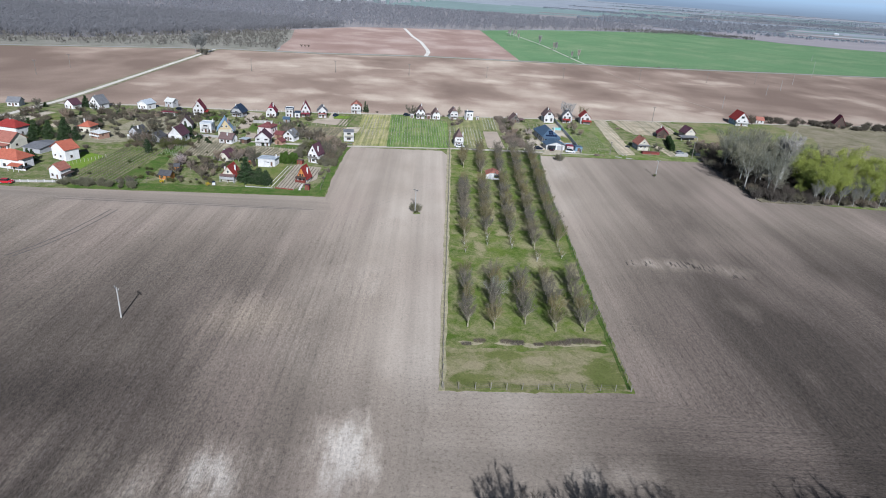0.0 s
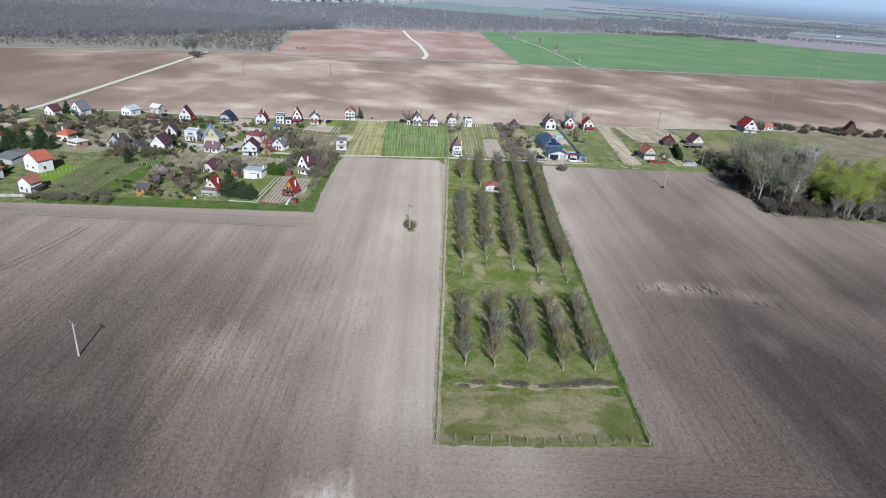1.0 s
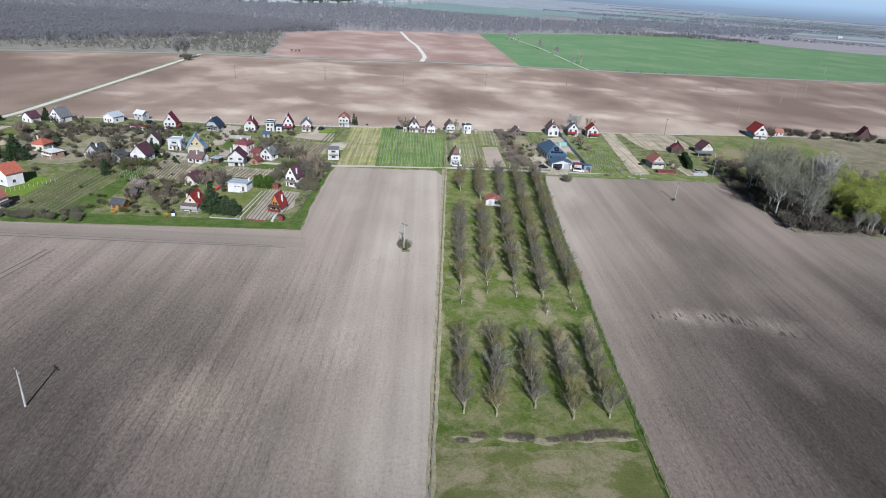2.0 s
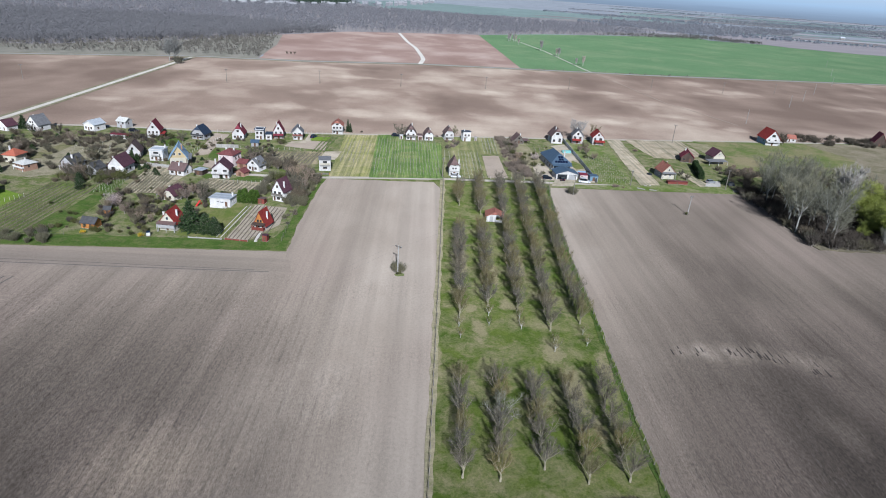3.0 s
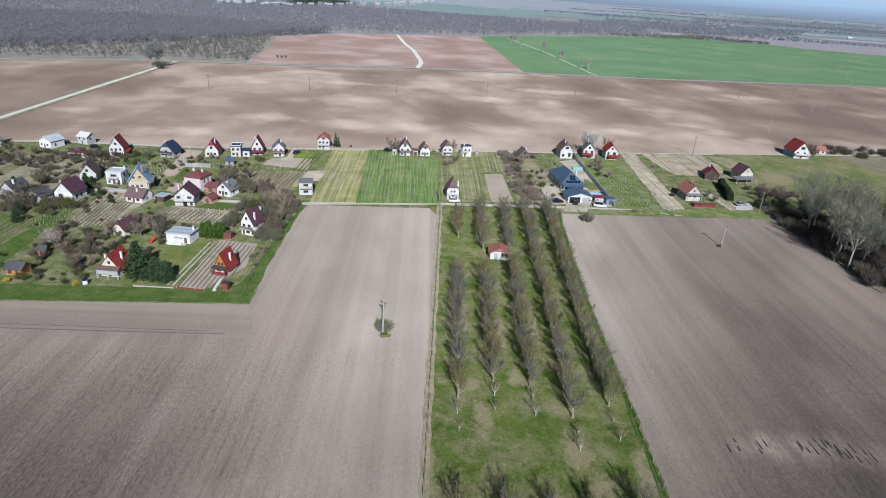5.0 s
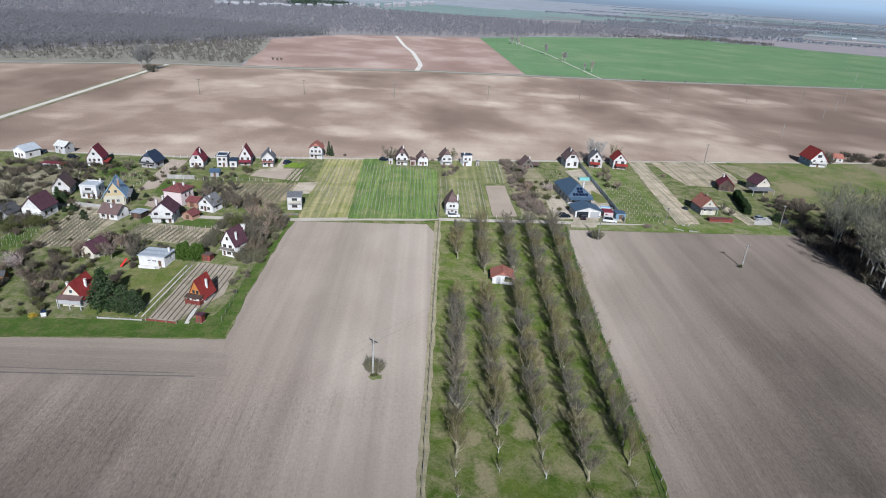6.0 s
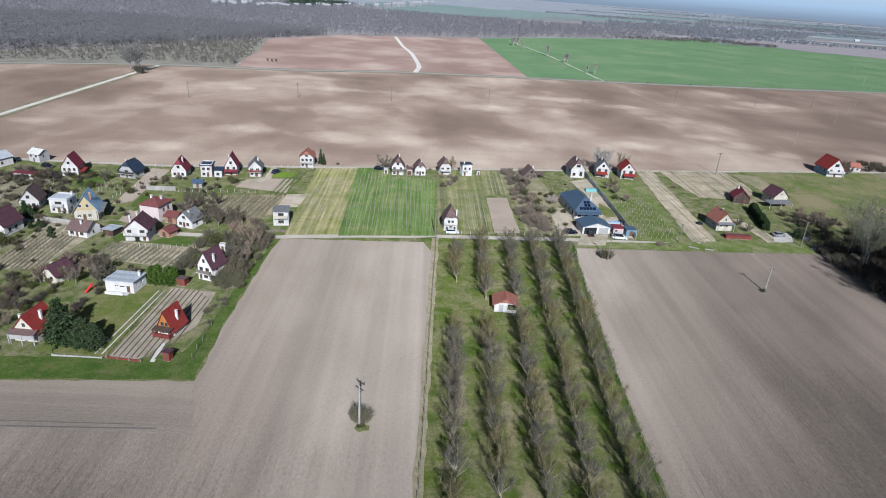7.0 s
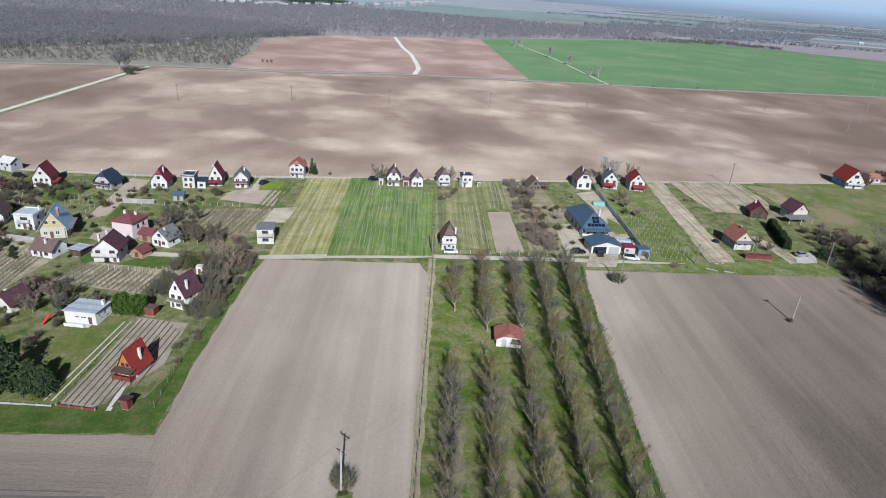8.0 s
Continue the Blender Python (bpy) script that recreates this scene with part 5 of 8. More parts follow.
# ---- houses ----
def panel(s, org, u, nrm, width, height, holes, th=0.3):
    """A wall of real thickness with rectangular openings through it. holes: x, z, width, height."""
    xs = sorted({0.0, width, *[h[0] for h in holes], *[h[0] + h[2] for h in holes]})
    zs = sorted({0.0, height, *[h[1] for h in holes], *[h[1] + h[3] for h in holes]})
    u, nrm, org = Vector(u), Vector(nrm), Vector(org)
    for x0, x1 in zip(xs, xs[1:]):
        for z0, z1 in zip(zs, zs[1:]):
            cx, cz = (x0 + x1) / 2, (z0 + z1) / 2
            if any(h[0] < cx < h[0] + h[2] and h[1] < cz < h[1] + h[3] for h in holes):
                continue
            pts = [org + u * x0 + Vector((0, 0, z0)), org + u * x1 + Vector((0, 0, z0)), org + u * x1 + Vector((0, 0, z1)), org + u * x0 + Vector((0, 0, z1))]
            s.prism(pts, -nrm * th)


def window(parent, org, u, nrm, x, z, w, h, frame_mat, door=False, leaf_mat=None):
    """A window (frame, sill, pane) or a door set into its opening."""
    u, nrm = Vector(u), Vector(nrm)
    org = Vector(org) + u * x + Vector((0, 0, z))
    m = Matrix((u.to_4d(), (-nrm).to_4d(), (0, 0, 1, 0), (0, 0, 0, 1))).transposed()
    m = Matrix(((u.x, -nrm.x, 0, org.x), (u.y, -nrm.y, 0, org.y), (0, 0, 1, org.z), (0, 0, 0, 1)))
    if door:
        d = part("door", Shape().box(0, w, 0.08, 0.15, 0, h), leaf_mat or FRAME_B, parent, at=m)
        part("door_handle", Shape().box(w - 0.2, w - 0.08, 0.03, 0.076, h * 0.47, h * 0.5), STEEL, d)
        return
    f, t = Shape(), 0.09
    for a in ((0, w, 0, t), (0, w, h - t, h), (0, t, t, h - t), (w - t, w, t, h - t)):
        f.box(a[0], a[1], 0.06, 0.16, a[2], a[3])
    if w > 0.9:
        f.box(w / 2 - 0.04, w / 2 + 0.04, 0.064, 0.156, t, h - t)
    win = part("window", f, frame_mat, parent, at=m)
    part("pane", Shape().box(t, w - t, 0.10, 0.12, t, h - t), GLASS, win)
    part("sill", Shape().box(-0.08, w + 0.08, -0.12, 0.058, -0.07, -0.004), frame_mat, win)


def gable_roof(parent, w, d, h, rh, over, mat, axis="y", clip=0.0, th=0.18, kick=0.0):
    """Two pitched slabs with a ridge along the depth ("y") or the front ("x"); clip cuts the gable tips into hips."""
    s = Shape()
    swap = axis == "x"
    a, b = (d, w) if swap else (w, d)

    def P(x, y, z):
        return Vector((y, x, z)) if swap else Vector((x, y, z))
    slope = rh / (a / 2)
    low = h - over * slope
    top = h + rh
    c = clip * rh
    for sgn in (0, 1):
        ex = a + over if sgn else -over
        mx = a / 2
        if clip:
            cy = c * 0.55
            cx = mx + (1 if sgn else -1) * c / slope
            pts = [P(ex, -over, low), P(cx, -over, top - c), P(mx, cy - over, top), P(mx, b + over - cy, top), P(cx, b + over, top - c), P(ex, b + over, low)]
        else:
            pts = [P(ex, -over, low), P(mx, -over, top), P(mx, b + over, top), P(ex, b + over, low)]
        s.prism(pts, (0, 0, th))
    if clip:
        k = c / slope
        for y0, y1 in ((-over, c * 0.55 - over), (b + over, b + over - c * 0.55)):
            s.prism([P(a / 2 - k, y0, top - c), P(a / 2 + k, y0, top - c), P(a / 2, y1, top)], (0, 0, th))
    roof = part("roof", s, mat, parent)
    r = Shape()
    y0, y1 = (c * 0.55 - over, b + over - c * 0.55) if clip else (-over, b + over)
    r.tube(P(a / 2, y0, top + th), P(a / 2, y1, top + th), 0.12, 0.12, 6)
    part("ridge_cap", r, mat, roof)
    return roof


def hip_roof(parent, w, d, h, rh, over, mat, th=0.18):
    s = Shape()
    k = min(w, d) / 2 + over
    z0, z1 = h, h + rh
    A, B, C, D = (-over, -over, z0), (w + over, -over, z0), (w + over, d + over, z0), (-over, d + over, z0)
    if w >= d:
        E, F = (-over + k, d / 2, z1), (w + over - k, d / 2, z1)
        faces = [(A, B, F, E), (B, C, F), (C, D, E, F), (D, A, E)]
    else:
        E, F = (w / 2, -over + k, z1), (w / 2, d + over - k, z1)
        faces = [(A, B, E), (B, C, F, E), (C, D, F), (D, A, E, F)]
    for f in faces:
        s.prism(f, (0, 0, th))
    roof = part("roof", s, mat, parent)
    part("ridge_cap", Shape().tube(Vector(E) + Vector((0, 0, th)), Vector(F) + Vector((0, 0, th + 0.001)), 0.11, 0.11, 6), mat, roof)
    return roof


def chimney(parent, x, y, z0, z1, mat=None, size=0.55):
    c = part("chimney", Shape().box(x - size / 2, x + size / 2, y - size / 2, y + size / 2, z0, z1), mat or WHITE, parent)
    part("chimney_cap", Shape().box(x - size / 2 - 0.08, x + size / 2 + 0.08, y - size / 2 - 0.08, y + size / 2 + 0.08, z1 + 0.002, z1 + 0.12), CONCRETE, c)


def house(label, fl, fr, depth, h, roof, rh, wall, cover, wins=(), door=None, sides=(), chim=(), over=0.45, frame_mat=None, gable=None, attic=(), clip=0.0, name="house", category="house", door_mat=None, side_wall=None, group="cottages", size=0.82):
    """A house on the front line fl-fr, its local x along the front, y into the depth."""
    frame_mat = frame_mat or FRAME_B
    w = math.hypot(fr[0] - fl[0], fr[1] - fl[1])
    e = thing(name, label, category, pose(fl[0], fl[1], 0.08, 0, 0, math.degrees(math.atan2(fr[1] - fl[1], fr[0] - fl[0]))) @ pose(w / 2 * (1 - size), 0, 0) @ Matrix.Scale(size, 4), group)
    X, Y = Vector((1, 0, 0)), Vector((0, 1, 0))
    front = [tuple(q) for q in wins]
    if door:
        front.append((door[0], 0.12, door[1], door[2]))
    # openings of one wall never overlap
    sw = [q for q in sides if q[0] + q[2] < depth - 0.6]
    mirror = [(depth - 0.6 - q[0] - q[2], *q[1:]) for q in sw]
    for org, u, nrm, wide, holes, mat in (((0, 0, 0), X, -Y, w, front, wall), ((0, depth, 0), X, Y, w, [], wall), ((w, 0.3, 0), Y, X, depth - 0.6, sw, side_wall or wall), ((0, depth - 0.3, 0), -Y, -X, depth - 0.6, mirror, side_wall or wall)):
        s = Shape()
        panel(s, org, u, nrm, wide, h, holes)
        part("wall", s.welded(), mat, e)
    part("plinth", Shape().box(-0.04, w + 0.04, -0.04, depth + 0.04, -0.3, 0.1), CONCRETE, e)
    part("floor_slab", Shape().box(0.3, w - 0.3, 0.3, depth - 0.3, 0.102, 0.16), CONCRETE, e)
    for q in wins:
        window(e, (0, 0, 0), X, -Y, *q, frame_mat)
    if door:
        window(e, (0, 0, 0), X, -Y, door[0], 0.12, door[1], door[2], frame_mat, True, door_mat)
    for q in sw:
        window(e, (w, 0.3, 0), Y, X, *q, frame_mat)
    for q in mirror:
        window(e, (0, depth - 0.3, 0), -Y, -X, *q, frame_mat)
    top = h + rh
    if roof in ("gy", "gx"):
        k = rh * clip
        if roof == "gy":
            for y0, th in ((0.02, 0.26), (depth - 0.02, -0.26)):
                c = k / (rh / (w / 2))
                pts = [(0, y0, h), (w, y0, h), (w / 2 + c, y0, top - k), (w / 2 - c, y0, top - k)] if clip else [(0, y0, h), (w, y0, h), (w / 2, y0, top)]
                part("gable", Shape().prism(pts, (0, th, 0)), gable or wall, e)
        else:
            for x0, th in ((0.02, 0.26), (w - 0.02, -0.26)):
                c = k / (rh / (depth / 2))
                pts = [(x0, 0, h), (x0, depth, h), (x0, depth / 2 + c, top - k), (x0, depth / 2 - c, top - k)] if clip else [(x0, 0, h), (x0, depth, h), (x0, depth / 2, top)]
                part("gable", Shape().prism(pts, (th, 0, 0)), gable or wall, e)
        gable_roof(e, w, depth, h, rh, over, cover, roof[1], clip)
        for x, z, ww, hh in attic:
            win = part("window", Shape().box(x, x + ww, -0.07, 0.017, z, z + hh), frame_mat, e)
            part("pane", Shape().box(x + 0.08, x + ww - 0.08, -0.085, -0.072, z + 0.08, z + hh - 0.08), GLASS, win)
    elif roof == "hip":
        hip_roof(e, w, depth, h, rh, over, cover)
    elif roof == "flat":
        part("roof", Shape().box(-over, w + over, -over, depth + over, h + 0.002, h + 0.2), cover, e)
        if rh:
            p = Shape()
            for a in ((0, w, 0, 0.2), (0, w, depth - 0.2, depth), (0, 0.2, 0.2, depth - 0.2), (w - 0.2, w, 0.2, depth - 0.2)):
                p.box(*a, h + 0.203, h + 0.2 + rh)
            part("parapet", p, wall, e)
    elif roof == "shed":
        part("roof", Shape().prism([(-over, -over, h + rh), (w + over, -over, h + rh), (w + over, depth + over, h + 0.05), (-over, depth + over, h + 0.05)], (0, 0, 0.18)), cover, e)
        part("gable", Shape().prism([(0, 0, h), (0, 0, h + rh - 0.05), (0, depth, h)], (0.25, 0, 0)), wall, e)
        part("gable", Shape().prism([(w, 0, h), (w, 0, h + rh - 0.05), (w, depth, h)], (-0.25, 0, 0)), wall, e)
        part("gable", Shape().box(0.25, w - 0.25, 0, 0.25, h, h + rh - 0.1), wall, e)
    for c in chim:
        chimney(e, c[0] * w, c[1] * depth, h - 0.3, c[2], c[3] if len(c) > 3 else None)
    return e


def balcony(e, x0, x1, z, out, rail, deck=None, posts=True, at_y=0.0, solid=True):
    """A balcony slab with railing, and posts beneath."""
    part("balcony_slab", Shape().box(x0, x1, at_y - out, at_y - 0.044, z - 0.18, z), deck or CONCRETE, e)
    r = Shape()
    if solid:
        n = max(3, int((x1 - x0) / 0.14))
        for i in range(n):
            xx = x0 + (x1 - x0) * i / n
            r.box(xx, xx + (x1 - x0) / n * 0.82, at_y - out, at_y - out + 0.04, z + 0.1, z + 0.95)
        r.box(x0, x1, at_y - out - 0.03, at_y - out + 0.07, z + 0.952, z + 1.02)
        for xx in (x0, x1 - 0.04):
            r.box(xx, xx + 0.04, at_y - out + 0.07, at_y - 0.05, z + 0.1, z + 0.95)
    part("railing", r, rail, e)
    if posts:
        for xx in (x0 + 0.1, x1 - 0.25):
            part("post", Shape().box(xx, xx + 0.16, at_y - out + 0.05, at_y - out + 0.21, -0.2, z - 0.183), rail, e)


def porch(e, x0, x1, y0, y1, z0, z1, cover, posts=WOOD_DARK):
    """A lean-to roof on posts: z1 at the wall (y1), z0 at the outer edge (y0)."""
    part("porch_roof", Shape().prism([(x0, y0, z0), (x1, y0, z0), (x1, y1, z1), (x0, y1, z1)], (0, 0, 0.12)), cover, e)
    for xx in (x0 + 0.15, (x0 + x1) / 2, x1 - 0.3):
        part("post", Shape().box(xx, xx + 0.15, y0 + 0.1, y0 + 0.25, -0.2, z0 - 0.004), posts, e)


# front of the settlement
e = house("steep red-roofed cottage with varnished wooden gable and red veranda", (-47.9, 221.8), (-43.4, 220.8), 6.2, 2.5, "gy", 5.0, WHITE, R_RED, [(0.6, 0.9, 1.6, 1.1)], (3.1, 0.9, 2.05), [(2.0, 1.0, 1.0, 1.0)], [(0.85, 0.55, 6.6)], 0.55, FRAME_B, WOOD_ORANGE, [(1.2, 3.1, 0.9, 1.1), (2.4, 3.1, 0.9, 1.1)], door_mat=WOOD_RED, size=0.76)
balcony(e, -0.1, 4.7, 0.55, 1.9, WOOD_RED, WOOD_RED)
porch(e, -0.4, 5.0, -2.2, -0.05, 2.55, 2.9, WOOD_DARK, WOOD_RED)
e = house("white flat-roofed bungalow with pale sheet roof and tall chimney", (-67.2, 239.4), (-59.2, 238.7), 6.6, 3.1, "shed", 0.4, WHITE, R_LGREY, [(2.6, 1.7, 1.1, 0.55), (4.0, 1.7, 1.5, 0.55)], (6.0, 0.95, 2.1), [(1.2, 1.5, 0.7, 0.7), (3.4, 1.1, 1.0, 1.2)], [(0.92, 0.7, 4.7)], 0.3, FRAME_W, size=0.85)
part("terrace_wall", Shape().box(0.6, 5.6, -1.7, -1.45, -0.2, 0.85), WHITE, e)
part("terrace", Shape().box(0.6, 6.8, -1.44, -0.05, -0.2, 0.32), CONCRETE, e)
e = house("tall white cottage with steep purple-brown roof and white chimney", (-48.6, 248.4), (-43.6, 246.6), 6.6, 4.9, "gy", 4.6, WHITE, R_PURPLE, [(0.6, 3.2, 1.3, 1.2), (2.8, 3.2, 1.3, 1.2), (2.0, 0.9, 1.6, 1.0)], (0.5, 0.9, 2.1), [(1.6, 3.2, 1.0, 1.1), (3.6, 0.9, 1.0, 1.1)], [(0.86, 0.3, 8.6)], 0.5, FRAME_B, None, [(2.0, 6.0, 0.8, 1.2)], size=0.8)
balcony(e, 0.0, 4.9, 2.7, 1.1, WOOD_GREY, None, False)
e = house("red-roofed cottage with pale green-white gable over a grey veranda", (-74.6, 217.0), (-68.4, 216.6), 7.6, 3.2, "gy", 4.0, CREAM, R_RED, [(0.8, 1.9, 1.2, 1.0), (3.6, 1.9, 1.4, 1.0)], (2.4, 0.9, 2.1), [(2.5, 1.2, 1.0, 1.1)], [(0.18, 0.25, 6.6), (0.82, 0.5, 7.0)], 0.5, FRAME_W, None, [(2.6, 4.2, 1.0, 1.2)], size=0.8)
balcony(e, 0.0, 6.2, 1.7, 1.7, GREYWALL, CONCRETE)
porch(e, -0.4, 6.6, -2.0, -0.05, 3.05, 3.6, R_BROWN, GREYWALL)
e = house("small cream cottage with a faded purple roof among fruit trees", (-83.6, 243.0), (-78.8, 241.6), 6.5, 2.7, "gy", 2.6, CREAM, R_PURPLE, [(2.6, 1.0, 1.1, 1.0)], (0.6, 0.9, 2.0), [], [(0.4, 0.3, 5.6)], 0.6, clip=0.35)
porch(e, -3.0, 0.2, -0.6, 2.4, 2.0, 2.3, R_GREY, WOOD_GREY)
e = house("white two-storey cottage with brown-purple roof and balcony", (-75.8, 269.0), (-69.0, 269.6), 7.0, 4.2, "gy", 3.0, WHITE, R_PURPLE, [(0.7, 2.5, 1.3, 1.2), (4.4, 2.5, 1.5, 1.2), (2.8, 0.8, 1.4, 0.9)], (5.2, 0.9, 2.0), [(2.0, 2.4, 1.2, 1.1)], [(0.15, 0.4, 7.4), (0.35, 0.75, 7.8)], 0.6, size=0.9)
balcony(e, 0.0, 6.8, 2.2, 1.2, WHITE, None, False)
e = house("pink two-storey house with low red roof", (-78.6, 285.6), (-72.0, 284.2), 7.5, 5.2, "hip", 1.9, PINK, R_MAROON, [(1.0, 0.9, 1.0, 1.1)], None, [(2, 3, 1.1, 1.1), (4.5, 3, 1.1, 1.1), (2, 0.9, 1.0, 1.0)], [(0.3, 0.5, 7.6), (0.75, 0.6, 7.4)], 0.45, size=0.92)
e = house("low shed with red sheet roof", (-71.0, 284.2), (-66.6, 283.2), 5.5, 2.6, "gx", 1.2, BRICKISH, R_MAROON, [], (1.2, 1.8, 2.1), name="garden_shed", category="shed", group="sheds")
e = house("white cottage with weathered grey roof", (-66.4, 281.6), (-60.4, 279.8), 6.4, 3.2, "gy", 2.9, WHITE, R_GREY, [(0.8, 1.0, 1.2, 1.1), (3.8, 1.0, 1.2, 1.1)], (2.4, 0.95, 2.1), [(2, 1, 1, 1.1)], [(0.6, 0.3, 6.2)], 0.6, attic=[(2.4, 3.6, 1.1, 1.0)])
e = house("open brick shed with red-brown roof beside a lawn", (-68.4, 273.6), (-64.4, 272.2), 4.2, 2.1, "gy", 1.3, BRICKISH, R_MAROON, [], (1.4, 1.4, 1.9), name="garden_shed", category="shed", group="sheds")
e = house("yellow-gabled house with steep light-blue sheet roof", (-96.0, 281.2), (-89.4, 283.2), 8.0, 3.6, "gy", 5.0, CREAM, R_LBLUE, [(0.8, 1.2, 1.1, 1.1), (3.9, 1.2, 1.1, 1.1)], (2.5, 0.9, 2.1), [(2, 1.2, 1.2, 1.2), (4.6, 1.2, 1.2, 1.2)], [(0.72, 0.25, 8.8, BRICKISH)], 0.7, FRAME_W, YELLOW, [(1.5, 4.6, 1.0, 1.1), (3.6, 4.6, 1.0, 1.1)], size=0.92)
porch(e, 6.3, 8.6, -0.2, 7.8, 3.0, 3.4, R_GREY, WOOD_DARK)
e = house("white two-storey flat-roofed house with loggia", (-106.6, 287.0), (-100.2, 287.2), 7.0, 5.2, "flat", 0.35, WHITE, R_LGREY, [(2.0, 3.2, 2.4, 1.3), (0.8, 0.9, 0.9, 0.9), (4.6, 0.9, 1.0, 1.1)], (2.6, 1.1, 2.1), [(2, 3.2, 1.3, 1.2), (2, 0.9, 1.2, 1.1)], [(0.95, 0.7, 7.0)], 0.25)
balcony(e, 1.2, 5.2, 2.8, 1.0, WHITE, None, False)
e = house("low white cottage with brown-grey saddle roof", (-92.6, 270.6), (-85.4, 269.2), 6.8, 2.7, "gx", 2.5, WHITE, R_BROWN, [(0.8, 1.0, 1.4, 1.0), (4.6, 1.0, 1.4, 1.0)], (3.0, 0.95, 2.05), [(2.5, 1.0, 1.0, 1.0)], [(0.55, 0.3, 5.6)], 0.5, size=0.8)
e = house("dark lean-to shed with grey sheet roof", (-83.4, 272.0), (-79.6, 271.2), 4.5, 2.2, "shed", 0.3, WOOD_DARK, R_LGREY, [], (1.0, 1.4, 1.9), name="garden_shed", category="shed", group="sheds")
e = house("white gabled cottage with dark brown roof", (-116.4, 288.2), (-110.2, 289.8), 8.0, 3.6, "gy", 4.0, WHITE, R_BROWN, [(0.9, 1.1, 1.2, 1.2), (4.0, 1.1, 1.2, 1.2)], (2.5, 0.95, 2.1), [(2, 1.1, 1.3, 1.2), (4.8, 1.1, 1.3, 1.2)], [], 0.6, attic=[(2.5, 4.2, 1.1, 1.2)])
e = house("white house with steep dark purple roof", (-113.6, 267.6), (-106.4, 267.0), 9.0, 4.0, "gy", 4.0, WHITE, R_PURPLE, [(1.6, 2.0, 1.6, 1.3)], None, [(1.6, 1.2, 1.3, 1.3), (4.6, 1.2, 1.3, 1.3)], [(0.2, 0.3, 7.4)], 0.5)
e = house("dark weathered cottage with grey walls and an outside stair", (-131.4, 269.6), (-125.4, 267.6), 7.0, 3.6, "gy", 2.8, GREYWALL, R_DGREY, [(0.8, 2.0, 1.2, 1.1), (3.8, 2.0, 1.3, 1.1)], (2.4, 0.95, 2.0), [(2, 1.2, 1.1, 1.1)], [(0.7, 0.3, 7.0)], 0.5)
balcony(e, 0.2, 6.0, 1.5, 1.6, WHITE, CONCRETE)
e = house("grey shed-like cottage with dull roof", (-121.6, 266.4), (-115.4, 264.8), 6.0, 2.7, "gy", 2.2, GREYWALL, R_DGREY, [(0.8, 1.0, 1.1, 1.0)], (3.4, 1.0, 2.0), [], [], 0.5)
e = house("small orange-brown garden hut with dark roof", (-96.4, 215.2), (-91.4, 214.6), 4.0, 2.3, "gx", 1.4, WOOD_ORANGE, R_DGREY, [(0.6, 0.9, 1.2, 0.9)], (3.0, 0.9, 1.9), name="garden_hut", category="hut", group="sheds")
e = house("small orange timber garden hut with dark roof", (-95.2, 226.6), (-92.8, 226.9), 2.4, 2.0, "gx", 0.9, WOOD_ORANGE, R_DGREY, [], (0.7, 0.8, 1.7), name="garden_hut", category="hut", over=0.3, group="sheds")
e = house("red garden privy with purple felt roof", (-42.7, 212.2), (-41.1, 211.9), 1.7, 2.2, "shed", 0.3, WOOD_RED, R_PURPLE, [], (0.4, 0.75, 1.75), name="garden_hut", category="hut", over=0.3, group="sheds")
e = house("red wooden tool shed at the end of a vegetable bed", (-52.6, 244.0), (-49.6, 243.6), 2.6, 2.0, "shed", 0.3, WOOD_RED, R_BROWN, [], (1.0, 0.9, 1.7), name="garden_hut", category="hut", over=0.25, group="sheds")

e = house("small white garden hut in a thicket", (-48.4, 265.2), (-46.6, 265.4), 1.8, 2.3, "flat", 0.1, WHITE, R_WHITE, [], (0.5, 0.8, 1.8), name="garden_hut", category="hut", over=0.12, group="sheds")

# far row behind the gardens
e = house("white house with steep dark red roof", (-122.6, 322.4), (-115.8, 323.6), 8.5, 4.4, "gy", 5.0, WHITE, R_DRED, [(0.8, 2.6, 1.0, 1.2), (2.9, 2.6, 1.0, 1.2), (4.9, 2.6, 1.0, 1.2), (1.2, 0.8, 1.0, 0.9)], None, [(2, 2.4, 1.1, 1.2)], [(0.3, 0.35, 8.6)], 0.5, attic=[(2.8, 5.6, 1.1, 1.2)], size=0.78)
porch(e, 6.9, 9.4, 0.2, 6.0, 2.2, 2.6, R_RED, WOOD_RED)
e = house("brownish two-storey cottage with bright white sheet roof", (-143.4, 338.4), (-136.8, 336.4), 6.5, 4.6, "gx", 1.9, GREYWALL, R_WHITE, [(0.8, 2.8, 1.2, 1.1), (4.2, 2.8, 1.2, 1.1)], (2.6, 1.0, 2.1), [(2, 2.6, 1.1, 1.1)], [(0.12, 0.5, 7.2)], 0.6, size=0.7)
e = house("blue-grey cottage with dark navy roof", (-103.4, 325.2), (-96.4, 323.8), 7.0, 3.8, "gy", 3.8, GREYWALL, R_NAVY, [(0.9, 1.0, 1.2, 1.1), (4.4, 1.0, 1.2, 1.1), (2.6, 2.5, 1.6, 1.1)], (2.9, 0.95, 2.1), [(2, 1, 1.2, 1.1)], [(0.25, 0.4, 7.8)], 0.8, clip=0.5, size=0.8)
balcony(e, 0.0, 7.0, 2.3, 1.5, STEEL)
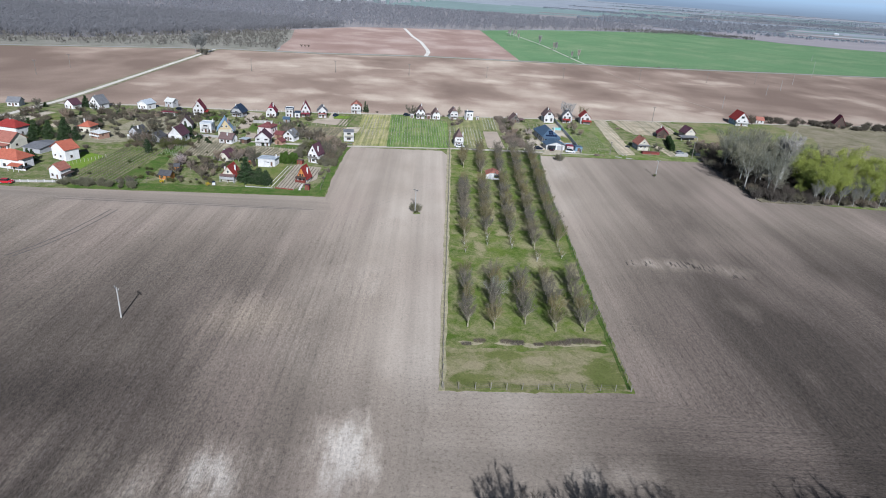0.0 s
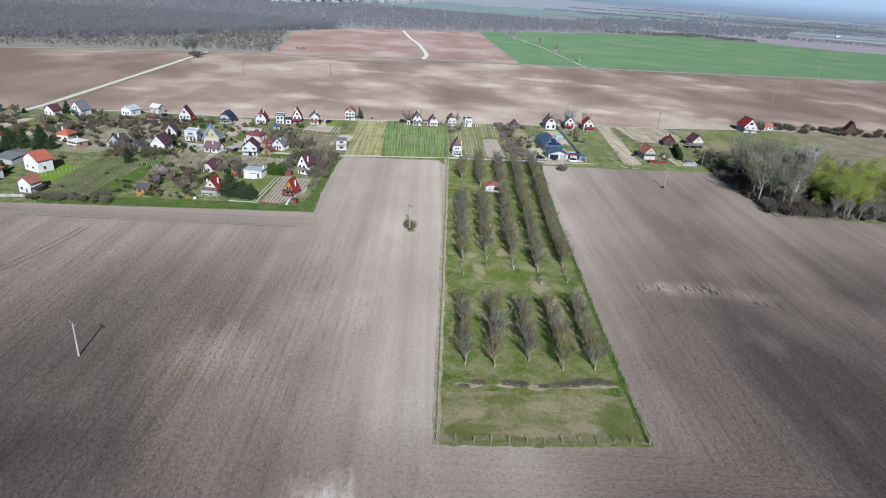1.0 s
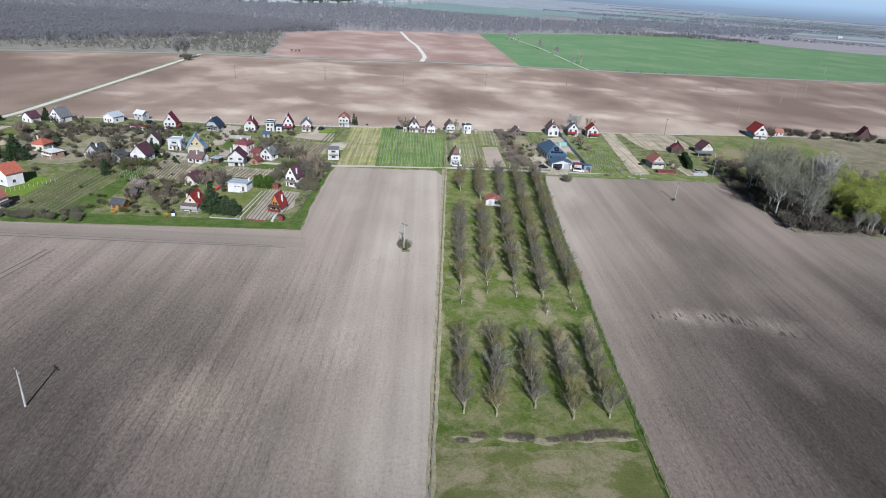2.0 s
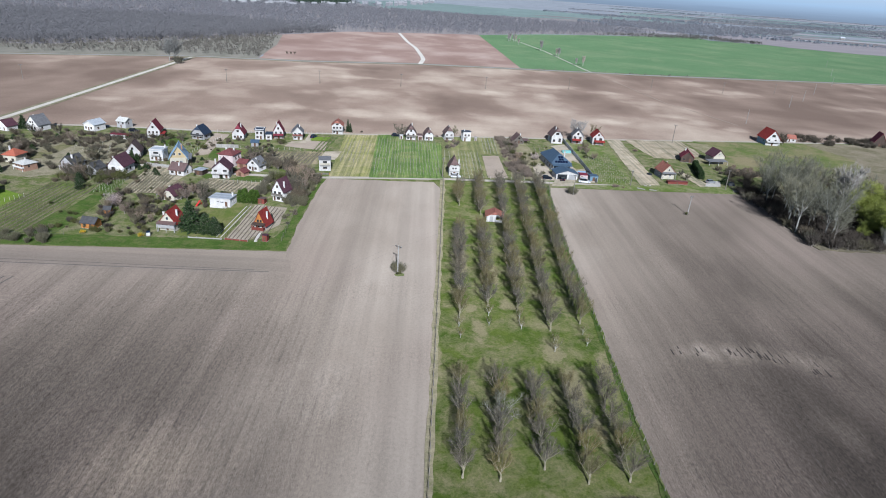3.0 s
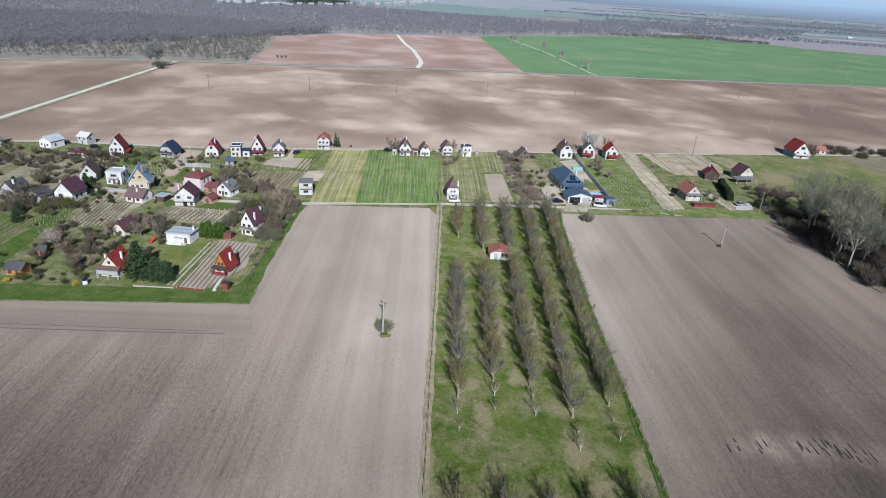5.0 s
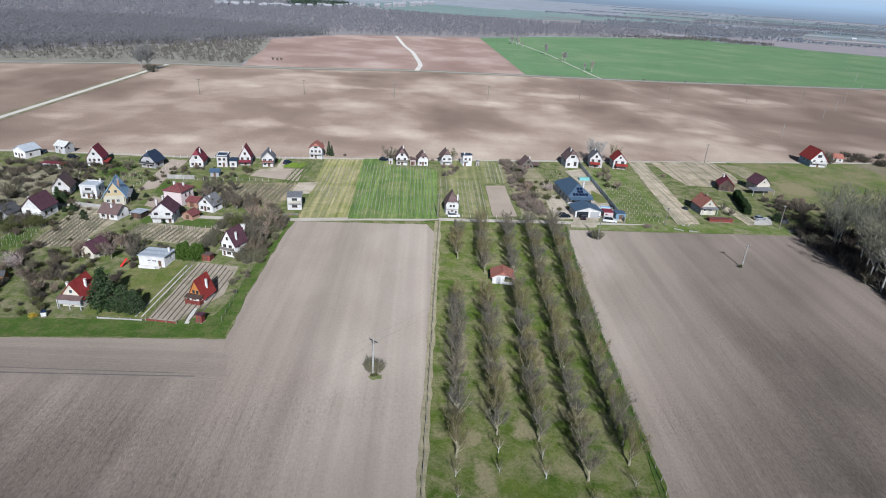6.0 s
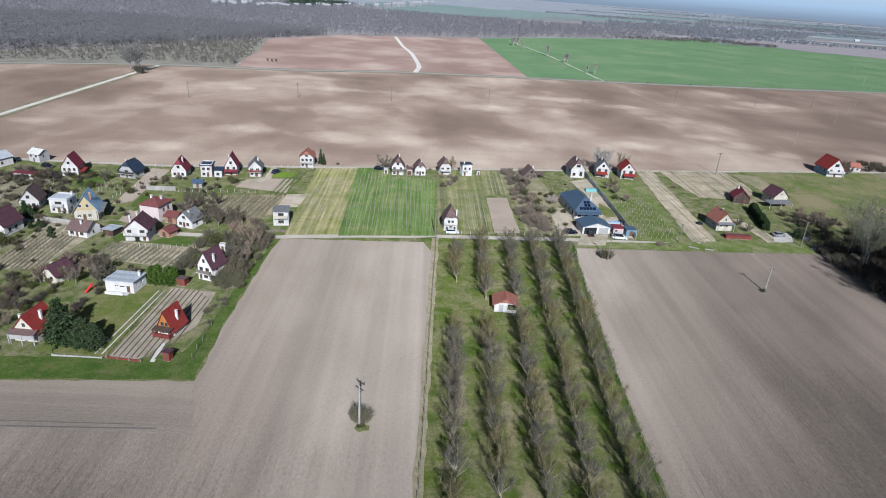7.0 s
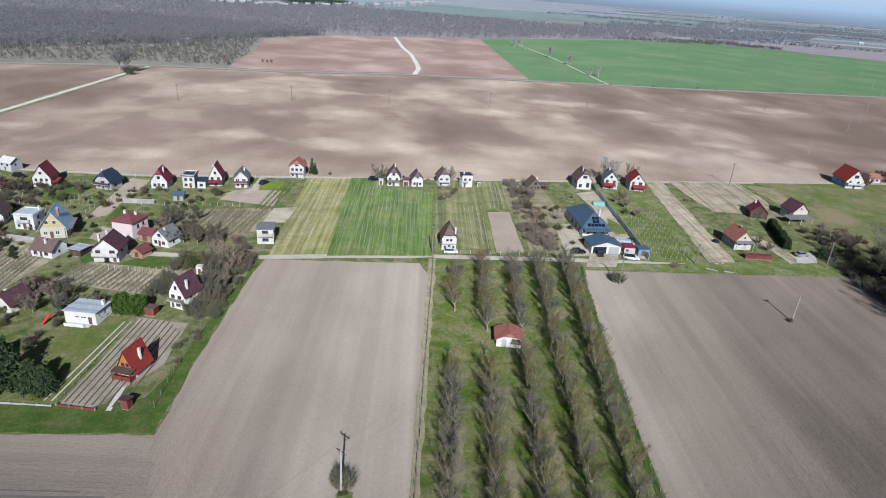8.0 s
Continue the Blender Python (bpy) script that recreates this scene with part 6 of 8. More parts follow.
e = house("white cottage with dark red clipped-gable roof", (-86.0, 328.2), (-80.0, 328.8), 7.5, 3.4, "gy", 4.4, WHITE, R_DRED, [(0.8, 1.0, 1.1, 1.1), (4.0, 1.0, 1.1, 1.1)], (2.4, 1.0, 2.1), [(2, 1, 1.1, 1.1)], [(0.7, 0.4, 8.2)], 0.5, attic=[(2.4, 4.0, 1.2, 1.2)], clip=0.45, size=0.86)
e = house("white cottage with navy flat roof and upper room", (-76.2, 330.6), (-71.4, 331.2), 6.5, 5.4, "flat", 0.3, WHITE, R_NAVY, [(0.7, 3.3, 1.2, 1.1), (2.8, 3.3, 1.2, 1.1), (0.7, 0.9, 1.2, 1.1)], (2.6, 1.0, 2.1), [(2, 3.2, 1.1, 1.1)], [], 0.5)
e = house("low white annexe with navy flat roof", (-71.3, 331.2), (-68.0, 331.6), 5.5, 3.2, "flat", 0.0, WHITE, R_NAVY, [(0.9, 1.0, 1.3, 1.1)], None, [], [], 0.4, name="annexe", category="annexe")
e = house("white gabled cottage with red roof and red terrace", (-68.4, 334.6), (-63.4, 335.4), 7.2, 4.2, "gy", 4.6, WHITE, R_DRED, [(0.7, 2.6, 1.1, 1.2), (3.2, 2.6, 1.1, 1.2)], (2.0, 1.0, 2.1), [(2, 1, 1.1, 1.1)], [(0.3, 0.4, 8.4)], 0.45, attic=[(2.0, 5.0, 1.0, 1.2)], size=0.86)
porch(e, -0.2, 5.2, -2.6, -0.05, 2.1, 2.5, R_DRED, WOOD_RED)
e = house("grey-roofed cottage with red wooden front and balcony", (-59.6, 334.0), (-54.0, 335.0), 7.5, 4.6, "gy", 3.0, WHITE, R_GREY, [(0.6, 2.8, 1.6, 1.3), (3.2, 2.8, 1.6, 1.3), (0.8, 0.7, 1.2, 1.2)], (2.8, 1.2, 2.1), [(2, 2.6, 1.1, 1.1)], [(0.7, 0.6, 7.8)], 0.7, FRAME_W)
balcony(e, 0.0, 5.6, 2.5, 1.3, WOOD_RED, None)
e = house("white two-storey house with orange-brown hipped roof", (-43.6, 350.0), (-37.2, 350.4), 7.5, 5.6, "gy", 2.6, WHITE, R_BRICK, [(0.7, 3.4, 1.1, 1.2), (2.6, 3.4, 1.1, 1.2), (4.6, 3.4, 1.1, 1.2), (0.8, 1.0, 1.0, 1.0)], (2.6, 1.0, 2.1), [(2, 3.2, 1.1, 1.1)], [], 0.6, clip=0.5, attic=[(2.4, 5.7, 1.6, 0.7)])
balcony(e, 0.0, 6.4, 2.7, 1.3, WHITE)
e = house("white two-storey cube house with dark flat roof", (-38.8, 286.2), (-33.8, 287.0), 6.0, 5.0, "flat", 0.0, WHITE, R_GREY, [(1.6, 3.3, 1.9, 1.3), (1.6, 1.0, 1.9, 1.0)], None, [(1.6, 3.3, 1.2, 1.2), (1.6, 1.0, 1.0, 1.0)], [], 0.3, size=0.9)
balcony(e, 0.3, 4.7, 2.9, 1.0, CREAM, None, False)
e = house("white cottage with brown half-hipped roof and timber balcony", (-6.8, 347.4), (-0.6, 347.8), 7.5, 4.6, "gy", 4.6, WHITE, R_BROWN, [(0.8, 2.8, 1.2, 1.3), (4.1, 2.8, 1.2, 1.3), (0.8, 0.6, 1.2, 1.1)], (2.7, 1.0, 2.1), [(2, 2.6, 1.1, 1.1)], [(0.6, 0.6, 10.0)], 0.6, clip=0.5, attic=[(2.5, 5.3, 1.2, 1.2)], size=0.78)
balcony(e, 0.0, 6.2, 2.5, 1.3, WOOD_GREY)
e = house("white cottage with arched gable and brown roof", (2.6, 348.2), (8.0, 349.0), 7.0, 3.8, "gy", 3.6, WHITE, R_BROWN, [(0.8, 1.0, 1.1, 1.2), (3.6, 1.0, 1.1, 1.2)], (2.2, 1.0, 2.2), [(2, 1, 1.1, 1.1)], [(0.62, 0.35, 7.4)], 0.5, clip=0.6, attic=[(2.2, 4.3, 1.0, 1.1)], size=0.78)
e = house("small white box-shaped shed", (-9.4, 347.8), (-7.4, 348.0), 2.4, 2.4, "flat", 0.0, WHITE, R_WHITE, [], (0.5, 0.9, 1.9), name="garden_shed", category="shed", over=0.1, group="sheds")
e = house("pink-white garage with flat roof between two cottages", (-0.4, 348.0), (2.4, 348.2), 5.0, 2.9, "flat", 0.0, PINK, R_BROWN, [], (0.4, 1.9, 2.1), name="garage", category="garage", over=0.1, group="sheds")
e = house("white cottage with brown roof and dark balcony", (12.8, 351.0), (18.2, 352.0), 6.5, 4.4, "gy", 3.6, WHITE, R_BROWN, [(0.6, 2.6, 1.3, 1.2), (3.4, 2.6, 1.3, 1.2)], (0.7, 1.0, 2.1), [(2, 2.4, 1.0, 1.1)], [(0.5, 0.4, 8.4)], 0.5, clip=0.6, size=0.82)
balcony(e, 0.0, 5.2, 2.3, 1.6, WHITE, None)
e = house("white two-storey cube house with dark pent roof", (21.8, 351.2), (27.0, 352.2), 6.5, 6.0, "shed", 0.7, WHITE, R_NAVY, [(3.4, 3.6, 1.0, 1.2), (0.8, 3.6, 1.3, 1.3)], (0.8, 1.0, 2.1), [(2, 3.4, 1.1, 1.1)], [(0.2, 0.3, 7.8)], 0.35, size=0.74)
balcony(e, 0.2, 2.8, 2.9, 1.0, WHITE, None, False)
e = house("tiny white privy with grey roof", (28.4, 353.4), (29.8, 353.6), 1.6, 2.2, "shed", 0.2, WHITE, R_GREY, [], (0.4, 0.7, 1.7), name="garden_hut", category="hut", over=0.15, group="sheds")
e = house("narrow tall white cottage with steep dark half-hipped roof", (13.4, 289.6), (18.7, 290.0), 6.6, 5.0, "gy", 4.9, WHITE, R_BROWN, [(1.5, 3.4, 0.9, 1.1), (2.9, 3.4, 0.9, 1.1), (0.8, 1.0, 0.8, 0.8), (3.9, 1.0, 0.8, 0.8)], (2.2, 0.95, 2.0), [(2, 3.2, 0.9, 1.1)], [(0.93, 0.3, 8.4)], 0.55, clip=0.8, attic=[(1.9, 5.6, 1.5, 1.1)], size=0.8)
balcony(e, 0.2, 5.1, 2.8, 0.8, WHITE, None, False)
e = house("dark low cottage with steep brown roof and a lean-to", (47.8, 352.6), (54.0, 353.7), 6.0, 2.2, "gy", 3.6, WOOD_GREY, R_BROWN, [(0.8, 0.9, 1.2, 1.0), (4.4, 0.9, 1.2, 1.0)], (2.8, 1.0, 2.0), [], [(0.75, 0.5, 5.8)], 0.5, attic=[(2.6, 2.9, 1.4, 1.2)])
porch(e, 6.2, 10.6, 0.6, 5.6, 1.7, 2.2, R_BROWN, WOOD_DARK)
e = house("white cottage with dark brown steep roof and brick gable", (68.4, 358.4), (74.4, 358.8), 8.0, 4.2, "gy", 3.8, WHITE, R_BROWN, [(0.8, 1.0, 1.3, 1.3), (3.9, 1.0, 1.3, 1.9)], None, [(2, 2, 1.1, 1.1)], [(0.4, 0.3, 8.6)], 0.5, clip=0.4, attic=[(2.1, 4.8, 1.8, 1.1)], size=0.95)
e = house("white cottage with grey roof and red awning", (79.8, 361.8), (85.8, 361.0), 8.0, 4.4, "gy", 3.4, WHITE, R_GREY, [(0.8, 2.8, 1.2, 1.2), (3.8, 2.8, 1.2, 1.2)], (2.4, 1.0, 2.1), [(2, 2.4, 1.1, 1.1)], [(0.4, 0.6, 8.2)], 0.5, attic=[(2.4, 4.9, 1.1, 1.2)], size=0.92)
porch(e, 0.0, 5.0, -2.6, -0.05, 2.1, 2.6, R_RED, WOOD_RED)
e = house("white gabled cottage with red roof and red awning", (90.4, 361.2), (96.6, 360.8), 8.0, 4.4, "gy", 3.2, WHITE, R_RED, [(0.8, 2.8, 1.0, 1.2), (3.6, 2.4, 1.6, 1.6)], (1.0, 1.0, 2.1), [(2, 2.4, 1.1, 1.1)], [], 0.5, attic=[(2.6, 5.2, 0.9, 1.0)], size=0.92)
porch(e, 0.8, 6.8, -2.6, -0.05, 2.0, 2.6, R_RED, WOOD_RED)

# blue-roofed house with its garage
e = house("long white house with blue sheet hip roof and solar panels", (59.2, 307.6), (68.4, 308.6), 19.0, 3.2, "hip", 3.6, WHITE, R_BLUE, [(1.0, 0.9, 1.5, 1.3), (6.0, 0.9, 1.8, 1.3)], (4.0, 1.1, 2.1), [(2, 0.9, 1.4, 1.3), (6, 0.9, 1.4, 1.3), (10, 0.9, 1.4, 1.3)], [(0.92, 0.45, 7.0)], 0.5, FRAME_B, size=0.94)
porch(e, 0.0, 9.4, -2.6, -0.5, 2.6, 3.05, R_BLUE, WHITE)
# panels lie on the front hip slope
slope = math.atan2(3.6, 5.1)
for i in range(9):
    row, col = divmod(i, 5) if i < 5 else (1 + (i - 5) // 2, (i - 5) % 2 + 1.6)
    x, y = 1.6 + col * 1.25, 0.3 + row * 1.15
    part("solar_panel", Shape().box(0, 1.1, 0, 1.2, 0.02, 0.07), SOLAR, e, at=pose(x, y - 0.5, 3.2 + (y) * math.tan(slope) + 0.24, math.degrees(slope), 0, 0))
e = house("open white garage with blue-grey saddle roof", (58.8, 293.6), (68.6, 294.6), 7.0, 2.7, "gy", 1.5, WHITE, R_BLUE, [], None, [], [], 0.5, name="garage", category="garage", group="sheds", size=0.94)
# dark panel on the front wall stands in for the bay's shade
part("garage_opening", Shape().box(0.6, 5.0, -0.06, -0.03, 0.1, 2.4), TARP, e, "dark panel painting the shade of an open bay")
part("garage_door", Shape().box(5.8, 9.2, -0.07, -0.03, 0.1, 2.4), GREYWALL, e)
e = house("pinkish-white flat-roofed shed beside a garage", (69.0, 294.4), (73.0, 294.4), 4.5, 2.7, "flat", 0.0, PINK, R_DRED, [], (0.6, 1.0, 2.0), name="garden_shed", category="shed", over=0.12, group="sheds")
e = house("blue sheet-metal shed at the track", (73.1, 293.6), (77.4, 294.2), 4.0, 2.6, "flat", 0.0, BLUEWALL, R_BLUE, [], (1.4, 1.4, 2.0), name="garden_shed", category="shed", over=0.08, group="sheds")

# east of the panel fence
# grey side walls stand in for shade on the cottage's side
e = house("cream cottage with brick-red roof, side shade painted grey", (107.0, 303.6), (113.8, 304.2), 8.5, 3.6, "gy", 3.6, CREAM, R_BRICK, [(1.4, 1.6, 1.2, 1.1), (3.8, 1.6, 1.2, 1.1)], None, [(2, 1.5, 1.1, 1.1), (5, 1.5, 1.1, 1.1)], [(0.5, 0.45, 8.0, BRICKISH)], 0.4, FRAME_W, None, [(3.0, 4.3, 0.9, 1.1)], side_wall=GREYWALL, size=0.86)
porch(e, -0.2, 7.0, -1.6, -0.05, 3.1, 3.6, R_GREY, GREYWALL)
e = house("low garden shed with long dark red roof", (107.0, 296.4), (117.4, 296.6), 2.6, 1.2, "shed", 0.4, WOOD_RED, R_MAROON, [], (4.6, 0.9, 1.35), name="garden_shed", category="shed", over=0.3, group="sheds")
e = house("small dark-walled cottage with dark red roof", (128.0, 336.2), (134.4, 334.6), 7.0, 2.9, "gy", 3.0, WOOD_DARK, R_DRED, [(1.0, 1.0, 1.2, 1.1)], (4.2, 1.0, 2.0), [(2, 1, 1, 1)], [(0.35, 0.8, 6.6)], 0.5, size=0.9)
e = house("cream gabled house with dark purple-grey roof", (143.2, 335.6), (150.6, 336.8), 8.5, 4.6, "gy", 3.6, CREAM, R_PURPLE, [(1.4, 2.2, 1.0, 0.5), (4.4, 2.2, 1.0, 0.5)], None, [(2, 2, 1.2, 1.2)], [], 0.5, FRAME_W, attic=[(3.2, 5.3, 0.9, 0.9)], size=0.8)
porch(e, -5.5, 7.0, -5.2, -0.1, 2.6, 3.0, R_GREY, WHITE)
# blue side walls put the shade of a white wall into the colour
e = house("large white house with bright red roof, side shade painted blue", (194.6, 385.2), (203.6, 385.0), 12.0, 4.6, "gy", 5.2, WHITE, R_RED, [(1.4, 2.8, 1.3, 1.2), (5.6, 2.8, 1.3, 1.2)], (3.9, 1.2, 2.1), [(2, 2.4, 1.2, 1.2), (6, 2.4, 1.2, 1.2)], [], 0.6, attic=[(3.4, 5.6, 2.2, 1.6)], side_wall=BLUEWALL, size=0.86)
balcony(e, 0.2, 8.8, 2.4, 1.6, WHITE)
e = house("small hut with brick-orange roof", (214.6, 398.6), (220.4, 397.6), 6.0, 2.6, "gx", 2.0, WHITE, R_BRICK, [(3.6, 1.0, 1.1, 1.0)], (1.0, 0.9, 2.0), [], [], 0.4)
e = house("dark house with steep purple-red roof", (268.5, 401.5), (276.0, 399.0), 9.0, 3.0, "gy", 6.4, WOOD_DARK, R_DRED, [(1.2, 1.0, 1.2, 1.1), (5.0, 1.0, 1.2, 1.1)], (3.2, 1.0, 2.1), [], [], 0.5)

# west end of the settlement
e = house("white house with bright red hipped roof", (-186.0, 263.0), (-172.0, 259.8), 9.0, 5.2, "hip", 3.4, WHITE, R_RED, [(2, 1.2, 1.5, 1.4), (6, 1.2, 1.5, 1.4), (10, 1.2, 1.5, 1.4)], None, [(3, 1.2, 1.4, 1.3)], [(0.5, 0.5, 9.2)], 0.6, size=0.75)
e = house("cream house with orange tiled roof and terrace", (-176.0, 244.5), (-163.5, 241.0), 10.0, 4.2, "gx", 3.6, CREAM, R_BRICK, [(1.5, 1.2, 1.4, 1.3), (5, 1.2, 1.4, 1.3), (9, 1.2, 1.4, 1.3)], None, [(3, 1.2, 1.3, 1.2)], [], 0.6, size=0.78)
porch(e, 7.0, 13.0, -3.4, -0.1, 2.3, 2.9, R_BRICK, CREAM)
e = house("white gabled house with fresh orange roof", (-144.8, 233.8), (-136.2, 229.4), 6.8, 5.6, "gy", 3.0, WHITE, R_ORANGE, [(1.5, 1.6, 1.2, 0.8), (5.4, 1.6, 1.2, 0.8)], None, [(2, 1.4, 1.2, 1.2), (5.4, 1.4, 1.2, 1.2)], [(0.35, 0.8, 8.4)], 0.6)
e = house("white cottage with orange-red roof and veranda", (-132.6, 209.8), (-126.4, 208.4), 6.5, 4.8, "gy", 2.6, WHITE, R_BRICK, [(1.0, 1.4, 1.2, 1.2)], (3.6, 1.0, 2.1), [(2, 1.2, 1.1, 1.1)], [], 0.5, size=0.72)
porch(e, 6.3, 9.0, 0.0, 6.5, 2.4, 2.8, WOOD_DARK, WOOD_DARK)
e = house("large villa with broad orange tiled roof", (-160.0, 219.4), (-145.0, 216.0), 8.5, 4.6, "hip", 3.4, WHITE, R_ORANGE, [(2, 1.0, 1.6, 1.4), (7, 1.0, 1.6, 1.4), (17, 1.0, 1.6, 1.4)], (12, 1.2, 2.2), [(3, 1.0, 1.4, 1.3)], [(0.45, 0.5, 9.0)], 0.7, size=0.8)
porch(e, 12.0, 18.0, -3.0, -0.1, 2.5, 3.2, R_ORANGE, WHITE)
e = house("low grey shed roof behind the villa", (-160.0, 240.0), (-150.5, 237.5), 15.0, 2.4, "gx", 0.9, GREYWALL, R_GREY, [], None, [], [], 0.4, name="barn", category="barn", group="sheds")
e = house("brown-timbered white cottage with pale sheet roof", (-147.4, 267.0), (-139.4, 263.0), 8.0, 4.4, "hip", 1.8, BRICKISH, R_WHITE, [(0.8, 2.6, 1.4, 1.2), (3.2, 2.6, 1.4, 1.2), (5.8, 2.6, 1.4, 1.2)], (1.0, 1.1, 2.1), [(2, 2.4, 1.2, 1.2)], [(0.5, 0.5, 7.4)], 0.7, size=0.6)
balcony(e, 0.0, 8.8, 2.3, 1.4, WHITE)
e = house("cottage with orange-red roof among conifers", (-155.6, 274.4), (-149.4, 273.6), 7.0, 3.4, "hip", 2.4, CREAM, R_ORANGE, [(0.9, 1.0, 1.2, 1.1), (4.0, 1.0, 1.2, 1.1)], None, [], [(0.2, 0.5, 6.8)], 0.5)
e = house("white gabled house with tall grey slate roof", (-176.6, 324.0), (-168.2, 321.4), 9.0, 4.0, "gy", 5.2, WHITE, R_GREY, [(1.4, 1.4, 1.2, 1.3), (5.4, 1.4, 1.2, 1.3)], (3.6, 1.0, 2.1), [(2, 1.4, 1.2, 1.2)], [(0.2, 0.5, 9.0)], 0.5, attic=[(2.8, 4.8, 1.0, 1.2), (4.6, 4.8, 1.0, 1.2)], size=0.72)
e = house("low cottage with purple-grey roof", (-187.4, 321.0), (-180.6, 318.8), 7.0, 3.0, "gy", 3.2, WHITE, R_PURPLE, [(0.9, 1.0, 1.2, 1.1)], (4.4, 1.0, 2.0), [], [], 0.5, size=0.75)
e = house("small garden house with grey roof beside the road", (-214.0, 317.0), (-207.0, 317.6), 6.5, 3.0, "gx", 2.2, WHITE, R_GREY, [(0.9, 1.0, 1.2, 1.1), (4.6, 1.0, 1.2, 1.1)], (2.9, 1.0, 2.0), [], [], 0.5)
e = house("plain white cottage with pale grey roof", (-153.8, 329.4), (-147.0, 327.0), 8.0, 3.8, "gy", 2.0, WHITE, R_LGREY, [(0.9, 1.2, 1.1, 1.2), (4.6, 1.2, 1.1, 1.2)], (2.8, 1.0, 2.1), [(2, 1.2, 1.1, 1.1)], [], 0.5)
e = house("low shed with red sheet roof in the allotments", (-137.0, 318.0), (-127.0, 317.0), 4.0, 1.9, "shed", 0.4, WHITE, R_DRED, [], (6.0, 1.2, 1.7), name="garden_shed", category="shed", group="sheds")
e = house("small grey shed with blue sheet roof", (-74.4, 317.4), (-70.6, 317.9), 4.0, 2.4, "gx", 0.9, GREYWALL, R_BLUE, [], (1.4, 1.0, 1.9), name="garden_shed", category="shed", group="sheds")

# orchard hut
def orchard_hut(x, y, rz):
    """A white room and an open corner under one tiled saddle roof, its gable to the south."""
    e = thing("orchard_hut", "white hut with brick-orange roof and open porch in the orchard", "hut", pose(x, y, 0.08, 0, 0, rz))
    w, d, h, rh = 5.4, 4.6, 2.2, 1.25
    room = 3.2
    X, Y = Vector((1, 0, 0)), Vector((0, 1, 0))
    for org, u, nrm, wide, holes in (((0, 0, 0), X, -Y, room, [(1.1, 0.1, 1.1, 1.9)]), ((0, d, 0), X, Y, w, []), ((room, 0.25, 0), Y, X, d - 0.5, [(1.2, 1.0, 0.9, 0.8)]), ((0, d - 0.25, 0), -Y, -X, d - 0.5, [])):
        s = Shape()
        panel(s, org, u, nrm, wide, h, holes, 0.25)
        part("wall", s.welded(), WHITE, e)
    part("floor_slab", Shape().box(-0.1, w + 0.1, -0.5, d + 0.1, -0.3, 0.1), CONCRETE, e)
    window(e, (0, 0, 0), X, -Y, 1.1, 0.1, 1.1, 1.9, FRAME_W, True, GREYWALL)
    window(e, (room, 0.25, 0), Y, X, 1.2, 1.0, 0.9, 0.8, FRAME_W)
    part("parapet", Shape().box(room + 0.02, w, -0.05, 0.15, 0.1, 0.8), WHITE, e)
    for px, py in ((w - 0.2, 0.0), (w - 0.2, d * 0.5)):
        part("post", Shape().box(px, px + 0.2, py, py + 0.2, 0.1, h - 0.02), WOOD_DARK, e)
    part("gable", Shape().prism([(0, 0.02, h), (w, 0.02, h), (w / 2, 0.02, h + rh)], (0, 0.2, 0)), WHITE, e)
    part("gable", Shape().prism([(0, d - 0.02, h), (w, d - 0.02, h), (w / 2, d - 0.02, h + rh)], (0, -0.2, 0)), WHITE, e)
    gable_roof(e, w, d, h, rh, 0.5, R_BRICK, "y", 0.45)


orchard_hut(25.3, 238.7, -3)
house("white farmstead far across the fields", (1108.0, 1777.0), (1119.0, 1775.6), 6.0, 3.2, "gx", 2.6, WHITE, R_LGREY, [(3, 1.5, 2.0, 1.6), (8, 1.2, 1.6, 1.4)], (6, 1.4, 2.4), size=1.0)

rv = random.Random(77)
hamlet = Shape()
for i in range(70):
    k = rv.random()
    cx, cy = -440 + 440 * k + rv.uniform(-25, 25), 1480 + 950 * k * k + rv.uniform(-60, 90)
    w, d, h, rh = rv.uniform(7, 13), rv.uniform(7, 10), rv.uniform(3, 5), rv.uniform(2.5, 4)
    hamlet.box(cx, cx + w, cy, cy + d, -0.2, h + 4)
    hamlet.prism([(cx - 0.4, cy - 0.5, h + 4), (cx - 0.4, cy + d + 0.5, h + 4), (cx - 0.4, cy + d / 2, h + 4 + rh)], (w + 0.8, 0, 0))
tagged(part("distant_village", hamlet, plain("distant_walls", (0.28, 0.285, 0.31), (0.44, 0.43, 0.44), 0.02, 0.3, 0.95, 0.1, 0, 0, 0, 0.1)), "pale houses of a far village in the haze", "village", kind="stuff")

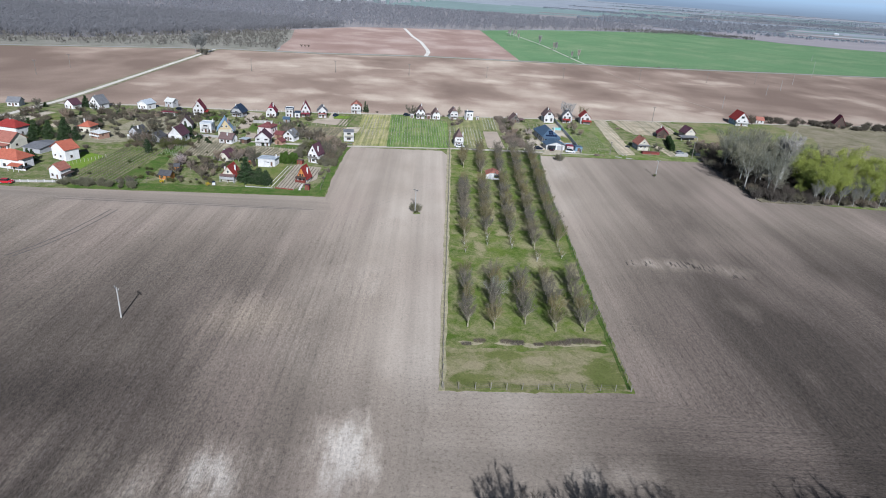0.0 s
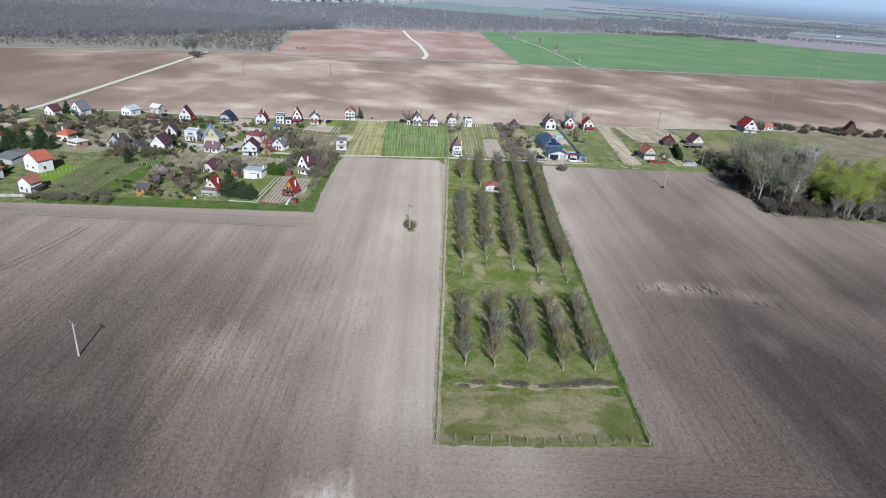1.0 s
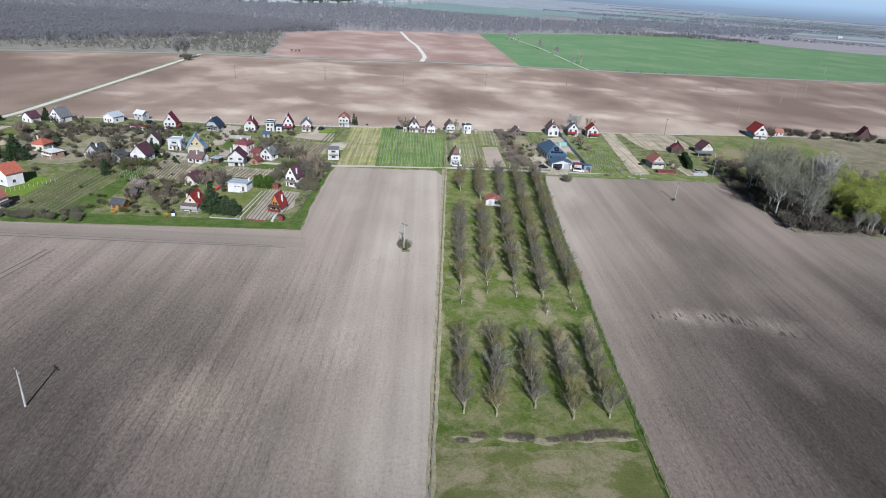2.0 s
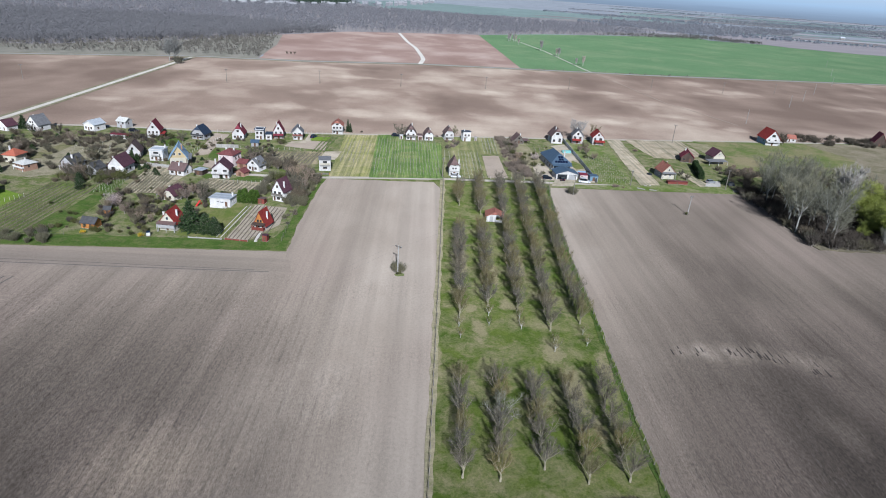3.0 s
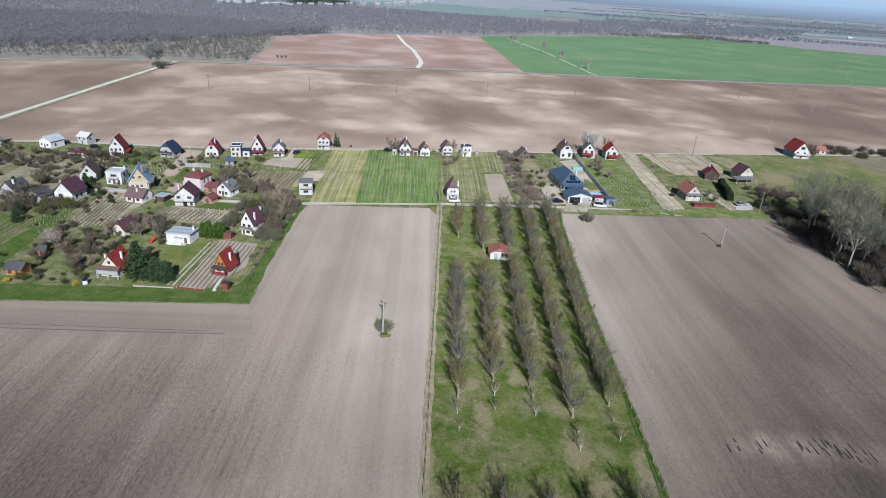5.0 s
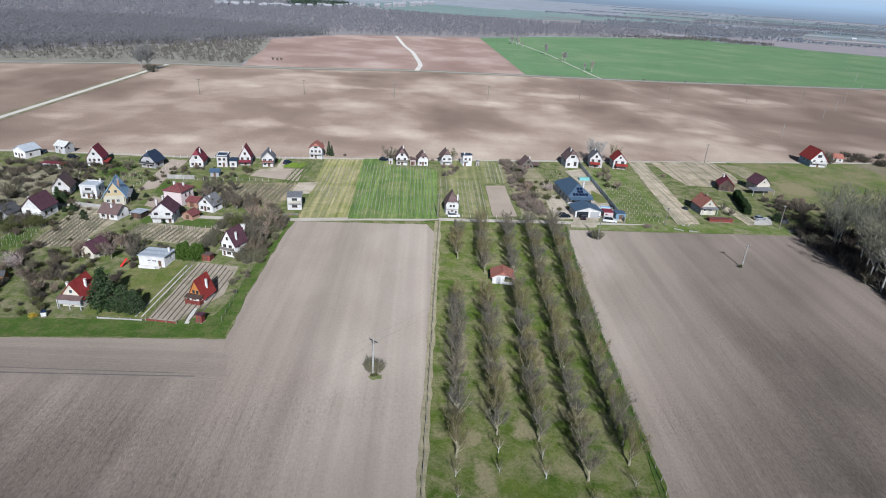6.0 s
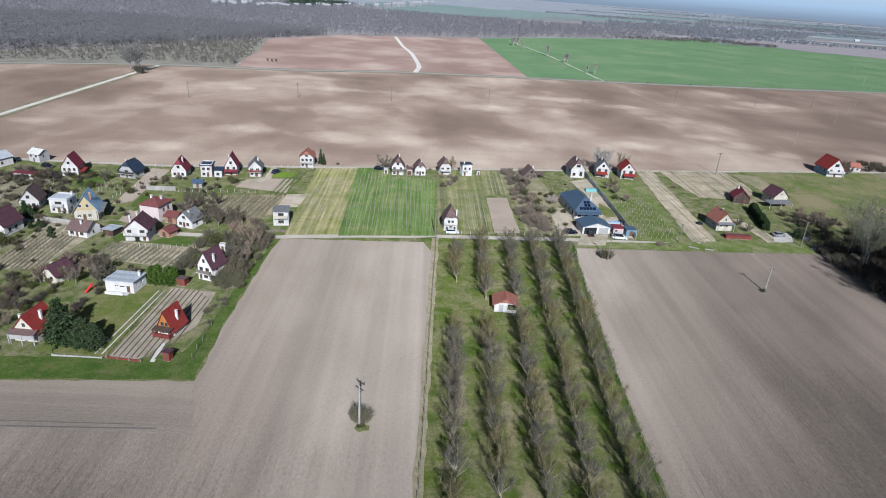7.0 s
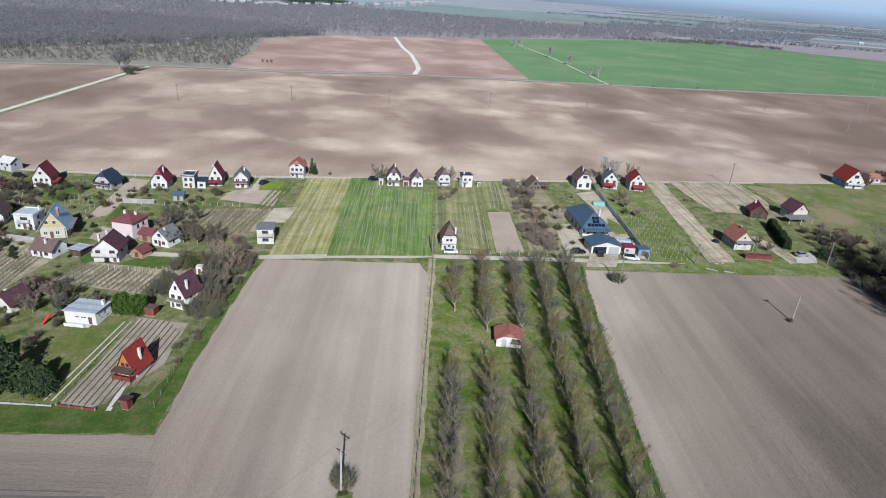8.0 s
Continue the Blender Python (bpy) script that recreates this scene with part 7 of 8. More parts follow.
# ---- vegetation ----
def scatter(label, category, kits, x0, x1, y0, y1, n, lo, hi, seed, group="", skew=0.0, flat=1.0, name=""):
    """Plants strewn over a patch; skew shifts x along y. With a name they become one tangled thicket."""
    rng = random.Random(seed)
    if name:
        s = Shape()
        for _ in range(n):
            y = rng.uniform(y0, y1)
            k = rng.choice(kits)
            m = pose(rng.uniform(x0, x1) + skew * (y - y0), y, 0.1, 0, 0, rng.uniform(0, 360)) @ Matrix.Scale(rng.uniform(lo, hi), 4)
            for me in k[1:3]:
                co = np.empty(len(me.vertices) * 3)
                me.vertices.foreach_get("co", co)
                co = co.reshape(-1, 3) @ np.array(m.to_3x3()).T + np.array(m.translation)
                base = len(s.v)
                s.v += co.tolist()
                s.f += [tuple(base + i for i in p.vertices) for p in me.polygons]
        tagged(part(name, s, kits[0][2].materials[0]), label, category, kind="stuff")
        return
    for _ in range(n):
        y = rng.uniform(y0, y1)
        x = rng.uniform(x0, x1) + skew * (y - y0)
        sc = rng.uniform(lo, hi)
        e = plant(rng.choice(kits), label, category, x, y, sc, rng.uniform(0, 360), group)
        if flat != 1.0:
            e.scale = (sc, sc, sc * flat)


S, G = SHRUB_KITS, GARDEN_KITS
BARE = "bare brown garden shrub with dense twigs"
FRUIT = "bare garden fruit tree with spreading twigs"
scatter(FRUIT, "tree", G, -47, -38, 250, 275, 22, 0.75, 1.15, 1, "thicket by the field")
scatter(BARE, "shrub", [S[0], S[1], S[3], OLIVE_KIT], -44, -38, 246, 277, 22, 0.8, 1.4, 2, "thicket by the field", 0.05)
scatter("low bare shrub in rough verge grass", "shrub", [S[1], S[3], OLIVE_KIT], -40.5, -37.5, 218, 246, 9, 0.35, 0.75, 62, "verge shrubs")
scatter("olive budding shrub in a thicket", "shrub", [GREEN_KIT], -50, -40, 255, 275, 6, 0.9, 1.6, 3, "thicket by the field")
scatter(FRUIT, "tree", G, -70, -60, 290, 304, 8, 0.6, 0.95, 4, "allotment trees")
scatter(BARE, "shrub", [S[0], S[2]], -52, -40.5, 279, 289, 14, 0.7, 1.2, 5, "allotment shrubs")
scatter(FRUIT, "tree", G, -84, -69, 241, 251, 12, 0.7, 1.0, 6, "fruit trees behind the lawn")
scatter(BARE, "shrub", S, -82, -63, 244, 252, 12, 0.7, 1.2, 7, "fruit trees behind the lawn")
scatter(FRUIT, "tree", G, -100, -78, 216, 246, 10, 0.5, 0.8, 8, "allotment trees")
scatter("tangle of bare allotment shrubs", "shrubs", S, -99, -83, 224, 248, 20, 0.5, 1.0, 9, "allotment shrubs", name="thicket")
scatter("pale blossoming garden tree", "tree", [BLOOM_KIT], -98, -90, 228, 238, 2, 0.6, 0.8, 10)
scatter("olive hedge of bare and budding shrubs", "hedge", [OLIVE_KIT], -126, -100, 202.8, 207.5, 44, 0.5, 0.95, 11, name="hedge")
scatter(BARE, "shrub", S, -112, -99, 207, 212, 5, 0.6, 0.9, 12, "hedge along the field")
scatter("olive budding garden bush", "shrub", [GREEN_KIT, GREEN_KIT, S[0]], -125, -104, 252, 266, 14, 0.8, 1.5, 13, "bushes by the cottages")
scatter("dark bramble hedge between allotments", "hedge", [DARK_SHRUB], -138, -118, 316, 323, 26, 0.5, 0.9, 71, name="hedge")
# hedge added only to bring dark contrast to the lawn's edge
scatter("added dark hedge beside a lawn", "hedge", [DARK_SHRUB], -69.5, -67.6, 222, 243, 16, 0.35, 0.6, 72, name="hedge")
scatter("small grey tangle in winter gardens", "shrubs", [S[1], S[0]], -172, -120, 266, 312, 50, 0.35, 0.9, 70, name="thicket")
scatter(FRUIT, "tree", G, -135, -112, 258, 285, 14, 0.7, 1.1, 14, "bushes by the cottages")
scatter("tangle of bare allotment shrubs", "shrubs", S, -165, -112, 296, 325, 62, 0.5, 1.1, 15, "allotment shrubs", name="thicket")
scatter(FRUIT, "tree", G, -150, -105, 300, 330, 10, 0.55, 0.9, 16, "allotment trees")
scatter("green garden bush among allotments", "shrub", [GREEN_KIT], -140, -80, 290, 325, 14, 0.6, 1.1, 17, "allotment shrubs")
scatter("tangle of bare allotment shrubs", "shrubs", S, -92, -62, 312, 328, 16, 0.4, 0.8, 18, "allotment shrubs", name="thicket")
scatter("tangle of bare shrubs between houses", "shrubs", S, -200, -150, 270, 318, 34, 0.8, 1.5, 19, "western hedges", name="thicket")
scatter(FRUIT, "tree", G, -198, -140, 275, 322, 18, 0.7, 1.2, 20, "western hedges")
scatter("tangle of bare shrubs between houses", "shrubs", S, -190, -133, 240, 285, 34, 0.6, 1.2, 21, "western hedges", name="thicket")
scatter("dense thicket of bare brown shrubs", "shrubs", [S[2]], 40, 49, 294, 364, 105, 0.4, 1.0, 22, "thicket behind the bed", 0.0, name="thicket")
scatter(FRUIT, "tree", [G[2], G[1]], 40.5, 48, 296, 345, 9, 0.6, 0.95, 23, "thicket behind the bed")
scatter("olive budding shrub in a garden", "shrub", [GREEN_KIT], 44, 58, 300, 345, 8, 0.7, 1.2, 24, "thicket behind the bed")
scatter("pale blossoming garden tree", "tree", [BLOOM_KIT], 52, 56, 318, 330, 2, 0.45, 0.6, 25)
scatter(FRUIT, "tree", G, 79, 84, 326, 350, 4, 0.6, 0.9, 26)
scatter("reddish bare shrub on rough ground", "shrub", [S[0], S[2]], 136, 156, 297, 326, 34, 0.6, 1.1, 27, "scrub by the wood", 0.2, name="thicket")
scatter("low brown heap of dry weeds", "shrub", [S[2]], 110, 112.6, 350, 354, 4, 0.5, 0.7, 29, "scrub by the wood", 0, 0.6)
scatter("reddish bare shrub beside a grey-roofed house", "shrub", [S[2]], 148, 159, 313, 331, 14, 0.5, 0.9, 68, "scrub by the wood")
scatter(FRUIT, "tree", [G[1], G[2]], 117, 122, 303, 315, 2, 0.6, 0.9, 30)
scatter("long bare hedgerow by the ploughed field", "hedgerow", S, 222, 330, 393, 412, 90, 0.7, 1.4, 31, "hedgerow by the far field", 0.0, name="hedgerow")
scatter(FRUIT, "tree", G, 206, 212, 388, 398, 3, 0.9, 1.3, 32)
scatter("dry weed clump on the verge", "shrub", [S[2]], 80, 86, 286.5, 289, 7, 0.35, 0.5, 33, "", 0, 0.8)
scatter(BARE, "shrub", S, -38, 12, 354, 361, 7, 0.4, 0.7, 34)
scatter(BARE, "shrub", S, 14, 20, 332, 348, 8, 0.5, 0.9, 35)
plant(BUD_KIT, "ochre budding tree behind a cottage", "tree", 17.6, 358, 0.9, 20)
plant(GARDEN_KITS[1], "bare grey tree beside a brown-roofed cottage", "tree", -9, 352, 1.3, 80)
plant(PALE_KIT, "tall pale bare tree behind the cottages", "tree", 84.5, 371, 1.0, 10)
plant(kit("ochre_tree", *bare_tree(140, 9.0, 2.0, 7, 7, 8, 0.55, 0.15, 5, 0.02), BARK, TWIG_OCHRE), "ochre bare tree behind the cottages", "tree", 93.5, 372, 0.95, 50)
plant(PINE_KIT, "tall dark green conifer at the lawn's edge", "tree", -65.4, 218.4, 1.36, 40, "garden conifers")
for x, y, sc in ((-60.2, 216.6, 0.92), (-57.6, 216.2, 0.8)):
    plant(YEW_KIT, "dense dark green conifer at the lawn's edge", "tree", x, y, sc, x * 40, "garden conifers")
for x, y, sc in ((-169, 265, 1.0), (-161.3, 262, 1.15), (-154, 259, 0.95), (-165, 256, 0.9), (-158, 268, 1.2), (-173, 268, 1.0), (-150, 262, 0.8), (-178.5, 326, 0.9), (-111, 283, 0.75), (-108.6, 282, 0.6), (-152, 231, 0.6), (-149, 229, 0.65)):
    plant(PINE_KIT, "dark green conifer between houses", "tree", x, y, sc, x * 31, "garden conifers")
for x, y, sc in ((-114.0, 249.0, 0.55), (-117.0, 255.0, 0.6), (-119.5, 260.5, 0.5)):
    plant(YEW_KIT, "dark green evergreen at the end of a vineyard", "tree", x, y, sc, x * 31, "garden conifers")
for x, y, sc in ((-36.0, 357.5, 0.72), (-34.6, 356.5, 0.55), (-39, 358.5, 0.6)):
    plant(SPRUCE_KIT, "dark spruce behind an orange-roofed house", "tree", x, y, sc, x * 31, "spruces")
plant(THUJA_KIT, "bright green thuja hedge beside a white bungalow", "hedge", -55.4, 244.9, 1.3, -5)
plant(DARK_HEDGE_KIT, "dark evergreen hedge between two gardens", "hedge", 131.0, 325, 0.85, 77, "evergreen hedge")
plant(DARK_HEDGE_KIT, "dark evergreen hedge between two gardens", "hedge", 129.6, 319.5, 0.8, 77, "evergreen hedge")
plant(DARK_HEDGE_KIT, "dark evergreen hedge between two gardens", "hedge", 128.3, 314, 0.85, 77, "evergreen hedge")
plant(DARK_HEDGE_KIT, "dark evergreen hedge between two gardens", "hedge", 127.0, 308.5, 0.8, 77, "evergreen hedge")
for x, y, sc in ((-77.0, 211.0, 0.6), (-93.6, 211.2, 0.5)):
    plant(GOLD_KIT, "yellow blooming forsythia bush", "shrub", x, y, sc, x * 9, "forsythias")
bush = plant(YEW_KIT, "broad dark evergreen bush beside a parking pad", "shrub", 135.0, 301.6, 0.8, 40)
bush.scale = (0.75, 0.75, 0.45)
for x, y, sc in ((-104.6, 274.5, 0.3), (-101.8, 275.4, 0.28), (-103.2, 276.2, 0.34)):
    plant(YEW_KIT, "dense dark evergreen bush beside a white house", "shrub", x, y, sc, x * 13, "evergreen bushes")
for x, y, sc in ((-61.5, 325, 0.9), (-63.6, 326.5, 1.0), (80.6, 332, 0.8), (62.5, 300.5, 0.6)):
    plant(GREEN_KIT, "rounded green garden bush", "shrub", x, y, sc, x * 13, "green bushes")
for x, y, sc in ((-1.6, 196.0, 1.15), (-2.6, 196.3, 1.05), (-2.0, 196.8, 1.25), (-1.5, 195.0, 0.32), (-2.2, 194.8, 0.3), (61.5, 274.6, 1.0), (62.8, 274.4, 1.1), (62.2, 275.2, 1.3), (101.0, 257.2, 0.45)):
    plant(GREEN_KIT if sc < 0.7 else OLIVE_KIT, "bush grown up round a pole in the field", "shrub", x, y, sc, x * 17, "bushes at the poles")

# more growth between the plots
scatter(FRUIT, "tree", [G[0], G[1]], -62, -46, 280, 290, 9, 0.7, 1.0, 41, "allotment trees")
scatter("thicket of bare shrubs in old gardens", "shrubs", S, -70, -58, 288, 303, 22, 0.5, 1.0, 42, name="thicket")
scatter("thicket of olive shrubs by the field", "shrubs", [OLIVE_KIT], -43, -36.6, 243, 277, 46, 0.5, 1.1, 43, name="thicket")
scatter("thicket of brown shrubs behind a vineyard path", "shrubs", [S[1], S[0]], -55.4, -52, 246, 272, 26, 0.5, 1.1, 63, name="thicket")
scatter("olive budding shrub in a thicket", "shrub", [OLIVE_KIT, GREEN_KIT], -54, -46, 268, 275, 9, 0.9, 1.6, 64, "thicket by the field")
scatter("dark bramble tangle below the vineyards", "shrubs", [DARK_SHRUB], -85, -76, 250.5, 256.5, 22, 0.5, 1.0, 65, name="thicket")
scatter("weedy shrubs between allotments", "shrubs", S, -128, -66, 286, 326, 60, 0.25, 0.75, 44, name="thicket")
scatter("weedy shrubs behind gardens", "shrubs", [OLIVE_KIT], -104, -76, 212, 250, 34, 0.3, 0.7, 45, name="thicket")
scatter("dark bramble tangle behind gardens", "shrubs", [DARK_SHRUB], -103, -78, 214, 250, 34, 0.3, 0.75, 66, name="thicket")
scatter("green weeds and low bushes behind gardens", "shrubs", [GREEN_KIT], -104, -77, 212, 250, 30, 0.35, 0.8, 67, name="low_bushes")
scatter("weedy shrubs between houses", "shrubs", S, -128, -98, 255, 290, 40, 0.4, 1.0, 46, name="thicket")
scatter("green weeds and low bushes in gardens", "shrubs", [GREEN_KIT], -128, -62, 212, 328, 46, 0.25, 0.6, 47, name="low_bushes")
scatter("green weeds and low bushes in gardens", "shrubs", [GREEN_KIT], 50, 72, 294, 350, 12, 0.25, 0.6, 48, name="low_bushes")
# undergrowth given dark twigs in place of the wood's shade
scatter("bare undergrowth of the wood", "shrubs", [DARK_SHRUB, S[0]], 136, 175, 231, 290, 120, 0.9, 1.8, 49, name="undergrowth")

# bushes added at random to stand in for dark, shaded spots
scatter("added dark evergreen bush in place of dark garden patches", "shrub", [YEW_KIT], -126, -64, 250, 326, 16, 0.18, 0.4, 51, "evergreen bushes", 0, 0.7)
scatter("added dark evergreen bush in place of dark western patches", "shrub", [YEW_KIT], -200, -132, 250, 322, 16, 0.25, 0.55, 52, "evergreen bushes", 0, 0.8)

# wood at the field's edge
WOOD = [(135, 229), (170, 229.5), (240, 236), (262, 250), (246, 268), (200, 272), (170, 296), (139, 288), (135, 255)]


def inside(x, y, poly):
    hit = False
    for (x0, y0), (x1, y1) in zip(poly, poly[1:] + poly[:1]):
        if (y0 > y) != (y1 > y) and x < (x1 - x0) * (y - y0) / (y1 - y0) + x0:
            hit = not hit
    return hit


sheet("wood_floor", WOOD, 0.15, LITTER, "leaf-strewn floor of a small wood", "forest floor", rough_edge=0.8)
rw = random.Random(21)
LOW_KITS = [kit("bare_tree", *bare_tree(150 + i, 16.0, 4.0, 6, 5, 7, 0.45, 0.22, 5, 0.034, 0.22), BARK, (TWIG_GREY, TWIG)[i % 2]) for i in range(3)]
x = 134.0
while x < 285:
    y = 228.0
    while y < 330:
        px, py = x + rw.uniform(-2, 2), y + rw.uniform(-2, 2)
        if inside(px, py, WOOD) and not (abs(px - 146.0) < 4 and py < 246):
            near = py < 244 or px < 150
            willow = 160 < px < 240 and 233 < py < 262
            if 148.5 < px < 160 and 233 < py < 262:
                pass
            elif willow and rw.random() < 0.6:
                plant(WILLOW_KIT, "willow in fresh yellow-green leaf at the wood's edge", "tree", px, py, rw.uniform(0.85, 1.5), rw.uniform(0, 360), "willows")
            elif near:
                plant(rw.choice(WOOD_KITS), "tall bare grey tree at the edge of the wood", "tree", px, py, rw.uniform(0.85, 1.25) * (0.48 if px > 154 else 1.0), rw.uniform(0, 360), "trees of the wood")
            else:
                plant(rw.choice(LOW_KITS), "tall bare grey tree in the wood", "tree", px, py, rw.uniform(1.0, 1.4) * (0.66 if px > 158 else 1.0), rw.uniform(0, 360), "trees of the wood")
        y += 5.6 if y < 244 else 7.0
    x += 5.6 if x < 150 else 6.6
for px, py, sc in ((159, 243, 0.62), (163, 240, 0.7), (156, 240, 0.4)):
    plant(WILLOW_KIT, "young willow in fresh leaf below a white poplar", "tree", px, py, sc, px * 30, "willows")
plant(WHITE_TREE, "great white poplar with pale limbs", "tree", 156.0, 256, 1.2, 30)
plant(WOOD_KITS[1], "great bare grey tree at the corner of the wood", "tree", 146.5, 242, 1.35, 70)
SLIM_KITS = [kit("slim_tree", *bare_tree(170 + i, 12.0, 4.0, 7, 6, 6, 0.42, 0.15, 5, 0.028, 0.26, 0.35), BARK_PALE, TWIG_ASH) for i in range(2)]
for i in range(26):
    plant(SLIM_KITS[i % 2], "slim bare grey tree before the willows", "tree", 158 + i * 2.9 + rw.uniform(-1, 1), 230.0 + rw.uniform(0, 3) + max(0, i - 16) * 0.5, rw.uniform(0.5, 0.78), i * 67, "slim trees of the wood")
# dark shrubs to the west carry shade in their colour, lighter ones follow
for i in range(34):
    k = i / 33
    px, py = (135.5, 288 - 58 * k / 0.5) if k < 0.5 else (136 + 80 * (k - 0.5) / 0.5, 230.5)
    plant(((DARK_SHRUB, DARK_SHRUB, S[0], S[1]), (S[2], S[0], S[2], S[1]))[i > 20][i % 4], "grey undergrowth shrub at the wood's edge", "shrub", px + rw.uniform(-1, 2.5), py + rw.uniform(-1, 2), rw.uniform(1.0, 1.8), i * 71, "undergrowth")
for i, (px, py, sc) in enumerate([(14.6, 58.0, 0.98), (17.6, 58.8, 1.0), (22.5, 56.0, 0.9), (28.0, 58.6, 1.0), (31.5, 59.0, 1.02), (36.5, 56.8, 0.95), (42.0, 58.0, 0.94), (65.5, 58.5, 0.95), (70.5, 59.0, 0.97), (75.0, 58.0, 0.95)]):
    plant(NEAR_KITS[i % 2], "bare dark tree standing in the near field", "tree", px, py, sc, i * 53, "near trees")


# far woodland: countless bare trees
def woodland(name, label, regions, mat, count, lo, hi, seed, fans=9, wide=0.5):
    rng = random.Random(seed)
    s = Shape()
    for poly, share in regions:
        xs, ys = [p[0] for p in poly], [p[1] for p in poly]
        made = 0
        while made < count * share:
            px, py = rng.uniform(min(xs), max(xs)), rng.uniform(min(ys), max(ys))
            if not inside(px, py, poly):
                continue
            made += 1
            h = rng.uniform(lo, hi)
            cr = h * rng.uniform(0.22, 0.34)
            for i in range(fans):
                a, c = rng.uniform(0, 6.283), rng.uniform(-0.35, 1.0)
                e = math.sqrt(1 - c * c)
                q = rng.uniform(0.72, 1.08)
                x0, y0, z0 = px + cr * e * q * math.cos(a), py + cr * e * q * math.sin(a), h * (0.6 + 0.38 * c * q)
                # a spray of twigs lying along the outside of the crown, tip up
                r, k = wide * rng.uniform(0.6, 1.3), rng.uniform(0.9, 1.7)
                ux, uy = -math.sin(a), math.cos(a)
                vx, vy, vz = -math.cos(a) * c * 0.7, -math.sin(a) * c * 0.7, max(e, 0.25)
                jx, jy = rng.uniform(-0.4, 0.4) * r, rng.uniform(-0.4, 0.4) * r
                n = len(s.v)
                s.v += [(x0 - ux * r, y0 - uy * r, z0 - 0.3 * r), (x0 + ux * r, y0 + uy * r, z0 - 0.3 * r), (x0 + vx * r * k + jx, y0 + vy * r * k + jy, z0 + vz * r * k)]
                s.f.append((n, n + 1, n + 2))
            n = len(s.v)
            s.v += [(px - 0.25, py, -0.3), (px + 0.25, py, -0.3), (px, py, h * 0.8)]
            s.f.append((n, n + 1, n + 2))
    return tagged(part(name, s, mat), label, "woodland", kind="stuff")


FOREST_A = [(-700, 545), (-420, 592), (-340, 618), (-310, 660), (-262, 720), (-215, 790), (-187, 860), (-120, 960), (-340, 1000), (-700, 900)]
FOREST_B = [(-700, 900), (-340, 1000), (-115, 972), (80, 1078), (210, 1195), (470, 1370), (420, 1550), (150, 1620), (-300, 1700), (-1000, 1500)]
# the woods get their haze from pale twig colours
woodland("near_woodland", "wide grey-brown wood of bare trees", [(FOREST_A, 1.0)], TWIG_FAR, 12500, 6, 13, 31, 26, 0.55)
woodland("hazy_woodland", "wood of bare trees tinted grey-mauve with haze", [(FOREST_B, 1.0)], leafy("haze_tinted_twigs", (0.375, 0.362, 0.378), (0.440, 0.425, 0.438), 0.5), 10000, 7, 11, 38, 22, 0.75)
woodland("far_woodland", "distant bare woods", [([(-900, 1500), (-300, 1700), (-110, 1720), (-260, 2050), (-600, 2300), (-1400, 2000)], 0.45), ([(420, 1560), (560, 1425), (900, 1660), (1100, 1950), (480, 1900)], 0.25), ([(900, 2330), (1700, 2000), (2600, 2250), (1700, 2280), (1000, 2480)], 0.3)], leafy("haze_tinted_woods", (0.33, 0.335, 0.37), (0.40, 0.405, 0.44), 0.5), 5200, 8, 13, 32, 16, 1.2)
rh = random.Random(8)
lines = []
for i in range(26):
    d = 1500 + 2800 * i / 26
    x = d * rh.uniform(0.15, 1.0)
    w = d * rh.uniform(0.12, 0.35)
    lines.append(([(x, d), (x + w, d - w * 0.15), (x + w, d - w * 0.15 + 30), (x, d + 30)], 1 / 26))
# hedge colour lightened to blue-grey in place of haze
woodland("far_hedges", "hedges and tree lines between far fields, tinted with haze", lines, leafy("haze_tinted_hedges", (0.40, 0.425, 0.465), (0.45, 0.475, 0.515), 0.5), 5200, 4, 8, 37, 14, 1.4)
woodland("scrub", "pale scrub at the wood's edge", [([(-420, 530), (-357, 560), (-232, 612), (-215, 790), (-262, 720), (-310, 660), (-340, 618), (-420, 592)], 0.5), ([(-232, 625), (-152, 632), (-157, 700), (-182, 850), (-215, 790), (-240, 700)], 0.5)], SCRUB_FAR, 1000, 1.5, 6.0, 33, 30, 0.4)
woodland("field_hedge", "dry hedge at the end of the green field", [([(300, 1245), (560, 1400), (620, 1345), (560, 1325)], 0.7), ([(560, 1325), (640, 1318), (660, 1300), (560, 1308)], 0.3)], SCRUB_FAR, 420, 3, 8, 34, 20, 0.7)
woodland("roadside_bushes", "low bushes along the asphalt road", [([(100, 666), (222, 679), (400, 712), (400, 716), (222, 683), (100, 670)], 1.0)], SCRUB_FAR, 60, 0.8, 2.2, 35, 10, 0.3)
woodland("far_pines", "distant dark green pine stand", [([(-330, 1620), (-230, 1640), (-200, 1820), (-330, 1800)], 1.0)], PINE_FAR, 420, 12, 17, 36, 12, 1.2)
plant(ASH_KIT, "large bare tree at the road junction", "tree", -199, 560, 1.25, 0)
plant(ASH_KIT, "large bare tree at the road junction", "tree", -206, 566, 1.0, 90)
plant(S[1], "dense bush below the roadside tree", "shrub", -196, 557, 2.6, 20)
for px, py, sc in ((113, 984, 1.0), (116, 990, 1.1), (121, 988, 1.0), (124, 985, 0.9), (122, 938, 0.8), (141.4, 868, 1.25), (150.2, 809, 0.9), (152.6, 806, 1.0), (156.4, 726, 0.75), (164, 725.7, 1.0)):
    plant(POPLAR_KIT, "slim pale bare poplar beside the wheat track", "tree", px + 4, py, sc * 1.05, px * 7, "poplars of the wheat field")
for px, py in ((-133, 663), (-129, 662), (-126, 664)):
    plant(G[0], "small bare tree at the corner of the red field", "tree", px, py, 0.55, px, "corner trees")


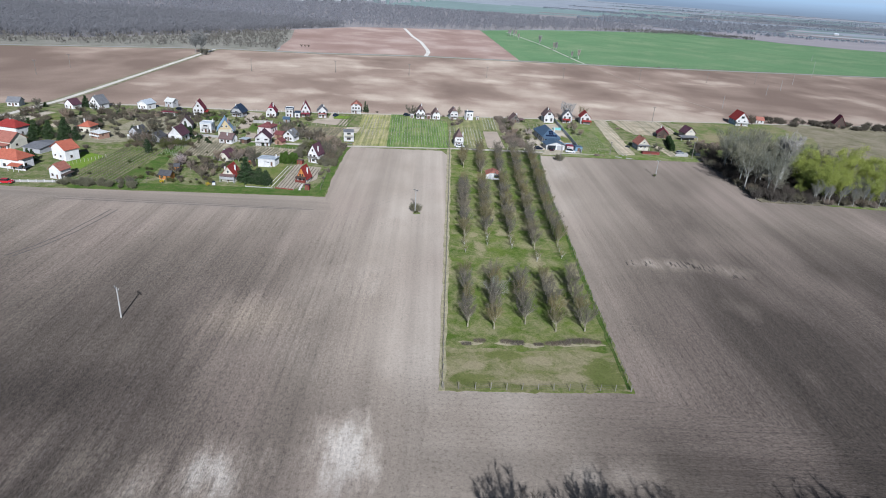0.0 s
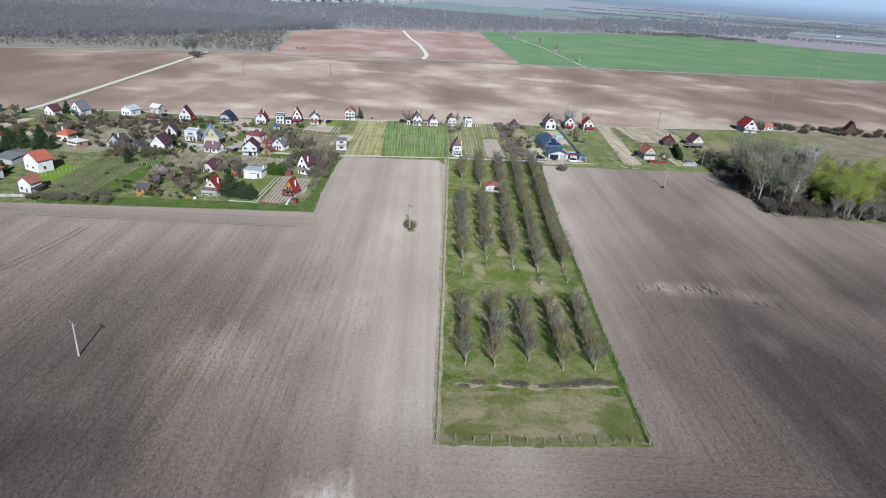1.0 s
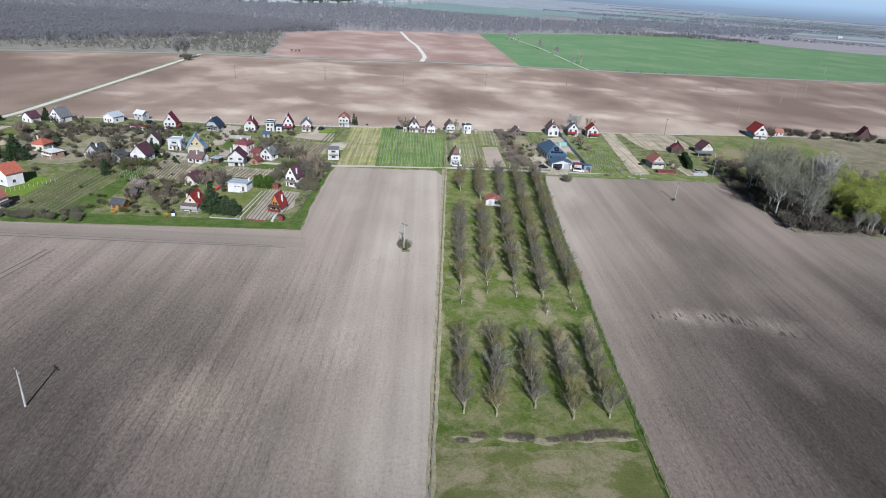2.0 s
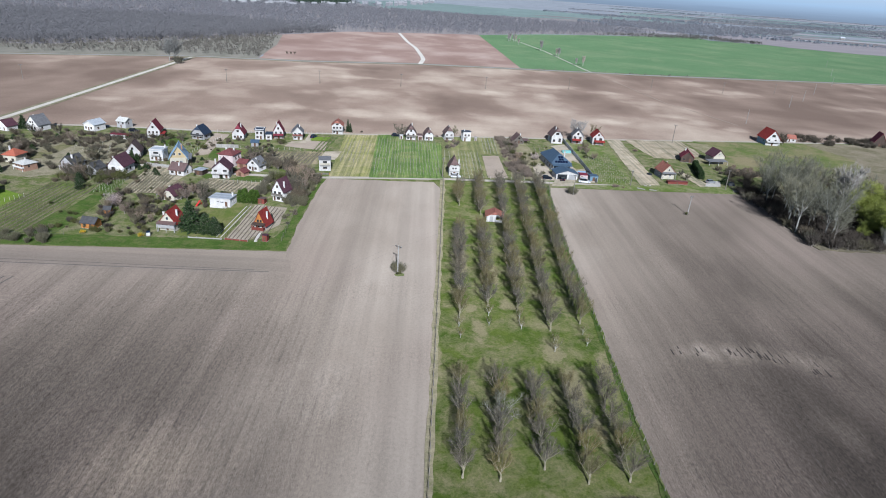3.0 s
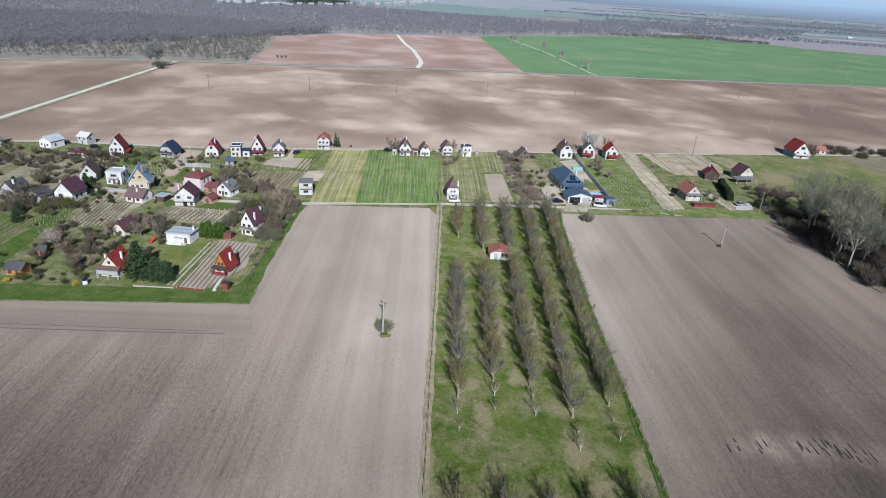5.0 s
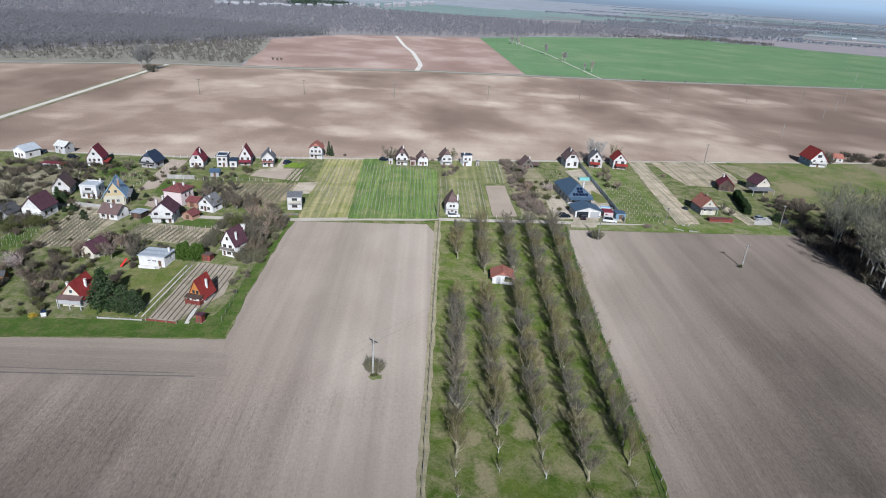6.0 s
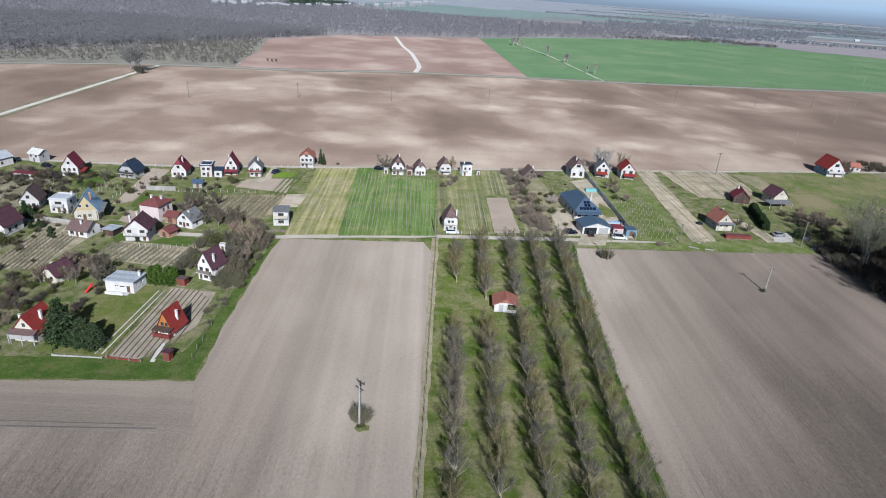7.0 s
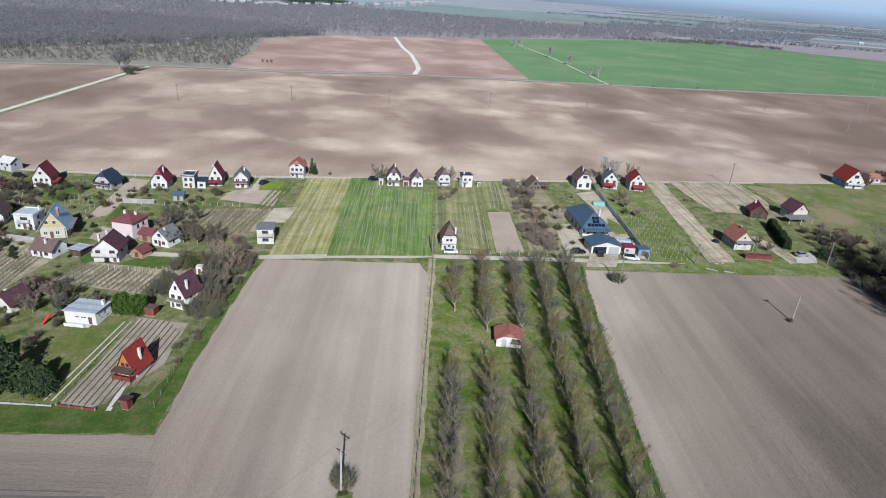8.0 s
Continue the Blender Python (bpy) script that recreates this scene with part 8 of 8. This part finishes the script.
# ---- poles, fences, vineyards ----
def utility_pole(x, y, h, rz, label, wide=2.2, mat=None, lean=0.0):
    """A concrete line pole: tapered shaft, crossarm with brace, three insulators."""
    e = thing("utility_pole", label, "utility pole", pose(x, y, 0.05, lean, 0, rz), "line poles")
    part("shaft", Shape().tube((0, 0, -0.3), (0, 0, h), 0.19, 0.12, 8), mat or POLE, e)
    arm = Shape()
    arm.prism([(-wide / 2, -0.07, h - 0.1), (wide / 2, -0.07, h - 0.1), (wide / 2, 0.07, h - 0.1), (-wide / 2, 0.07, h - 0.1)], (0, 0, -0.14))
    part("crossarm", arm, STEEL, e)
    for s in (-1, 1):
        part("brace", Shape().tube((s * 0.1, 0.0, h - 0.9), (s * wide * 0.38, 0.0, h - 0.26), 0.035, 0.035, 4), STEEL, e)
    for xx in (-wide / 2 + 0.1, 0.0, wide / 2 - 0.1):
        part("insulator", Shape().tube((xx, 0, h - 0.09), (xx, 0, h + 0.25), 0.09, 0.05, 6), CERAMIC, e)
    return e


utility_pole(-65.2, 118.4, 7.4, -40, "concrete line pole standing in the harrowed field")
utility_pole(-2.2, 195.4, 8.2, -40, "concrete line pole rising out of a bush")
utility_pole(62.2, 273.6, 8.0, -40, "concrete line pole beside the farm track", 2.2, WOOD_GREY)
utility_pole(101.6, 257.8, 7.2, 10, "concrete line pole with pale insulators in the field", 1.6, None, 2)
utility_pole(131.5, 293.0, 8.4, 20, "grey line pole at the end of the track", 1.2, WOOD_GREY)
utility_pole(89.9, 290.4, 6.5, 0, "slim wooden pole beside the track", 0.8, WOOD_GREY)
utility_pole(11.2, 287.2, 8.0, 0, "wooden pole at the corner of the vineyard", 0.8, WOOD_GREY)
utility_pole(139.0, 377.0, 10.0, 15, "line pole between garden and ploughed field", 2.4, WOOD_GREY)
for i, (x, y) in enumerate([(-254, 412), (-251, 447), (-135, 482.5), (-74.6, 502.6), (-16.5, 511.4), (47.6, 525.6), (117, 551), (192, 574.4), (259, 585.4), (311.9, 599.6), (214.1, 447.8), (287.7, 529.3), (319.8, 566.6), (357.7, 615.6), (420, 690), (480, 790), (540, 900)]):
    utility_pole(x, y, 9.0, (60, 10)[i < 10], "line pole in the ploughed field", 2.2, WOOD_GREY if i < 10 else POLE)


def cable(a, b, sag, r=0.006):
    """A slack line wire between two points."""
    s = Shape()
    a, b = Vector(a), Vector(b)
    for i in range(13):
        k = i / 12
        p = a.lerp(b, k) - Vector((0, 0, sag * 4 * k * (1 - k)))
        s.v += [(p.x, p.y, p.z + r), (p.x - r, p.y + r, p.z - r), (p.x + r, p.y - r, p.z - r)]
        if i:
            n = 3 * i - 3
            s.f += [(n + q, n + (q + 1) % 3, n + 3 + (q + 1) % 3, n + 3 + q) for q in range(3)]
    return tagged(part("line_wire", s, STEEL), "thin slack overhead wire between poles", "wire", "line wires")


for dx in (-0.7, 0.7):
    cable((-65.2 + dx, 118.4 - dx, 7.6), (-2.2 + dx, 195.4 - dx, 8.4), 1.2)
    cable((-2.2 + dx, 195.4 - dx, 8.4), (62.2 + dx, 273.6 - dx, 8.2), 1.2)
cable((10.9, 287.2, 8.1), (62.2, 273.6, 8.0), 0.8)
cable((62.2, 273.6, 8.0), (89.9, 290.4, 6.6), 0.4)
cable((89.9, 290.4, 6.6), (131.5, 293.0, 8.4), 0.6)
cable((10.9, 287.2, 8.1), (-36, 284, 6.0), 0.7)

POST = {m: Shape().tube((0, 0, -0.2), (0, 0, 1.75), r, r * 0.8, 5).mesh("post", mat) for m, mat, r in (("wood", WOOD_GREY, 0.05), ("pale", POST_PALE, 0.055), ("stout", WOOD_GREY, 0.085))}


def fence(label, pts, gap, kind="pale", h=1.6, wires=(0.5, 1.0, 1.5), category="fence", seed=3):
    """Posts along a line with strained wires."""
    rng = random.Random(seed)
    e = thing("fence", label, category, pose(pts[0][0], pts[0][1], 0.08), "fences")
    o = Vector((pts[0][0], pts[0][1], 0))
    for a, b in zip(pts, pts[1:]):
        a, b = Vector((*a, 0)) - o, Vector((*b, 0)) - o
        n = max(1, round((b - a).length / gap))
        for i in range(n + 1):
            p = a.lerp(b, i / n)
            ob = part("post", POST[kind], None, e, at=pose(p.x + rng.uniform(-0.06, 0.06), p.y + rng.uniform(-0.06, 0.06), rng.uniform(-0.1, 0.05), rng.uniform(-5, 5), rng.uniform(-5, 5), 0) @ Matrix.Diagonal((1, 1, h / 1.75, 1)))
        for z in wires:
            part("wire", Shape().tube(a + Vector((0, 0, z)), b + Vector((0, 0, z)), 0.012, 0.012, 3), STEEL, e)
    return e


fence("orchard fence of grey posts and strained wire", [(6.2, 97.6), (43.9, 99.4)], 3.1, "stout", 1.7)
fence("orchard fence of grey posts and strained wire", [(44.1, 99.4), (45.3, 135), (47.1, 178), (48.3, 210), (50.1, 240), (52.7, 272), (54.3, 283)], 2.9, "stout", 1.7)
fence("orchard fence of grey posts and strained wire", [(6.0, 98.0), (11.6, 283)], 3.0, "stout", 1.6)
sheet("weed_strip", [(43.4, 100), (44.2, 100), (45.4, 135), (47.2, 178), (48.4, 210), (50.2, 240), (52.8, 272), (54.3, 283), (53.5, 283), (52.0, 272), (49.3, 240), (47.5, 210), (46.3, 178), (44.5, 135)], 0.125, TURF_RICH, "dark green weeds along the orchard fence", "grass", rough_edge=0.3)
fence("garden fence of thin posts", [(-37.2, 213), (-38.5, 240), (-36.5, 262)], 3.2, "wood")
fence("garden fence of thin posts", [(-53.8, 213), (-53.6, 242)], 2.4, "wood", 1.3)
fence("garden fence of thin pale posts", [(-70, 265.2), (-63.4, 265.2), (-55.4, 266.6)], 1.7, "pale", 1.2)
fence("garden fence of thin posts", [(-98, 209.5), (-126, 205.6)], 3.0, "wood", 1.3)
fence("allotment fence of pale posts", [(-95.5, 296), (-91, 330)], 2.2, "pale", 1.2)
fence("allotment fence of pale posts", [(-100, 298), (-114, 300), (-122, 318)], 2.4, "pale", 1.2)
fence("allotment fence of pale posts", [(-82, 312), (-52, 316)], 2.4, "pale", 1.2)
fence("fence of white posts beside an orange-roofed house", [(-136, 222), (-126, 238)], 1.5, "pale", 1.4)
fence("lane fence of pale concrete posts", [(x, y - 3.4) for x, y in [(-96, 343), (-50, 351), (-38, 353)]], 2.6, "pale", 1.5)
fence("lane fence of pale concrete posts", [(19.5, 287.6), (34, 288.8), (48, 289.8)], 3.0, "pale", 1.2)


def board_fence(label, a, b, h, mat, post_mat, width=2.5):
    """Solid boards or panels between posts."""
    a, b = Vector((*a, 0)), Vector((*b, 0))
    d = b - a
    e = thing("panel_fence", label, "fence", pose(a.x, a.y, 0.08, 0, 0, math.degrees(math.atan2(d.y, d.x))), "panel fences")
    n = max(1, round(d.length / width))
    step = d.length / n
    pan = Shape().box(0.1, step - 0.1, -0.03, 0.03, 0.02, h).mesh("panel", mat)
    pst = Shape().box(-0.09, 0.09, -0.09, 0.09, -0.2, h + 0.15).mesh("post", post_mat)
    for i in range(n + 1):
        part("post", pst, None, e, at=pose(i * step, 0, 0))
        if i < n:
            part("panel", pan, None, e, at=pose(i * step, 0, 0))
    return e


board_fence("long fence of grey-blue panels with pale posts", (76.0, 291.5), (75.8, 366), 1.8, plain("fence_panel", (0.76, 0.79, 0.82), (0.82, 0.84, 0.85), 0.8, 6, 0.8, 0.3), POLE)
board_fence("low red board fence at the garden front", (-53.6, 212.2), (-46.6, 211.4), 0.5, WOOD_RED, WOOD_GREY)
board_fence("low white concrete fence at the garden front", (-64.0, 212.2), (-54.4, 212.0), 0.35, POLE, POLE)
board_fence("grey concrete panel fence in the allotments", (-88.0, 312.6), (-78.6, 313.4), 1.6, CONCRETE, POLE)
board_fence("pale garden wall before the villa", (-141, 203.2), (-126, 205.6), 0.9, CONCRETE, WHITE)
board_fence("brown timber fence of a cube house", (-39.6, 281.0), (-33.8, 282.0), 0.6, WOOD_GREY, WOOD_ORANGE)
board_fence("white wall beside a driveway", (-106, 281.6), (-88, 278.4), 0.9, POLE, POLE)


def vineyard(label, org, along, across, rows, length, gap, spread, kind="wood", vines=True, seed=0, mat=TWIG_PALE, strip=None, canes=4):
    """Rows of posts with wires and bare vines."""
    rng = random.Random(seed)
    e = thing("vineyard", label, "vineyard", pose(org[0], org[1], 0.1), "vineyards")
    al, ac = Vector((*along, 0)).normalized(), Vector((*across, 0)).normalized()
    v = Shape()
    for r in range(rows):
        base = ac * r * spread
        n = int(length / gap)
        for i in range(n + 1):
            p = base + al * (i * gap + rng.uniform(-0.2, 0.2)) + ac * rng.uniform(-0.1, 0.1)
            part("post", POST[kind], None, e, at=pose(p.x, p.y, rng.uniform(-0.15, 0.05), rng.uniform(-4, 4), rng.uniform(-4, 4), 0) @ Matrix.Diagonal((0.45, 0.45, 0.75, 1)))
        if strip:
            g, side = Shape(), al.cross(Vector((0, 0, 1))) * 0.32
            for k in range(int(length / 2.5)):
                a, b = base + al * k * 2.5, base + al * (k * 2.5 + 2.5)
                g.prism([a - side * rng.uniform(0.6, 1.3), b - side * rng.uniform(0.6, 1.3), b + side * rng.uniform(0.6, 1.3), a + side * rng.uniform(0.6, 1.3)], (0, 0, 0.07))
            part("grass_strip", g, strip, e)
        for z in (0.8, 1.4):
            part("wire", Shape().tube(base + Vector((0, 0, z)), base + al * length + Vector((0, 0, z)), 0.004, 0.004, 3), STEEL, e)
        if vines:
            k = 0.5
            while k < length:
                p = base + al * k + ac * rng.uniform(-0.12, 0.12)
                tip = p + Vector((rng.uniform(-0.1, 0.1), rng.uniform(-0.1, 0.1), rng.uniform(0.7, 1.1)))
                v.tube(p, tip, 0.035, 0.02, 3)
                for _ in range(canes):
                    v.tube(tip, tip + al * rng.uniform(-0.6, 0.6) + Vector((rng.uniform(-0.15, 0.15), 0, rng.uniform(-0.1, 0.6))), 0.018, 0, 3)
                k += rng.uniform(1.2, 2.0)
    if vines:
        tagged(part("vines", v, mat, e), "bare brown vines", kind="stuff")
    return e


vineyard("green vineyard with rows of thin pale posts", (-16.6, 285), (-0.04, 1), (1, 0.13), 21, 60, 3.4, 1.36, "wood", True, 1, TWIG_PALE, VINE_TURF, 6)
vineyard("meadow vineyard with a few pale stakes", (-32, 300), (-0.035, 1), (1, 0.1), 7, 40, 3.2, 1.8, "wood", True, 2, TWIG_PALE, None, 6)
vineyard("vineyard behind a narrow white cottage", (20.6, 291), (0, 1), (1, 0.1), 6, 36, 3.0, 1.5, "pale", True, 3)
vineyard("vineyard behind a narrow white cottage", (12.6, 300), (0, 1), (1, 0.1), 4, 28, 4.5, 2.2, "pale", True, 4)
vineyard("vineyard beside the bare bed", (31.5, 329), (0.02, 1), (1, 0.1), 5, 28, 2.8, 1.6, "pale", True, 5)
# dark litter strips here paint the shadow lines of the vine rows
vineyard("vineyard rows beside a panel fence", (78.2, 293), (0.04, 1), (1, 0), 8, 44, 3.4, 1.7, "pale", True, 6, TWIG_BRUSH, LITTER, 14)
vineyard("bare-soil vineyard before a white cottage", (-99.4, 248.2), (-0.07, 1), (1, 0.05), 10, 24, 2.2, 1.25, "wood", True, 7, TWIG_BRUSH, LITTER, 6)
vineyard("bare-soil vineyard behind a bungalow", (-79, 258.0), (0.12, 1), (1, -0.2), 17, 10.5, 2.2, 1.5, "wood", True, 8, TWIG_BRUSH, LITTER, 6)
vineyard("olive vineyard with rows of old stakes", (-126.2, 211), (0.02, 1), (1, 0), 10, 42, 3.2, 1.75, "wood", True, 9, TWIG_BRUSH, LITTER, 8)
vineyard("small vineyard behind the allotments", (-112, 300), (0.5, 1), (1, -0.4), 5, 18, 3.0, 2.0, "pale", True, 10)
vineyard("old vineyard behind the white cube house", (-61.5, 290.5), (0.10, 1), (1, 0.16), 11, 22, 2.6, 1.75, "wood", True, 11, TWIG_BRUSH, RIDGE, 8)
vineyard("vineyard before the orange-roofed house", (-46.5, 314), (0.06, 1), (1, 0.1), 4, 30, 2.6, 1.7, "wood", True, 12, WOOD_DARK, VINE_TURF, 7)
vineyard("green plot of pale garden stakes", (-107.8, 246.2), (-0.08, 1), (1, 0.1), 4, 16, 2.4, 1.9, "pale", True, 13)
vineyard("stakes in rows on a dry plot", (-138, 289), (-0.35, 1), (1, 0.08), 5, 17, 3.2, 3.4, "pale", False, 15)
vineyard("small vineyard beside the dug strip", (110.4, 318), (0.1, 1), (1, 0.1), 4, 16, 3.0, 1.9, "wood", True, 16, TWIG)
vineyard("vines beside the blue-roofed house", (56.5, 325), (0.06, 1), (1, 0.1), 5, 26, 4.5, 2.4, "pale", True, 14, TWIG)
# ridges of the vegetable bed, darkened to carry their shaded sides
for i in range(9):
    s = Shape()
    x = -52.7 + i * 1.2
    s.prism([(-0.2, 0, 0), (0.2, 0, 0), (0.0, 0, 0.26)], (0.9, 29 - max(0, i - 5) * 1.2, 0))
    tagged(part("bed_ridge", s, RIDGE, at=pose(x, 213.2 - 0.1 * i, 0.12)), "ridge of dug brown earth in a vegetable bed", "garden bed", "bed ridges", "structure")
for i in range(2):
    ribbon("garden_path", [(-56.4 + i * 1.3, 213.5), (-55.0 + i * 1.3, 241)], 0.32, 0.17, CONCRETE, "narrow concrete garden path", "path")
ribbon("garden_path", [(-44.5, 211.6), (-45.0, 218.4)], 0.9, 0.17, CONCRETE, "concrete path to a red veranda", "path")


# ---- vehicles and yard things ----
def car(label, x, y, rz, paint, length=4.2, tall=1.48, name="car"):
    e = thing(name, label, "car", pose(x, y, 0.18, 0, 0, rz), "parked cars")
    L, w = length / 2, 0.86
    body = Shape()
    prof = [(-L, 0.35), (-L, 0.80), (-L + 0.25, 0.95), (L - 1.15, 0.95), (L - 0.15, 0.80), (L, 0.60), (L, 0.35), (L - 0.4, 0.22), (-L + 0.4, 0.22)]
    body.prism([(a, -w, b) for a, b in prof], (0, 2 * w, 0))
    part("body", body, paint, e)
    cab = [(-L + 0.25, 0.952), (-L + 0.65, tall - 0.04), (0.35, tall), (L - 1.2, 0.952)]
    part("cabin", Shape().prism([(a, -w + 0.12, b) for a, b in cab], (0, 2 * w - 0.24, 0)), GLASS_DARK, e, "dark glazed cabin")
    part("roof", Shape().box(-L + 0.62, 0.38, -w + 0.10, w - 0.10, tall + 0.002, tall + 0.05), paint, e)
    for sx in (-L + 0.75, L - 0.8):
        for sy in (-w, w):
            wh = part("wheel", Shape().tube((sx, sy - 0.11, 0.31), (sx, sy + 0.11, 0.31), 0.31, 0.31, 12), RUBBER, e)
            part("rim", Shape().tube((sx, sy + (0.112 if sy > 0 else -0.112), 0.31), (sx, sy + (0.135 if sy > 0 else -0.135), 0.31), 0.19, 0.17, 10), CAR_SILVER, wh)
    for sy in (-0.6, 0.6):
        part("headlight", Shape().box(L - 0.06, L + 0.012, sy - 0.16, sy + 0.16, 0.62, 0.76), CERAMIC, e)
        part("tail_light", Shape().box(-L - 0.012, -L + 0.06, sy - 0.14, sy + 0.14, 0.66, 0.82), PLASTIC_RED, e)
    return e


GLASS_DARK = plain("car_glass", (0.02, 0.025, 0.03), (0.03, 0.035, 0.04), 3, 10, 0.08, 0.6, 0, 0, 0, 0.05)
car("white hatchback parked before a narrow white cottage", 16.6, 287.9, 6, CAR_WHITE)
car("dark car parked on a dusty yard", 55.2, 293.2, 8, CAR_DARK)
car("silver car parked beside an evergreen hedge", 128.6, 301.5, 15, CAR_SILVER)
car("dark blue car parked beside a cottage lawn", -50.4, 340.6, 70, CAR_BLUE)
car("dark car parked behind the vineyard", -11.6, 353.2, 5, CAR_DARK)
car("dark car parked beside a pale-roofed cottage", -132.0, 331.5, -10, CAR_DARK)
car("dark car parked in an allotment yard", -147.2, 336.0, 20, CAR_DARK)
car("red car parked before the garden wall", -142.0, 201.9, 3, CAR_RED)
car("white van parked by the blue shed", 70.6, 291.0, -8, CAR_WHITE, 4.8, 1.95, "van")
car("dark car standing in an open garage", 61.4, 292.6, 95, CAR_DARK, 3.8)


def boat(x, y, rz):
    e = thing("covered_boat", "white covered boat on a trailer in a yard", "boat", pose(x, y, 0.15, 0, 0, rz))
    s = Shape()
    hull = [(-2.4, -0.8), (1.2, -0.85), (2.5, 0.0), (1.2, 0.85), (-2.4, 0.8)]
    k = len(s.v)
    s.v += [(a * 0.9, b * 0.6, 0.45) for a, b in hull] + [(a, b, 1.1) for a, b in hull]
    s.f += [tuple(range(k + 4, k - 1, -1)), tuple(range(k + 5, k + 10))] + [(k + i, k + (i + 1) % 5, k + 5 + (i + 1) % 5, k + 5 + i) for i in range(5)]
    part("hull", s, CAR_WHITE, e)
    part("cover", Shape().prism([(-2.3, -0.75, 1.105), (1.1, -0.8, 1.105), (1.1, 0.8, 1.105), (-2.3, 0.75, 1.105)], (0, 0, 0.25)), R_LBLUE, e)
    for sy in (-0.75, 0.75):
        part("wheel", Shape().tube((-0.4, sy - 0.1, 0.25), (-0.4, sy + 0.1, 0.25), 0.3, 0.3, 10), RUBBER, e)
    part("trailer_frame", Shape().box(-2.2, 2.9, -0.06, 0.06, 0.32, 0.44), STEEL, e)


boat(71.6, 303.2, 170)


def greenhouse(x, y, rz):
    """A small film tunnel on hoops."""
    e = thing("film_tunnel", "small aqua film greenhouse in a yard", "greenhouse", pose(x, y, 0.1, 0, 0, rz))
    s = Shape()
    arc = [(1.1 * math.cos(math.pi * i / 8), 1.3 * math.sin(math.pi * i / 8)) for i in range(9)]
    s.prism([(-2.2, a, b) for a, b in arc], (4.4, 0, 0))
    part("film", s, AQUA, e)
    for k in range(5):
        h = Shape()
        for (a, b), (c, d) in zip(arc, arc[1:]):
            h.tube((-2.2 + k * 1.1, a * 1.02, b * 1.02), (-2.2 + k * 1.1, c * 1.02, d * 1.02), 0.03, 0.03, 4)
        part("hoop", h, CERAMIC, e)


greenhouse(72.8, 340.4, 8)


def slide(x, y, rz):
    e = thing("garden_slide", "red plastic children's slide on a lawn", "slide", pose(x, y, 0.12, 0, 0, rz))
    part("chute", Shape().prism([(-0.25, 0, 1.5), (0.25, 0, 1.5), (0.25, -2.1, 0.1), (-0.25, -2.1, 0.1)], (0, 0, 0.07)), PLASTIC_RED, e)
    for sx in (-0.3, 0.25):
        part("rail", Shape().prism([(sx, 0, 1.55), (sx + 0.05, 0, 1.55), (sx + 0.05, -2.1, 0.17), (sx, -2.1, 0.17)], (0, 0, 0.16)), PLASTIC_RED, e)
        part("leg", Shape().tube((sx, 0.5, -0.1), (sx + 0.02, 0.02, 1.55), 0.03, 0.03, 5), PLASTIC_RED, e)
    for k in range(4):
        part("rung", Shape().box(-0.25, 0.25, 0.42 - k * 0.11, 0.46 - k * 0.11, 0.25 + k * 0.34, 0.29 + k * 0.34), PLASTIC_RED, e)


slide(-69.9, 239.8, -20)
for i, (x, y, sx, rz) in enumerate([(93.2, 286.4, 3.2, -30), (97.8, 285.4, 2.8, -12), (96.5, 291.0, 1.2, 10), (98.5, 291.4, 1.0, 40)]):
    s = Shape().tube((-sx / 2, 0, 0.15), (sx / 2, 0, 0.15), 0.22, 0.2, 8)
    tagged(part("concrete_pipe", s, POLE, at=pose(x, y, 0.15, 0, 0, rz)), "pale concrete pipe lying on the verge", "pipe", "pipes")
# the third pile is put where a cottage's side lies in shadow
for i, (x, y, r) in enumerate([(137.0, 300.4, 2.0), (75.0, 305.6, 1.6), (104.2, 309.5, 1.4)]):
    s = Shape()
    rr = random.Random(i)
    ring = [(math.cos(a) * r * rr.uniform(0.8, 1.1), math.sin(a) * r * rr.uniform(0.7, 1.0)) for a in [k * 0.628 for k in range(10)]]
    k = len(s.v)
    s.v += [(a, b, 0.0) for a, b in ring] + [(a * 0.7, b * 0.7, r * 0.55 * rr.uniform(0.8, 1.1)) for a, b in ring] + [(0, 0, r * 0.75)]
    s.f += [(k + j, k + (j + 1) % 10, k + 10 + (j + 1) % 10, k + 10 + j) for j in range(10)] + [(k + 10 + j, k + 10 + (j + 1) % 10, k + 20) for j in range(10)]
    tagged(part("covered_pile", s, TARP, at=pose(x, y, 0.1)), "dark covered pile, one in place of a cottage's shade", "pile", "covered piles")


def water_tank(x, y, rz):
    """A caged plastic water tank on a pallet."""
    e = thing("water_tank", "blue and white plastic water tank in a garden", "tank", pose(x, y, 0.12, 0, 0, rz))
    part("tank", Shape().box(-0.5, 0.5, -0.6, 0.6, 0.16, 1.1), R_WHITE, e)
    part("cover", Shape().box(-0.54, 0.54, -0.64, 0.64, 1.104, 1.2), CAR_BLUE, e)
    part("pallet", Shape().box(-0.55, 0.55, -0.65, 0.65, 0.0, 0.156), WOOD_GREY, e)


water_tank(-75.4, 212.2, 20)
